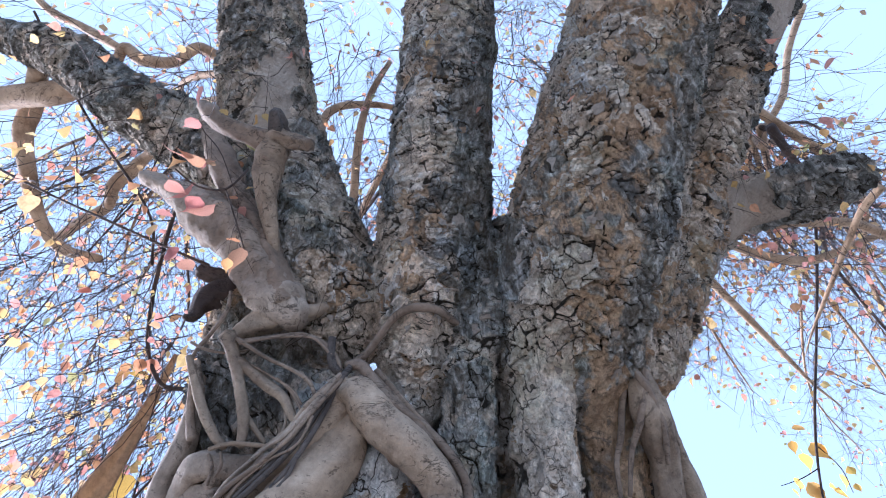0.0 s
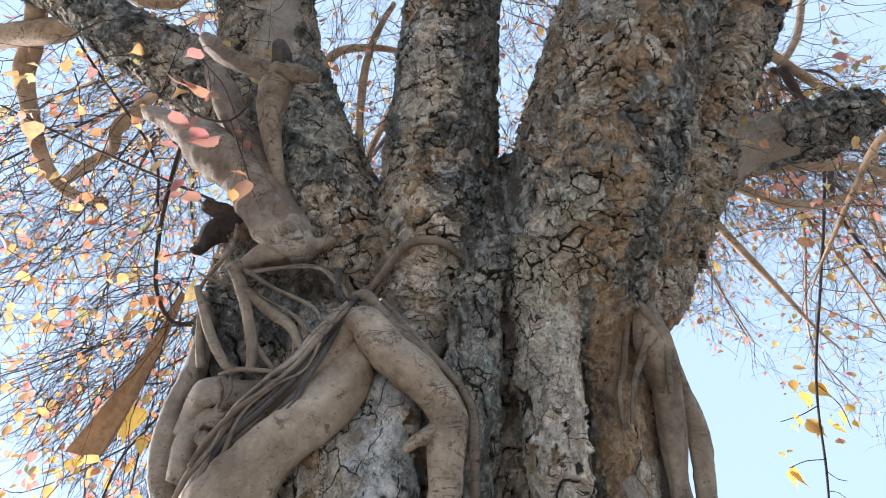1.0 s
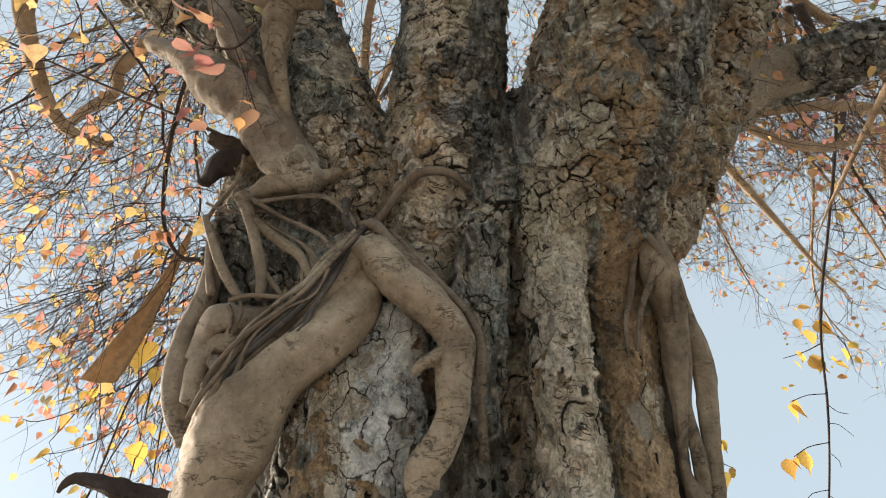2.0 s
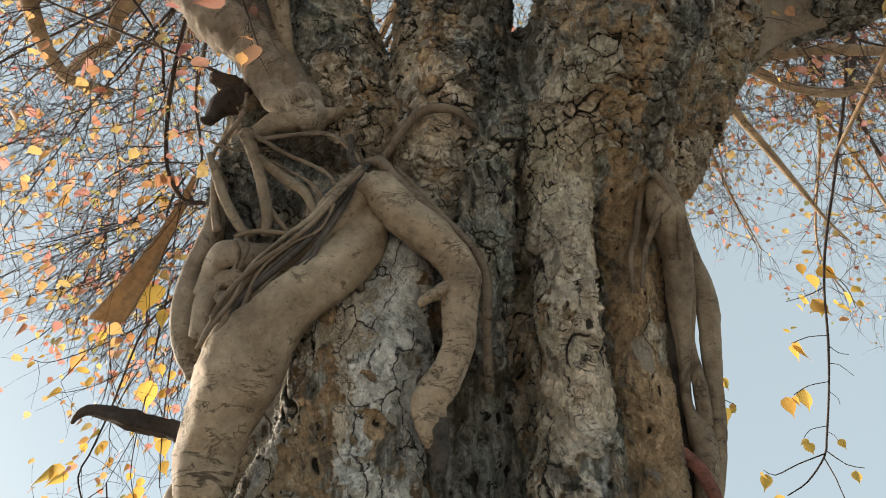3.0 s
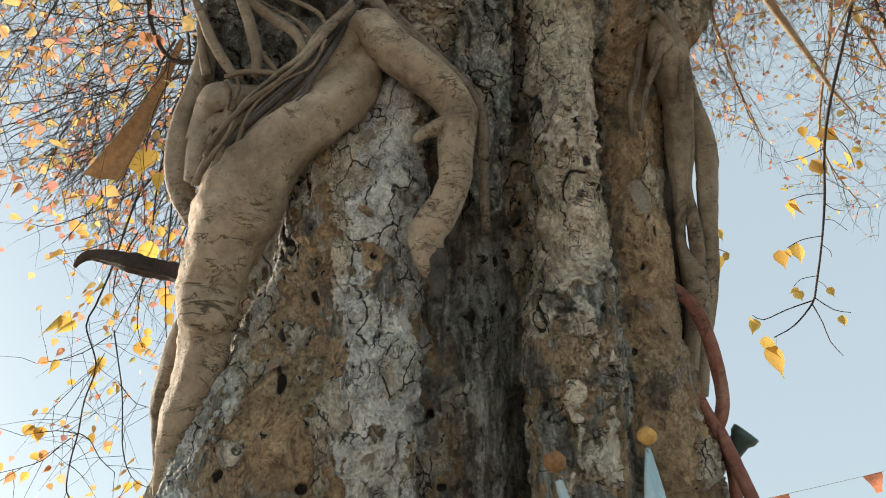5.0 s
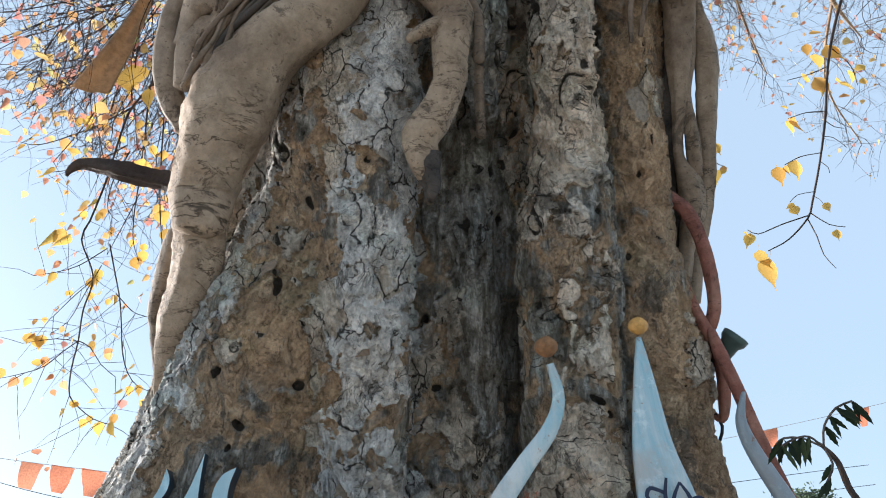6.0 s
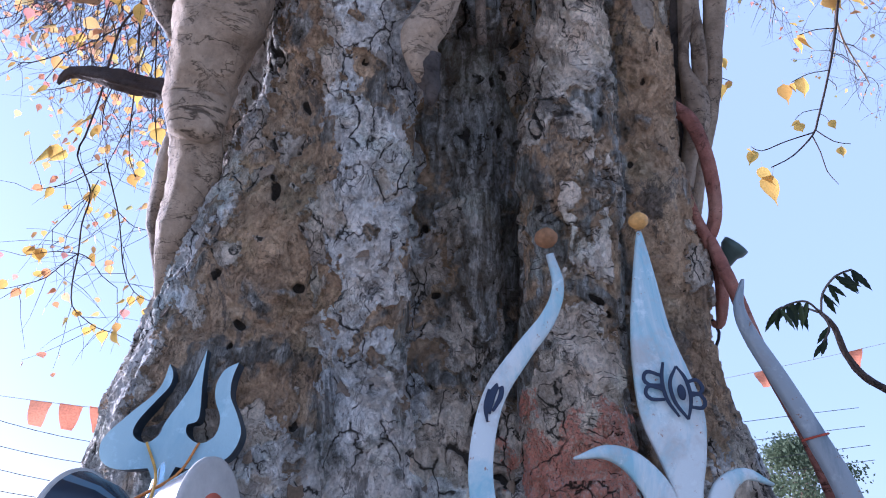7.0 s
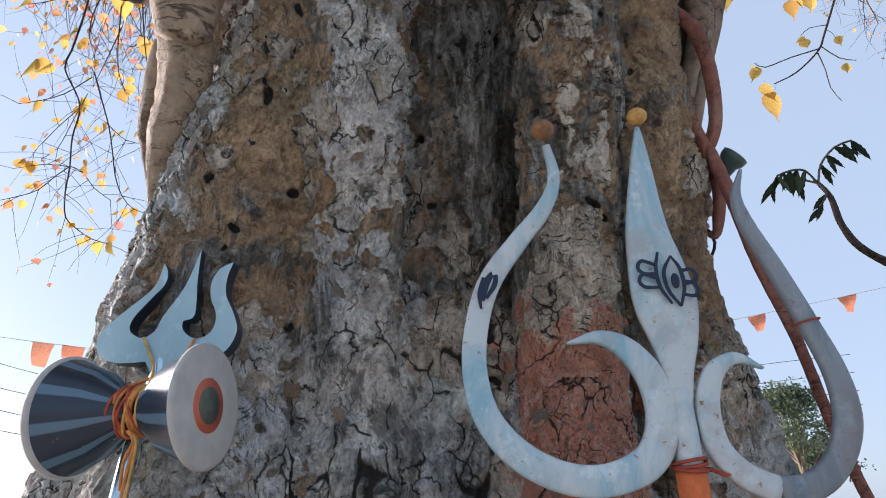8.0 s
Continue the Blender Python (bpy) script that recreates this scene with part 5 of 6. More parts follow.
NEAR_LEAF += [
    (-1.45, 2.45, 2.225, 0.042, -30), (-1.431, 2.45, 2.236, 0.05, 0), (-1.253, 2.45, 2.214, 0.038, -10), (-1.251, 2.45, 2.241, 0.031, 25), (-1.413, 2.45, 2.35, 0.028, 25),
    (-1.481, 2.45, 2.298, 0.031, -25), (-1.445, 2.45, 2.306, 0.024, -10), (-1.515, 2.45, 2.111, 0.046, 40), (-1.463, 2.45, 2.085, 0.045, 20), (-1.421, 2.45, 2.085, 0.038, 10),
    (-1.421, 2.45, 2.149, 0.042, -25), (-1.389, 2.45, 2.157, 0.039, 0), (-1.279, 2.45, 1.978, 0.04, -25), (-1.252, 2.45, 2.008, 0.033, -25), (-1.191, 2.45, 1.945, 0.036, 10),
    (-1.142, 2.45, 1.934, 0.044, -10), (-1.11, 2.45, 1.931, 0.051, -25), (-1.104, 2.45, 1.96, 0.04, -20),
]
NEAR_LEAF += [
    (-1.234, 2.45, 2.001, 0.03, 10), (-1.074, 2.45, 2.054, 0.037, -10), (-1.1, 2.45, 2.046, 0.034, 25), (-1.045, 2.45, 2.058, 0.038, 10), (-0.985, 2.45, 2.043, 0.041, -20),
    (-0.968, 2.45, 2.058, 0.034, 0), (-0.958, 2.45, 2.012, 0.037, -10), (-1.014, 2.45, 2.012, 0.041, -10), (-0.993, 2.45, 2.001, 0.033, -25), (-1.084, 2.45, 2.133, 0.034, 10),
    (-1.104, 2.45, 2.093, 0.034, -25), (-1.344, 2.45, 2.245, 0.024, 0), (-1.18, 2.45, 1.956, 0.029, -10), (-1.921, 2.55, 3.196, 0.051, -25), (-1.886, 2.55, 3.235, 0.041, 0),
    (-1.722, 2.55, 3.228, 0.067, 0), (-1.664, 2.55, 3.17, 0.071, 10), (-1.62, 2.55, 3.12, 0.06, -10),
]
NEAR_LEAF += [
    (-1.74, 2.55, 3.066, 0.074, 0), (-1.761, 2.55, 3.024, 0.029, 25), (-1.687, 2.55, 3.006, 0.029, 0), (-1.658, 2.55, 3.368, 0.069, 10), (-1.654, 2.55, 3.313, 0.058, -10),
    (-1.709, 2.55, 3.354, 0.053, -10), (-1.384, 2.55, 2.754, 0.037, 10), (-1.398, 2.55, 2.728, 0.032, -25), (-1.307, 2.55, 2.729, 0.036, 10), (-1.282, 2.55, 2.693, 0.036, 0),
    (-1.255, 2.55, 2.61, 0.062, -25), (-1.228, 2.55, 2.639, 0.058, -10), (-1.23, 2.55, 2.673, 0.045, 0), (-1.206, 2.55, 2.833, 0.079, -25), (-1.209, 2.55, 2.865, 0.061, 25),
    (-1.259, 2.55, 2.796, 0.037, -25), (-1.172, 2.55, 2.739, 0.059, -25), (-1.305, 2.55, 2.833, 0.037, 10), (-1.53, 2.55, 3.354, 0.047, -25), (-1.564, 2.55, 3.32, 0.052, -10),
    (-1.471, 2.55, 3.237, 0.046, 25), (-1.626, 2.55, 3.423, 0.064, -25), (-1.463, 2.55, 3.096, 0.04, 25), (-1.328, 2.55, 3.189, 0.056, -25), (-1.267, 2.55, 3.065, 0.059, 10),
    (-1.424, 2.55, 3.337, 0.058, 0), (-1.369, 2.55, 3.286, 0.052, -10), (-1.268, 2.55, 3.157, 0.055, 0),
]
NEAR_LEAF += [
    (1.056, 2.38, 3.036, 0.051, -10),
    (1.058, 2.38, 3.019, 0.037, 25),
    (1.025, 2.38, 2.903, 0.058, 0),
    (1.064, 2.38, 2.92, 0.036, 30),
    (1.051, 2.38, 2.903, 0.04, -15),
    (1.052, 2.38, 3.07, 0.032, 40),
    (-1.329, 2.52, 3.08, 0.123, -20),
]
# leaves near enough to be told apart: foot, length, turn
NEAR_PINK_LEAF = [
    (-0.999, 1.064, 3.942, 0.097, -30), (-0.950, 1.038, 3.960, 0.110, 40), (-0.893, 1.055, 3.948, 0.106, 70), (-0.914, 1.167, 3.868, 0.097, 10),
    (-0.859, 1.188, 3.853, 0.12, 65), (-0.760, 1.322, 3.757, 0.110, 15), (-1.025, 1.115, 3.905, 0.093, -60), (-0.940, 1.124, 3.899, 0.114, 80),
    (-1.310, 1.016, 3.976, 0.097, 50), (-0.914, 0.831, 4.108, 0.076, 20), (-1.025, 1.322, 3.757, 0.093, -20), (-1.046, 1.202, 3.843, 0.085, -30),
    (-0.972, 1.357, 3.733, 0.085, -40),
]
PENNANT = [(-1.335, 2.2, 4.073, 0.012), (-1.344, 2.2, 3.715, 0.030), (-1.366, 2.2, 3.425, 0.055), (-1.397, 2.2, 3.171, 0.078)]
NEEM_STEM = [(0.736, 1.56, 1.491, 0.0072), (0.698, 1.56, 1.518, 0.0072), (0.654, 1.55, 1.541, 0.0068), (0.628, 1.54, 1.576, 0.0059), (0.616, 1.53, 1.616, 0.0046), (0.595, 1.52, 1.637, 0.0027), (0.589, 1.52, 1.644, 0.0018)]
LEFT_PRONG = [(0.238, 1.870, 1.459, 0.0023), (0.305, 1.870, 1.471, 0.0139), (0.360, 1.870, 1.446, 0.0229), (0.403, 1.870, 1.383, 0.0292), (0.412, 1.870, 1.302, 0.0307), (0.379, 1.870, 1.234, 0.0311), (0.301, 1.870, 1.199, 0.0296), (0.216, 1.870, 1.202, 0.0286), (0.133, 1.870, 1.242, 0.0280), (0.073, 1.870, 1.311, 0.0264), (0.050, 1.870, 1.399, 0.0249), (0.055, 1.870, 1.492, 0.0245), (0.084, 1.865, 1.589, 0.0239), (0.144, 1.850, 1.674, 0.0206), (0.203, 1.835, 1.748, 0.0172), (0.227, 1.820, 1.816, 0.0124), (0.211, 1.800, 1.886, 0.0075)]
RIGHT_PRONG = [(0.627, 1.870, 1.410, 0.0023), (0.574, 1.870, 1.430, 0.0114), (0.526, 1.870, 1.400, 0.0192), (0.504, 1.870, 1.334, 0.0221), (0.511, 1.870, 1.260, 0.0227), (0.552, 1.870, 1.210, 0.0233), (0.613, 1.870, 1.182, 0.0242), (0.684, 1.870, 1.193, 0.0242), (0.733, 1.860, 1.240, 0.0244), (0.759, 1.850, 1.311, 0.0248), (0.750, 1.840, 1.395, 0.0220), (0.712, 1.830, 1.495, 0.0192), (0.665, 1.820, 1.605, 0.0174), (0.622, 1.810, 1.696, 0.0142), (0.605, 1.800, 1.758, 0.0096), (0.621, 1.790, 1.818, 0.0030)]
BLADE_AXIS = [(0.442, 1.870, 1.978, 0.0053), (0.437, 1.870, 1.867, 0.0234), (0.432, 1.870, 1.724, 0.0436), (0.442, 1.870, 1.617, 0.0604), (0.451, 1.870, 1.542, 0.0649), (0.457, 1.870, 1.469, 0.0485), (0.456, 1.870, 1.400, 0.0294), (0.452, 1.870, 1.334, 0.0221)]
SHAFT = [(0.453, 1.875, 1.368, 0.0213), (0.456, 1.875, 1.292, 0.0241), (0.457, 1.880, 1.220, 0.0258), (0.461, 1.885, 1.151, 0.0253), (0.459, 1.900, 0.924, 0.0256)]
LEMONS = [(0.206, 1.800, 1.927, 0.0240), (0.444, 1.865, 2.008, 0.0215)]
SMALL_TRIDENT = [(-0.724, 1.717), (-0.740, 1.652), (-0.798, 1.592), (-0.845, 1.539), (-0.850, 1.503), (-0.833, 1.476), (-0.793, 1.462), (-0.725, 1.465), (-0.706, 1.435), (-0.674, 1.435), (-0.660, 1.468), (-0.605, 1.463), (-0.541, 1.489), (-0.517, 1.540), (-0.532, 1.588), (-0.556, 1.634), (-0.559, 1.678), (-0.549, 1.721), (-0.581, 1.702), (-0.597, 1.664), (-0.592, 1.624), (-0.573, 1.580), (-0.580, 1.539), (-0.612, 1.522), (-0.645, 1.539), (-0.651, 1.565), (-0.626, 1.582), (-0.633, 1.671), (-0.636, 1.755), (-0.662, 1.656), (-0.704, 1.575), (-0.715, 1.542), (-0.743, 1.523), (-0.776, 1.539), (-0.776, 1.570), (-0.741, 1.622), (-0.714, 1.659), (-0.711, 1.691)]
DRUM_L = Vector((-0.811, 1.985, 1.324))
DRUM_R = Vector((-0.502, 1.930, 1.341))
PEG = Vector((-0.705, 2.060, 1.307))
PEG_END = Vector((-0.695, 2.000, 1.113))
SPOT_AT = Vector((0.851, 2.332, 2.136))

# ---- limbs, twigs and leaves of the fig tree ----
for mat, pts in BOUGHS:
    part("branch", tube_bm(pts, 10, 0.03, 0.12, pts[0][0]), mat, tree)
for pts in NEAR_TWIGS:
    part("twig", tube_bm([(x, y, z, r * 0.52) for x, y, z, r in pts], 6, 0.03, 0.1, pts[0][2]), TWIG, tree)


def leaf_shape(curl, fold, wide):
    """A heart-shaped leaf with a drip tip, its stalk at the origin, one unit long down -z. Rows of left rim, rib and right rim."""
    rows = [(0.0, 0.02), (0.0, 0.16), (0.06, 0.36), (0.22, 0.46), (0.42, 0.44), (0.60, 0.32), (0.76, 0.17), (0.88, 0.06), (1.12, 0.008)]
    v, f = [], []
    for k, (t, w) in enumerate(rows):
        w *= wide
        y = curl * t * t
        z = -t if k else 0.06
        v += [(-w, y + fold * w, z), (0, y, -t), (w, y + fold * w * 0.8, z)]
    for k in range(len(rows) - 1):
        a = 3 * k
        f += [(a, a + 1, a + 4, a + 3), (a + 1, a + 2, a + 5, a + 4)]
    v += [(-0.008, 0.0, 0.0), (0.008, 0.0, 0.0), (0.006, -0.05, 0.34), (-0.006, -0.05, 0.34)]
    n = len(v)
    f.append((n - 4, n - 3, n - 2, n - 1))
    return np.array(v), np.array(f)


LEAVES = [leaf_shape(0.2, 0.2, 1.0), leaf_shape(-0.25, 0.3, 0.95), leaf_shape(0.35, 0.1, 1.05), leaf_shape(0.1, 0.5, 0.9), leaf_shape(-0.35, 0.15, 1.0)]


def leaf_mesh(k, mat):
    v, f = LEAVES[k]
    ob = part_np("leaf", v, f, mat)
    me = ob.data
    bpy.data.objects.remove(ob)
    return me


def near_leaves(rows, mat):
    meshes = [leaf_mesh(k, mat) for k in range(len(LEAVES))]
    rng = random.Random(5)
    for x, y, z, size, turn in rows:
        ob = new("leaf", meshes[rng.randrange(len(meshes))])
        ob.parent = tree
        ob.matrix_basis = pose(x, y, z, rng.uniform(-25, 20), turn, rng.uniform(-40, 40)) @ Matrix.Diagonal((size * 0.82, size, size * 0.95, 1))


near_leaves(NEAR_LEAF, YELLOW_LEAF)
near_leaves(NEAR_PINK_LEAF, PINK_LEAF)


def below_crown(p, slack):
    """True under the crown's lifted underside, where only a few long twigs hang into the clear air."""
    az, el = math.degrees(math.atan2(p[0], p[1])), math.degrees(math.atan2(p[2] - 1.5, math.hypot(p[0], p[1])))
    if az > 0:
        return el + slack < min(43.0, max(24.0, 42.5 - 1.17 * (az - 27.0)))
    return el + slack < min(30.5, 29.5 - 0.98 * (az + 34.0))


class Shoots:
    """Thin drooping twigs with leaves, gathered into two meshes."""

    def __init__(self, seed):
        self.rng = np.random.default_rng(seed)
        self.tv, self.tf, self.lv, self.lf, self.nt, self.nl = [], [], [], [], 0, 0
        self.hang = False
        self.single, self.meshes = 0, [leaf_mesh(k, LEAF) for k in range(len(LEAVES))]

    def line(self, pts, r0, r1):
        c = np.array(pts)
        n = len(c)
        tan = np.gradient(c, axis=0)
        tan /= np.linalg.norm(tan, axis=1)[:, None] + 1e-9
        s = np.cross(tan, (0.31, 0.87, 0.39))
        s /= np.linalg.norm(s, axis=1)[:, None] + 1e-9
        u = np.cross(tan, s)
        r = np.linspace(r0, r1, n)[:, None]
        ring = [c + r * (math.cos(a) * s + math.sin(a) * u) for a in (0, 2.094, 4.189)]
        v = np.stack(ring, 1).reshape(-1, 3)
        a = np.arange(n - 1)[:, None] * 3 + np.arange(3)
        b = np.arange(n - 1)[:, None] * 3 + (np.arange(3) + 1) % 3
        self.tv.append(v)
        self.tf.append(np.stack([a, b, b + 3, a + 3], 2).reshape(-1, 4) + self.nt)
        self.nt += len(v)

    def leaf(self, p, size):
        rng = self.rng
        k = rng.integers(len(LEAVES))
        v, f = LEAVES[k]
        turn = Euler((rng.normal(0, 0.4), rng.normal(0, 0.45), rng.normal(0, 0.9)))
        if self.single > 0:
            self.single -= 1
            ob = new("leaf", self.meshes[k])
            ob.parent = tree
            ob.matrix_basis = Matrix.Translation(Vector(p)) @ turn.to_matrix().to_4x4() @ Matrix.Scale(size, 4) @ Matrix.Translation((0, 0, -0.34))
            return
        m = np.array(turn.to_matrix())
        w = (v + (0, 0, -0.34)) @ m.T * size + p
        self.lv.append(w)
        self.lf.append(f + self.nl)
        self.nl += len(w)

    def shoot(self, p, d, length, r, leafy, depth=1, droop=0.05, size=0.07):
        rng = self.rng
        step = 0.055
        slack = rng.normal(0.3, 1.2)
        n = max(4, int(length / step))
        pts, p, d = [np.array(p, float)], np.array(p, float), np.array(d, float)
        d /= np.linalg.norm(d)
        for i in range(n):
            d = d + rng.normal(0, 0.13, 3) + (0, 0, -droop)
            d /= np.linalg.norm(d)
            p = p + d * step
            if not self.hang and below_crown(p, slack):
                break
            pts.append(p)
            if rng.random() < leafy * (0.35 + 0.9 * i / n):
                self.leaf(p, size * rng.uniform(0.55, 1.25))
            if depth and rng.random() < (0.26 if depth > 1 else 0.16):
                side = d + rng.normal(0, 0.75, 3)
                self.shoot(p, side, length * rng.uniform(0.25, 0.55), r * 0.55, leafy, depth - 1, droop, size)
        if len(pts) < 3:
            return
        if rng.random() < leafy * 2:
            self.leaf(p, size * rng.uniform(0.6, 1.1))
        self.line(pts, r, r * 0.35)

    def finish(self, label):
        tagged(part_np("brushwood", np.vstack(self.tv), np.vstack(self.tf), TWIG, tree, "fine dark bare twigs"), kind="stuff")
        tagged(part_np("leaves", np.vstack(self.lv), np.vstack(self.lf), LEAF, tree, label), kind="stuff")


crown = Shoots(11)
rng = crown.rng
# shoots along the limbs
def limb_shoots():
    for mat, pts in BOUGHS[1:]:
        for q in spline(pts, 0.13)[1:]:
            right = q[0] > 0.9
            out = np.array((q[0] * 0.35, 0.15, 0.25 if right else -0.25)) + rng.normal(0, 0.7, 3)
            crown.shoot(q[:3], out, rng.uniform(0.4, 1.1) * (0.6 if right else 1), 0.0034, 0.075, 2, 0.04, 0.046)


# short side shoots on the hanging twigs; their leaves, nearest of all, are picked out singly
crown.single, crown.hang = 240, True
for pts in NEAR_TWIGS[13:29]:
    for q in spline(pts, 0.11)[1:]:
        crown.shoot(q[:3], rng.normal(0, 0.8, 3) + (0, 0, -0.3), rng.uniform(0.05, 0.16), 0.0012, 0.16, 0, 0.12, 0.03)
for pts in NEAR_TWIGS[:1]:
    for q in spline(pts, 0.16)[1:7]:
        crown.shoot(q[:3], rng.normal(0, 0.8, 3), rng.uniform(0.06, 0.16), 0.0012, 0.06, 0, 0.05, 0.04)
crown.hang = False
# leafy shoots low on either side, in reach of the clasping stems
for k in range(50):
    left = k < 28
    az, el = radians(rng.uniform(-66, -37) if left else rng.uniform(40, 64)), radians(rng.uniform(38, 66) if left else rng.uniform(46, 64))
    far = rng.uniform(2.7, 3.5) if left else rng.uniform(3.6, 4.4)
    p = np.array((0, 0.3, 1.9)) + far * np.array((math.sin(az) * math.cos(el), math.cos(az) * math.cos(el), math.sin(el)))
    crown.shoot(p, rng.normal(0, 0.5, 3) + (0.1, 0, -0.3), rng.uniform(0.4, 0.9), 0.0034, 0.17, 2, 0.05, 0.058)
crown.single = 0
limb_shoots()
# far limbs spread from the stems, high up
tops = [(-1.1, 1.5, 5.6), (0.05, 1.7, 5.8), (1.3, 1.6, 5.6), (2.0, 1.7, 5.6)]
for k in range(34):
    az = radians(-64 + 128 * (k + rng.uniform(0, 1)) / 34)
    a = np.array(tops[int((k + 0.5) / 34 * 4)]) + rng.normal(0, 0.12, 3)
    reach, rise = rng.uniform(2.6, 6.0), rng.uniform(-0.5, 1.6)
    way = np.array((math.sin(az), math.cos(az), 0.0))
    mid = a + way * reach * 0.5 + (0, 0, rise + 0.8)
    end = a + way * reach + (0, 0, rise - 0.2)
    end += rng.normal(0, 0.4, 3)
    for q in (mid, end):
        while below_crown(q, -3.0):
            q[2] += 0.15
    r = rng.uniform(0.016, 0.034)
    pts = [(*a, r), (*(a * 0.6 + mid * 0.4 + rng.normal(0, 0.15, 3)), r * 0.8), (*mid, r * 0.62), (*(mid * 0.5 + end * 0.5 + rng.normal(0, 0.2, 3)), r * 0.42), (*end, r * 0.2)]
    part("branch", tube_bm(pts, 7, 0.12, 0.1, k), LIMB if k % 3 else TWIG, tree)
    for q in spline(pts, 0.12)[3:]:
        crown.shoot(q[:3], way * 0.7 + rng.normal(0, 0.6, 3), rng.uniform(0.5, 1.4), 0.0042, 0.06, 2, 0.05, 0.05)
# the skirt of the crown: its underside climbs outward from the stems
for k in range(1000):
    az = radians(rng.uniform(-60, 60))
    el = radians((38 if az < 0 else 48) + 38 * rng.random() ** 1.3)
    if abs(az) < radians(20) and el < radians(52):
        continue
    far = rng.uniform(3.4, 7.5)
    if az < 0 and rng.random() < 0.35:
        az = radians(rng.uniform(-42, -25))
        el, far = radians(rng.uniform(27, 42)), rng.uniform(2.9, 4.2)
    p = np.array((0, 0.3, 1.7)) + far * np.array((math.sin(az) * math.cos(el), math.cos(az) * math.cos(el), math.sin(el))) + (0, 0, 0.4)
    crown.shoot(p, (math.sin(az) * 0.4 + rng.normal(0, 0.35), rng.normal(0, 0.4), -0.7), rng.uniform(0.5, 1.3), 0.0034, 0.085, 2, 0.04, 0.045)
crown.finish("thin crown of orange, yellow and pink heart-shaped leaves")


def cloth_pennant():
    """A tapered strip of cloth hung by its narrow end, folded along its length."""
    p = spline(PENNANT, 0.02)
    bm, rows = bmesh.new(), []
    for i, (x, y, z, h) in enumerate(p):
        t = i / (len(p) - 1)
        row = []
        for k in range(13):
            u = k / 6 - 1
            fold = 0.35 * h * math.sin(2.6 * u + 1.1 * t) + 0.10 * h * math.sin(7 * u + 5 * t)
            row.append(bm.verts.new((x + u * h, y + fold, z + 0.30 * u * h)))
        rows.append(row)
    for a, b in zip(rows, rows[1:]):
        for k in range(12):
            bm.faces.new((a[k], a[k + 1], b[k + 1], b[k]))
    cloth = leaf_material("pennant_cloth", (0.0, (0.47, 0.345, 0.215)), (1.0, (0.52, 0.385, 0.245)))
    ob = part("pennant", bm, cloth)
    mod = ob.modifiers.new("thick", "SOLIDIFY")
    mod.thickness = 0.003
    tagged(ob, "faded orange-tan cloth pennant hanging folded among the twigs", "pennant")


cloth_pennant()

# ---- offerings before the trunk ----
def worn_paint(name, base, streak, rust, rough=0.45, amount=1.0):
    m = Nodes(name)
    brush = m.noise(7, 6, 0.7, m.scaled(1, 1, 0.35), 0.6)
    skin = m.mix(m.ramp(brush, (0.44, 0.0), (0.53, 0.55), (0.62, 1.0)), base, streak)
    skin = m.mix(m.ramp(m.noise(15, 7, 0.75), (0.55, 0.0), (0.62, 0.5)), skin, tuple(min(1, c * 1.15 + 0.08) for c in base))
    grime = m.ramp(m.noise(5, 6, 0.7), (0.5, 0.0), (0.62, 0.5 * amount))
    skin = m.mix(grime, skin, tuple(0.5 * c + 0.5 * r for c, r in zip(base, rust)))
    chip = m.ramp(m.noise(48, 7, 0.75), (0.62, 0.0), (0.66, 1.0))
    skin = m.mix(m.math("MULTIPLY", chip, 0.85 * amount), skin, rust)
    n = m.bump(m.math("SUBTRACT", 1.0, chip), 0.4, 0.002)
    return m.done(skin, rough, m.bump(m.noise(60, 5, 0.7), 0.3, 0.003, n), spec=0.45)


PAINT = worn_paint("pale_blue_paint", (0.56, 0.61, 0.61), (0.27, 0.46, 0.53), (0.28, 0.16, 0.10), 0.5, 1.35)
# darker copy of the paint: shade of the prong that faces away
SHADED_PAINT = worn_paint("shaded_paint", (0.25, 0.285, 0.31), (0.13, 0.175, 0.21), (0.20, 0.12, 0.08), 0.5, 1.3)
SHEET = worn_paint("blue_sheet", (0.38, 0.54, 0.59), (0.30, 0.47, 0.54), (0.42, 0.40, 0.36), 0.35, 0.4)
SIDE_SHADE = plain_material("side_shade", (0.03, 0.045, 0.06), 0.4, 0.3)
NAVY = plain_material("navy_line", (0.015, 0.025, 0.055), 0.6, 0.3)
LEMON = plain_material("dried_lemon", (0.55, 0.30, 0.08), 0.6, 0.35, 40)
LEMON_DARK = plain_material("withered_lemon", (0.24, 0.12, 0.05), 0.75, 0.4, 40)
ORANGE = plain_material("orange_cloth", (0.62, 0.16, 0.05), 0.85, 0.25, 30)
RED_THREAD = plain_material("red_thread", (0.36, 0.07, 0.04), 0.9, 0.3, 60)
CORD = plain_material("orange_cord", (0.58, 0.22, 0.05), 0.85, 0.35, 60)
CORD_Y = plain_material("yellow_cord", (0.62, 0.36, 0.08), 0.85, 0.3, 60)
STEEL = plain_material("blue_steel", (0.50, 0.66, 0.74), 0.22, 0.12, 8, 0.85)
HIDE = plain_material("drum_hide", (0.50, 0.48, 0.44), 0.7, 0.12, 20)
HIDE_RING = plain_material("drum_ring", (0.52, 0.13, 0.07), 0.7, 0.2, 20)
HIDE_EYE = plain_material("drum_centre", (0.11, 0.125, 0.10), 0.75, 0.3, 26)
GREEN_METAL = plain_material("green_metal", (0.05, 0.08, 0.07), 0.45, 0.3)
PALE_METAL = plain_material("pale_metal", (0.38, 0.40, 0.38), 0.4, 0.2)
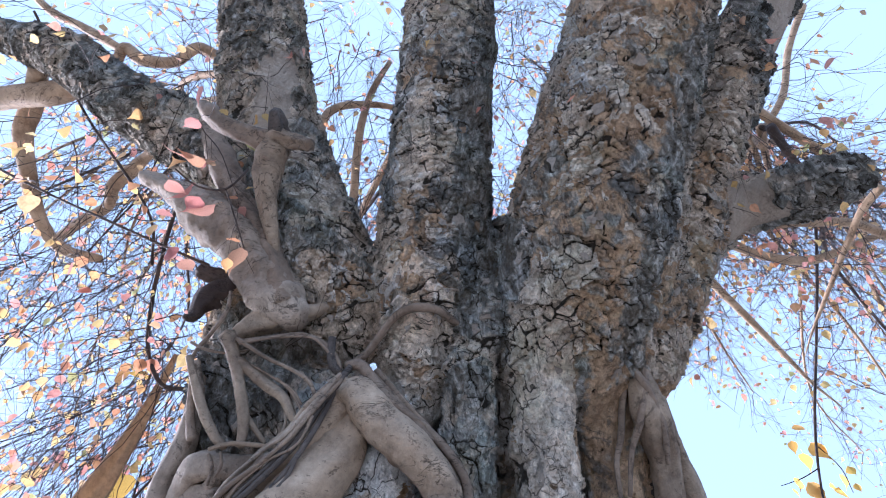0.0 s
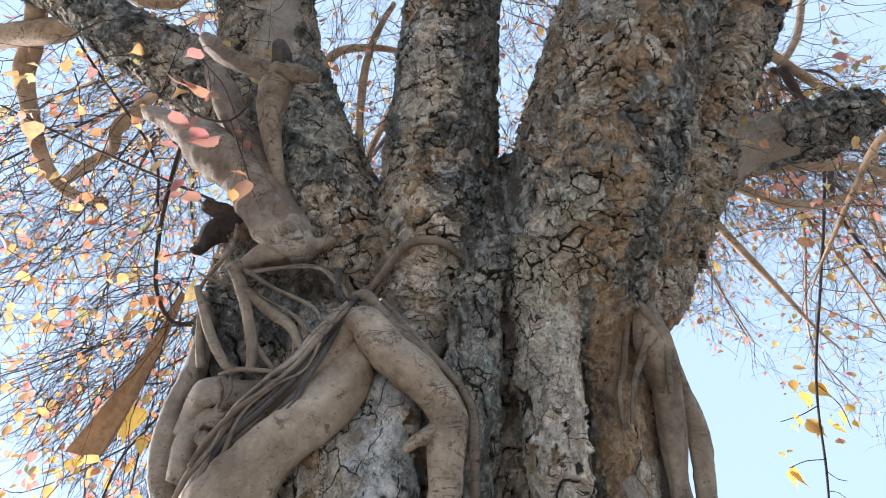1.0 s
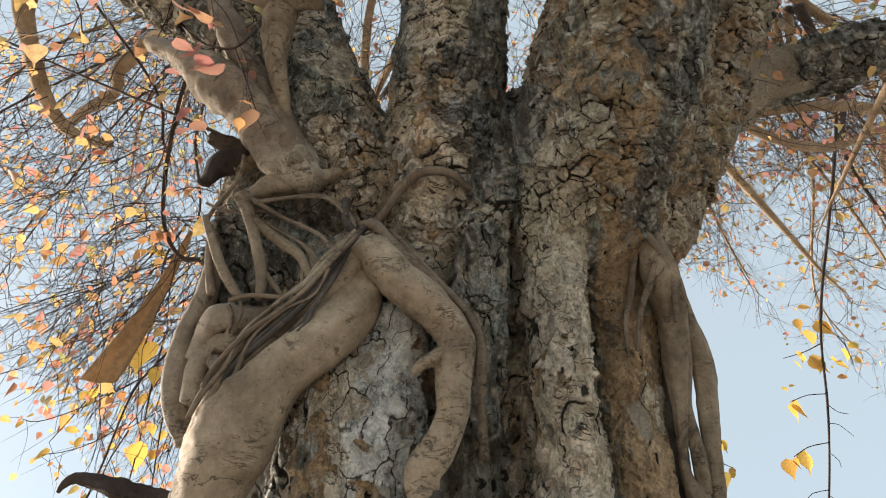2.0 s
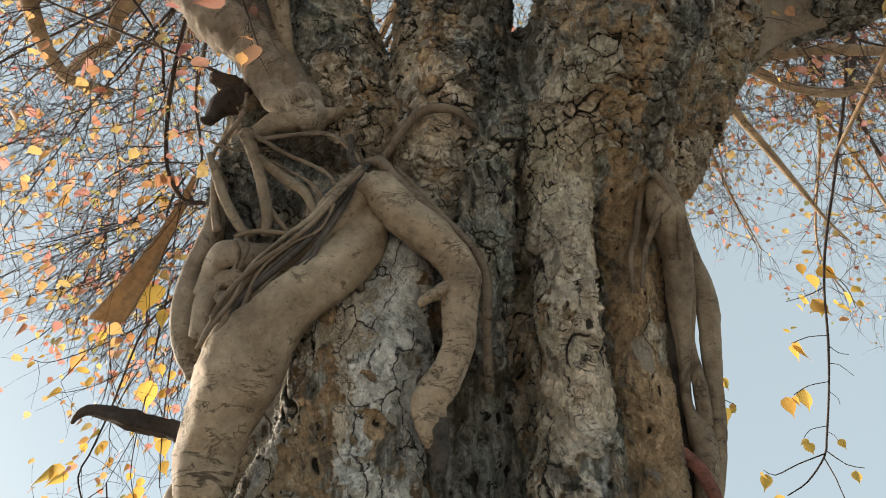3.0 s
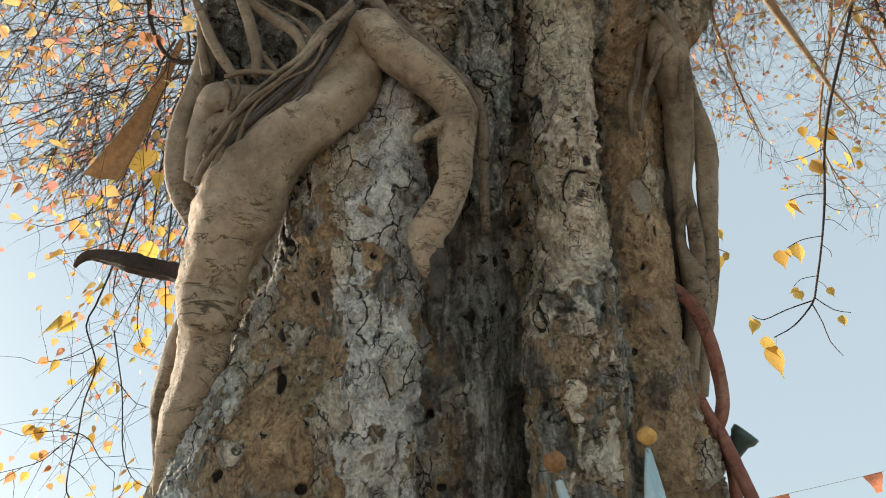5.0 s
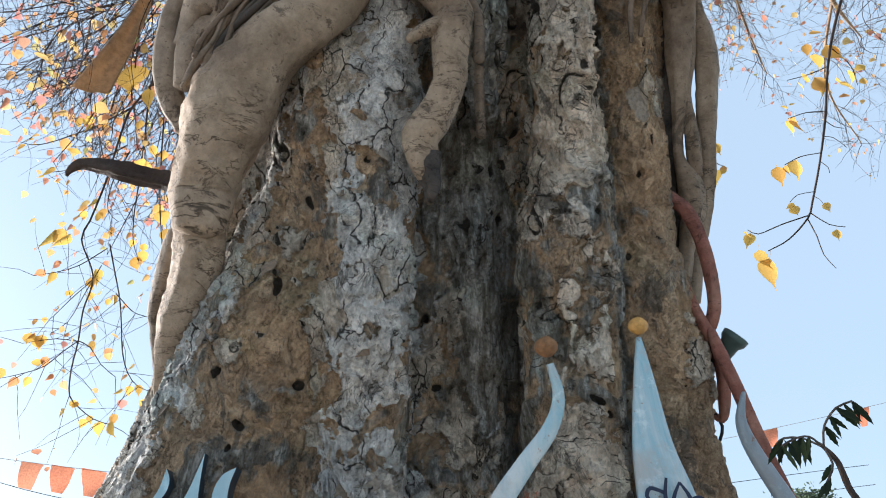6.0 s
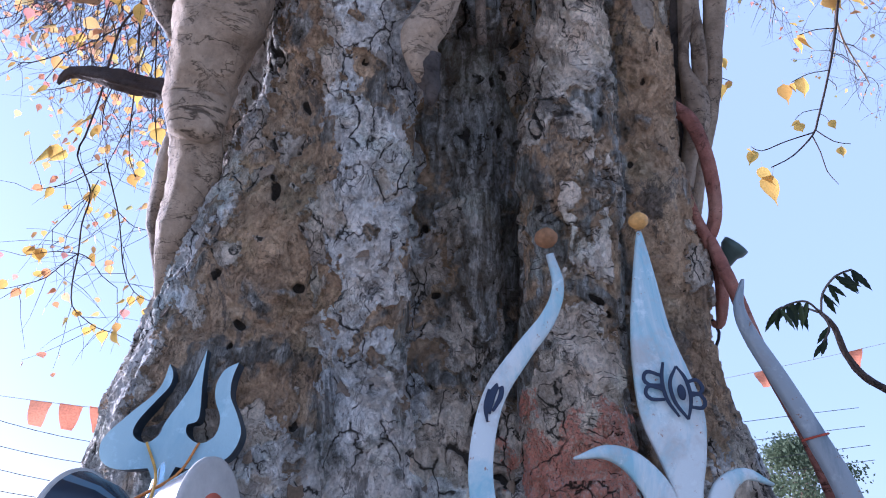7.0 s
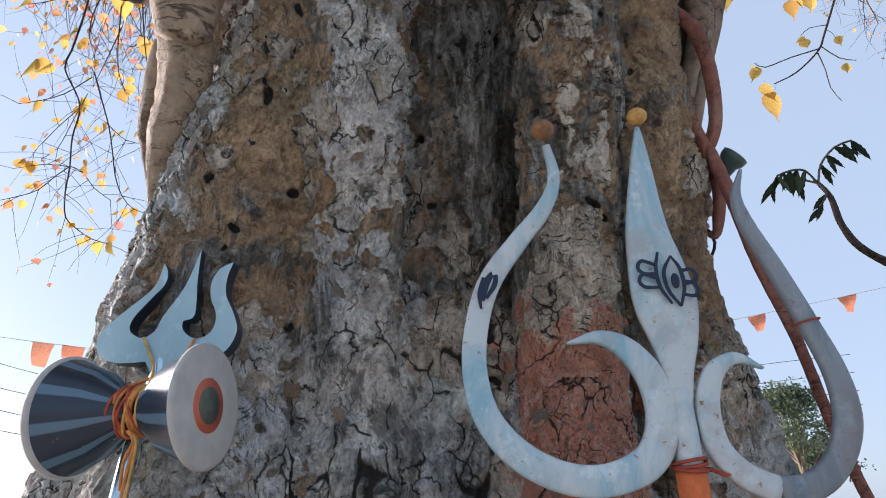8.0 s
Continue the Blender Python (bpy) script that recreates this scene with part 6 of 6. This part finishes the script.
WIRE = plain_material("black_wire", (0.02, 0.02, 0.022), 0.5, 0.2)


def ribbon_bm(points, thick, step=0.012):
    """A flat forged bar that bends in the x-z plane: half width from the points, rounded edges."""
    s = spline(points, step)
    c, h = s[:, :3], s[:, 3]
    tan = np.gradient(c, axis=0)
    bm, rings = bmesh.new(), []
    prof = [(-1, 0.35), (-0.86, 0.5), (0.86, 0.5), (1, 0.35), (1, -0.35), (0.8, -0.5), (0.0, -0.62), (-0.8, -0.5), (-1, -0.35)]
    for i in range(len(c)):
        t = Vector(tan[i]).normalized()
        side = t.cross(Vector((0, 1, 0))).normalized()
        deep = side.cross(t).normalized()
        if deep.y < 0:
            deep = -deep
        w = thick * min(1, 0.35 + h[i] / 0.02)
        rings.append([bm.verts.new(Vector(c[i]) + side * (a * h[i]) + deep * (b * w)) for a, b in prof])
    n = len(prof)
    for a, b in zip(rings, rings[1:]):
        for k in range(n):
            bm.faces.new((a[k], a[(k + 1) % n], b[(k + 1) % n], b[k]))
    bm.faces.new(rings[0])
    bm.faces.new(rings[-1][::-1])
    bmesh.ops.recalc_face_normals(bm, faces=bm.faces)
    return bm


def stroke(points, h=0.0045, y=1.853, parent=None):
    part("painted_line", ribbon_bm([(x, y, z, w * h) for x, z, w in points], 0.003, 0.006), NAVY, parent)


def big_trident():
    t = thing("trident", "large worn pale-blue iron trident with painted eyes, standing before the trunk", "trident")
    left = part("left_prong", ribbon_bm(LEFT_PRONG, 0.022), PAINT, t, "curled prong in pale blue paint, flecked with rust")
    part("right_curl", ribbon_bm(RIGHT_PRONG[:7], 0.022), PAINT, t, "curl in stained off-white paint")
    part("right_prong", ribbon_bm(RIGHT_PRONG[6:], 0.022), SHADED_PAINT, t, "curved rusting prong, its shade put into a darker grey-blue paint")
    blade = part("blade", ribbon_bm(BLADE_AXIS, 0.02), PAINT, t, "pale blue leaf-shaped blade")
    shaft = part("shaft", tube_bm(SHAFT[:3], 20, 0.02, 0.02), PAINT, t)
    sleeve = [(x, y, z, r * 1.12) for x, y, z, r in SHAFT[2:]]
    foot = sleeve[-1]
    sleeve.append((foot[0] + 0.01, foot[1] + 0.01, 0.0, foot[3]))
    part("sleeve", tube_bm(sleeve, 20, 0.03, 0.02), ORANGE, t, "orange-painted lower shaft")
    p = Vector(SHAFT[2][:3])
    for k in range(3):
        ring = [(p.x + 0.032 * math.cos(a), p.y + 0.032 * math.sin(a), p.z + 0.006 * k + 0.006 * math.sin(a * 1 + k), 0.0035) for a in np.linspace(0, 6.283, 17)]
        part("thread", tube_bm(ring, 6, 0.01), RED_THREAD, t)
    part("thread", tube_bm([(p.x + 0.03, p.y - 0.01, p.z, 0.004), (p.x + 0.06, p.y - 0.02, p.z - 0.012, 0.004), (p.x + 0.09, p.y, p.z - 0.004, 0.003), (p.x + 0.11, p.y + 0.01, p.z - 0.03, 0.002)], 6, 0.01), RED_THREAD, t)
    q = RIGHT_PRONG[11]
    for k in range(1):
        ring = [(q[0] + (q[3] + 0.006) * math.cos(a), q[1] + 0.018 * math.sin(a), q[2] + 0.012 * k + 0.25 * (q[3] + 0.006) * math.cos(a), 0.0022) for a in np.linspace(0, 6.283, 17)]
        part("thread", tube_bm(ring, 6, 0.01), RED_THREAD, t)
    # the eye mark: an upright almond with a pupil, two loops on either side
    cx, cz, y = 0.463, 1.592, 1.848

    def at(u, v):
        return cx + u, cz + v - 0.10 * u

    def run(pts, h=0.004):
        stroke([(*at(u, v), w) for u, v, w in pts], h, y, blade)
    run([(-0.022, 0.058, 0.7), (-0.03, 0.02, 1), (-0.026, -0.02, 1), (-0.006, -0.055, 0.6)])
    run([(0.004, 0.052, 0.6), (-0.014, 0.015, 1), (-0.010, -0.025, 1), (0.012, -0.058, 0.7)])
    run([(0.004, 0.052, 0.6), (0.02, 0.025, 1), (0.024, -0.015, 1), (0.012, -0.058, 0.6)])
    for v0 in (0.028, -0.002):
        run([(-0.03, v0, 0.9), (-0.058, v0 + 0.006, 1), (-0.068, v0 - 0.010, 1), (-0.058, v0 - 0.022, 1), (-0.03, v0 - 0.02, 0.8)])
        run([(0.022, v0 - 0.008, 0.9), (0.042, v0 - 0.002, 1), (0.052, v0 - 0.016, 1), (0.044, v0 - 0.03, 1), (0.022, v0 - 0.03, 0.8)])
    bm = bmesh.new()
    bmesh.ops.create_uvsphere(bm, u_segments=14, v_segments=8, radius=1)
    bmesh.ops.transform(bm, matrix=Matrix.Translation((cx + 0.007, y, cz - 0.004)) @ Matrix.Diagonal((0.009, 0.004, 0.017, 1)), verts=bm.verts)
    part("painted_pupil", bm, NAVY, blade)
    # the bend of the left prong carries an eye of its own
    q = Vector(LEFT_PRONG[12][:3])
    y = q.y - 0.014
    stroke([(q.x + 0.010, q.z + 0.020, 0.8), (q.x - 0.006, q.z - 0.002, 1.2), (q.x - 0.016, q.z - 0.045, 0.6)], 0.006, y, left)
    stroke([(q.x + 0.012, q.z + 0.020, 0.8), (q.x + 0.010, q.z - 0.008, 1.1), (q.x - 0.008, q.z - 0.040, 0.6)], 0.005, y, left)
    stroke([(q.x - 0.014, q.z + 0.006, 0.6), (q.x - 0.022, q.z - 0.03, 1.0), (q.x - 0.020, q.z - 0.062, 0.4)], 0.005, y, left)
    return t


def lemon(p, r, mat, label):
    bm = bmesh.new()
    bmesh.ops.create_icosphere(bm, subdivisions=4, radius=r)
    for v in bm.verts:
        u = v.co.normalized()
        v.co *= 1 + 0.10 * max(0, abs(u.x) - 0.75) * 4 * abs(u.x) + 0.06 * noise.noise(u * 2.2 + Vector(p)) - 0.06 * max(0, 0.9 - abs(u.z - 1)) * 0.3
    ob = part("lemon", bm, mat)
    ob.location = p
    return tagged(ob, label, "lemon", "lemons on the trident's points")


def rounded(outline, corners):
    """The outline with curves through its points, but for the sharp corners."""
    out = []
    ends = list(corners) + [len(outline)]
    loop = list(outline) + [outline[0]]
    for a, b in zip(ends, ends[1:]):
        run = loop[a:b + 1]
        if len(run) < 3:
            out.append(run[0])
            continue
        s = spline([(x, 0.0, z) for x, z in run], 0.006)
        out += [(p[0], p[2]) for p in s[:-1]]
    return out


def small_trident():
    t = thing("small_trident", "sky-blue sheet-metal trident on a steel pole, leaning by the trunk", "trident")
    head = part("head", plate_bm(rounded(SMALL_TRIDENT, (0, 7, 8, 9, 10, 17, 28)), 0.045), SHEET, t, "flat sky-blue trident head, shade painted dark on its sides", smooth=False)
    head.data.materials.append(SIDE_SHADE)
    # sides and back get a near-black colour in place of their shade
    for poly in head.data.polygons:
        if abs(poly.normal.y) < 0.3 or poly.normal.y > 0.5:
            poly.material_index = 1
    head.location.y = 2.085
    top = Vector((SMALL_TRIDENT[8][0] * 0.5 + SMALL_TRIDENT[9][0] * 0.5, 2.10, SMALL_TRIDENT[8][1] + 0.05))
    pole = [(*top, 0.014), (PEG.x, 2.07, PEG.z, 0.017), (PEG_END.x - 0.012, 2.045, PEG_END.z, 0.019), (PEG_END.x + 0.0, 1.99, 0.5, 0.02), (PEG_END.x + 0.02, 1.95, 0.0, 0.02)]
    part("pole", tube_bm(pole, 20, 0.03), STEEL, t, "shiny blue steel pole")
    return t


def drum():
    t = thing("hourglass_drum", "dark lacquered hourglass drum with hide heads, tied to a trident", "drum")
    axis = DRUM_R - DRUM_L
    half = axis.length / 2
    m = Nodes("drum_lacquer")
    sep = m.n.new("ShaderNodeSeparateXYZ")
    m.l.new(m.co, sep.inputs[0])
    ang = m.math("ARCTAN2", sep.outputs[0], sep.outputs[1])
    # pale streaks by angle: reflections painted into the dark lacquer
    strip = m.math("SINE", m.math("MULTIPLY", ang, 9.0))
    body = m.mix(m.ramp(strip, (0.55, 0.0), (0.75, 1.0)), (0.012, 0.024, 0.042), (0.10, 0.17, 0.23))
    body = m.mix(m.ramp(m.noise(30, 5, 0.7), (0.66, 0.0), (0.72, 0.6)), body, (0.3, 0.3, 0.28))
    lacquer = m.done(body, 0.27, m.bump(m.noise(40, 4, 0.6), 0.1, 0.002), spec=0.6)
    turn = Matrix.Translation((DRUM_L + DRUM_R) / 2) @ axis.to_track_quat("Z", "Y").to_matrix().to_4x4()
    R, w = 0.124, 0.04
    for name, sgn in (("left_cone", -1), ("right_cone", 1)):
        bm = lathe_bm([(w, 0.0), (w + 0.002, 0.02), (w + 0.05, half * 0.5), (R - 0.006, half - 0.014), (R, half - 0.006), (R, half)], 56)
        cone = part(name, bm, lacquer, t)
        cone.matrix_basis = turn @ (Matrix.Identity(4) if sgn > 0 else Matrix.Rotation(math.pi, 4, "X"))
        rim = lathe_bm([(R - 0.003, half - 0.010), (R + 0.004, half - 0.006), (R + 0.004, half + 0.002), (R - 0.004, half + 0.004)], 56)
        part("drum_head", rim, HIDE, cone, "taut off-white hide")
        if sgn > 0:
            for r, z, mat, label in ((0.056, 0.0055, HIDE_RING, "painted orange ring"), (0.038, 0.007, HIDE_EYE, "dark green centre")):
                disc = lathe_bm([(r, half), (r, half + z)], 40)
                part("painted_disc", disc, mat, cone, label)
    # windings of cord about the waist, and their loose ends
    mid = turn
    rr = random.Random(3)
    for k in range(17):
        tilt, shift, rad = rr.uniform(-0.6, 0.6), rr.uniform(-0.034, 0.034), 0.047 + rr.uniform(0, 0.006)
        ring = []
        for a in np.linspace(0, 6.283, 21):
            q = mid @ Vector((rad * math.cos(a), rad * math.sin(a), shift + tilt * rad * math.cos(a + k)))
            ring.append((*q, 0.0036))
        part("cord", tube_bm(ring, 6, 0.008), (CORD, CORD_Y, RED_THREAD)[k % 3], t)
    c = turn.translation + Vector((0.012, -0.05, -0.045))
    for k, (dx, dz, mat) in enumerate(((0.02, -0.15, CORD_Y), (0.012, -0.19, CORD), (0.004, -0.11, CORD))):
        pts = [(c.x, c.y, c.z, 0.0036), (c.x + 0.018 + dx * 0.3, c.y - 0.006, c.z - 0.02, 0.0036), (c.x + dx * 1.1, c.y, c.z + dz * 0.5, 0.0033), (c.x + dx * 0.8, c.y + 0.008, c.z + dz, 0.003)]
        part("cord", tube_bm(pts, 6, 0.01), mat, t)
    for (px, pz), mat in (((SMALL_TRIDENT[32][0] + 0.005, SMALL_TRIDENT[32][1]), CORD_Y), ((SMALL_TRIDENT[23][0], SMALL_TRIDENT[23][1]), CORD)):
        b = turn.translation + Vector((0.0, -0.045, 0.04))
        other = 0.02 if px < b.x else -0.03
        part("cord", tube_bm([(px, 2.08, pz, 0.003), ((px + b.x) / 2 + other * 0.3, 2.06, (pz + b.z) / 2, 0.0034), (b.x + other, b.y + 0.02, b.z, 0.0034), (b.x + other, b.y, b.z - 0.03, 0.003)], 6, 0.01), mat, t)
    return t


big_trident()
lemon(LEMONS[0][:3], LEMONS[0][3], LEMON_DARK, "withered brown lemon stuck on an iron prong")
lemon(LEMONS[1][:3], LEMONS[1][3], LEMON, "dried orange-yellow lemon stuck on a blade's point")
small_trident()
drum()


def spotlight():
    t = thing("spotlight", "small dark green outdoor spotlight strapped to the trunk's roots", "spotlight")
    head = lathe_bm([(0.010, -0.045), (0.028, -0.04), (0.030, 0.02), (0.040, 0.035), (0.042, 0.055), (0.036, 0.058), (0.034, 0.045)], 28)
    m = Matrix.Translation(SPOT_AT + Vector((0.015, 0.0, 0.0))) @ Euler((0.5, 0.75, 0.0)).to_matrix().to_4x4()
    bmesh.ops.transform(head, matrix=m, verts=head.verts)
    part("lamp_head", head, GREEN_METAL, t)
    body = lathe_bm([(0.008, -0.03), (0.03, -0.026), (0.034, 0.0), (0.03, 0.026), (0.01, 0.03)], 24)
    bmesh.ops.transform(body, matrix=Matrix.Translation(SPOT_AT + Vector((-0.055, 0.03, -0.055))) @ Euler((1.2, 0.3, 0)).to_matrix().to_4x4(), verts=body.verts)
    part("lamp_box", body, PALE_METAL, t, "pale grey metal box")
    a = SPOT_AT
    part("bracket", tube_bm([(a.x - 0.055, a.y + 0.03, a.z - 0.055, 0.008), (a.x - 0.03, a.y, a.z - 0.03, 0.008), (a.x + 0.01, a.y, a.z - 0.015, 0.008)], 8, 0.01), GREEN_METAL, t)
    part("cable", tube_bm([(a.x - 0.06, a.y + 0.03, a.z - 0.08, 0.005), (a.x - 0.065, a.y + 0.04, a.z - 0.16, 0.005), (a.x - 0.03, a.y + 0.05, a.z - 0.23, 0.005), (a.x - 0.05, a.y + 0.1, a.z - 0.3, 0.005)], 8, 0.02), WIRE, t)


spotlight()


# ---- a neem sprig, close at hand ----
def neem_leaf_mesh(mat):
    v, f = [], []
    n = 9
    for k in range(n + 1):
        t = k / n
        w = 0.13 * math.sin(math.pi * min(1, t * 1.02 + 0.04)) ** 0.8 * (1.0 if k % 2 else 0.78) + 0.002
        y = 0.22 * t * t
        v += [(-w, y + 0.3 * w, -t), (0, y, -t), (w, y + 0.3 * w, -t)]
    for k in range(n):
        a = 3 * k
        f += [(a, a + 1, a + 4, a + 3), (a + 1, a + 2, a + 5, a + 4)]
    ob = part_np("leaflet", v, f, mat)
    me = ob.data
    bpy.data.objects.remove(ob)
    return me


def neem_sprig():
    t = thing("neem_sprig", "dark green neem sprig with toothed leaflets on a rough stem", "sapling")
    stem = list(NEEM_STEM)
    first = stem[0]
    root_end = [(first[0] + 0.75, first[1] + 0.35, 0.0, 0.016), (first[0] + 0.65, first[1] + 0.25, 0.7, 0.014), (first[0] + 0.28, first[1] + 0.08, first[2] - 0.22, 0.013)]
    part("stem", tube_bm(root_end + stem, 10, 0.006, 0.5), TWIG, t)
    green = leaf_material("neem_leaf", (0.0, (0.018, 0.03, 0.014)), (1.0, (0.04, 0.06, 0.025)))
    me = neem_leaf_mesh(green)
    e = Vector(NEEM_STEM[-2][:3])
    r2 = random.Random(8)
    rachis = [
        [(0, 0, 0), (0.012, 0.0, 0.035), (0.035, -0.01, 0.062), (0.062, -0.015, 0.072)],
        [(0, 0, 0), (-0.03, -0.02, 0.012), (-0.06, -0.03, 0.006), (-0.085, -0.035, -0.006)],
        [(0, 0, 0), (-0.006, -0.02, -0.03), (-0.022, -0.03, -0.05), (-0.03, -0.03, -0.06)],
        [(0, 0, 0), (-0.02, 0.02, 0.02), (-0.045, 0.03, 0.022), (-0.06, 0.03, 0.012)],
    ]
    for k, line in enumerate(rachis):
        pts = [(e.x + a, e.y + b, e.z + c, 0.0018) for a, b, c in line]
        part("leaf_stalk", tube_bm(pts, 6, 0.01), DARK_WOOD, t)
        s = spline(pts, 0.013)
        for i, q in enumerate(s[2::2] if k == 2 else s[2:]):
            for side in ((-1, 1) if k != 2 else (1,)):
                ob = new("leaflet", me)
                ob.parent = t
                turn = r2.uniform(-12, 12) + (-25 - 10 * side if k == 0 else 35 * side if k == 2 else 40 * (0.4 + 0.3 * side))
                ob.matrix_basis = pose(q[0], q[1], q[2], r2.uniform(-50, 30), turn, r2.uniform(-40, 40)) @ Matrix.Scale(r2.uniform(0.030, 0.046), 4)


neem_sprig()


# ---- bunting, cables and trees beyond ----
# flag orange lightened towards salmon to paint in the distance haze
FLAG = leaf_material("orange_flag", (0.0, (0.62, 0.24, 0.14)), (1.0, (0.70, 0.32, 0.19)))


def bunting(a, b, sag, places, size, label):
    t = thing("bunting", label, "bunting", "strings of bunting")
    a, b = Vector(a), Vector(b)

    def on(u):
        return a.lerp(b, u) - Vector((0, 0, sag * 4 * u * (1 - u)))
    part("string", tube_bm([(*on(u), 0.004) for u in np.linspace(0, 1, 14)], 5, 0.5), HIDE, t)
    for end in (a, b):
        part("pole", tube_bm([(end.x, end.y, 0, 0.03), (end.x, end.y, end.z * 0.5, 0.027), (end.x, end.y, end.z + 0.1, 0.024)], 8, 0.4, 0.05), LIMB, t)
    for k, u in enumerate(places):
        p, d = on(u), (b - a).normalized()
        bm = bmesh.new()
        rows = []
        for i in range(5):
            w = 1 - 0.55 * i / 4
            rows.append([bm.verts.new(p + d * (size * 0.5 * w * j) + Vector((0.0, 0.03 * math.sin(i + k + j), -size * 0.95 * i / 4))) for j in (-1, -0.3, 0.3, 1)])
        for r0, r1 in zip(rows, rows[1:]):
            for j in range(3):
                bm.faces.new((r0[j], r0[j + 1], r1[j + 1], r1[j]))
        part("flag", bm, FLAG, t)


bunting((2.2, 9.6, 3.35), (11.0, 8.8, 5.25), 0.12, (0.05, 0.165, 0.27, 0.42, 0.56, 0.7, 0.85), 0.26, "orange pennants strung on a thin line, haze painted into their colour")
bunting((-12.5, 8.0, 4.4), (-3.6, 8.7, 2.95), 0.2, (0.2, 0.4, 0.6, 0.80, 0.845, 0.89, 0.96), 0.33, "orange cloth pennants strung on a sagging line")


def cable(points, r):
    ob = part("overhead_cable", tube_bm([(*p, r) for p in points], 6, 0.6), WIRE)
    return tagged(ob, "thin black overhead cable sagging across the sky", "cable", "overhead cables", "structure")


for z0, z1 in ((5.1, 3.3), (4.5, 2.9), (4.1, 2.5), (3.5, 2.2)):
    cable([(-24, 11.5, z0 + 1.6), (-14, 12.2, z0), (-7, 12.8, z1), (0, 13.4, z1 - 0.1), (9, 14.2, z1 + 1.0)], 0.006)


def far_tree(at, height, spread, seed):
    t = thing("neem_tree", "distant green tree with a loose feathery crown", "tree", "trees beyond", at=at)
    r3 = np.random.default_rng(seed)
    part("trunk", tube_bm([(0, 0, -0.05, 0.22), (0.1, 0, height * 0.25, 0.17), (-0.05, 0.1, height * 0.5, 0.11), (0.1, 0, height * 0.85, 0.04)], 10, 0.2, 0.15), BROWN, t)
    quads, faces = [], []
    for k in range(26):
        a, el = r3.uniform(0, 6.28), r3.uniform(-0.2, 1.4)
        rad = spread * r3.uniform(0.45, 1.0)
        c = np.array((rad * math.cos(a) * math.cos(el), rad * math.sin(a) * math.cos(el), height * 0.62 + height * 0.32 * math.sin(el)))
        base = np.array((0.0, 0.0, height * r3.uniform(0.3, 0.55)))
        part("limb", tube_bm([(*base, 0.06), (*(base * 0.5 + c * 0.5 + (0, 0, 0.15)), 0.035), (*c, 0.012)], 6, 0.2), BROWN, t)
        for _ in range(260):
            p = c + r3.normal(0, 1, 3) * spread * np.array((0.20, 0.20, 0.13))
            m = np.array(Euler(r3.uniform(-1.2, 1.2, 3)).to_matrix()) * r3.uniform(0.10, 0.22)
            q = np.array([(-0.5, 0, 0), (0, 0.1, 0.3), (0.5, 0, 0), (0, 0.1, -0.35)]) @ m.T + p
            faces.append(np.arange(4) + 4 * len(quads))
            quads.append(q)
    tagged(part_np("crown", np.vstack(quads), faces, HAZED_LEAF, t, smooth=False), kind="stuff")


# green made paler, the distance haze put into the leaf colour
HAZED_LEAF = leaf_material("hazed_leaf", (0.0, (0.10, 0.14, 0.08)), (1.0, (0.20, 0.25, 0.15)))
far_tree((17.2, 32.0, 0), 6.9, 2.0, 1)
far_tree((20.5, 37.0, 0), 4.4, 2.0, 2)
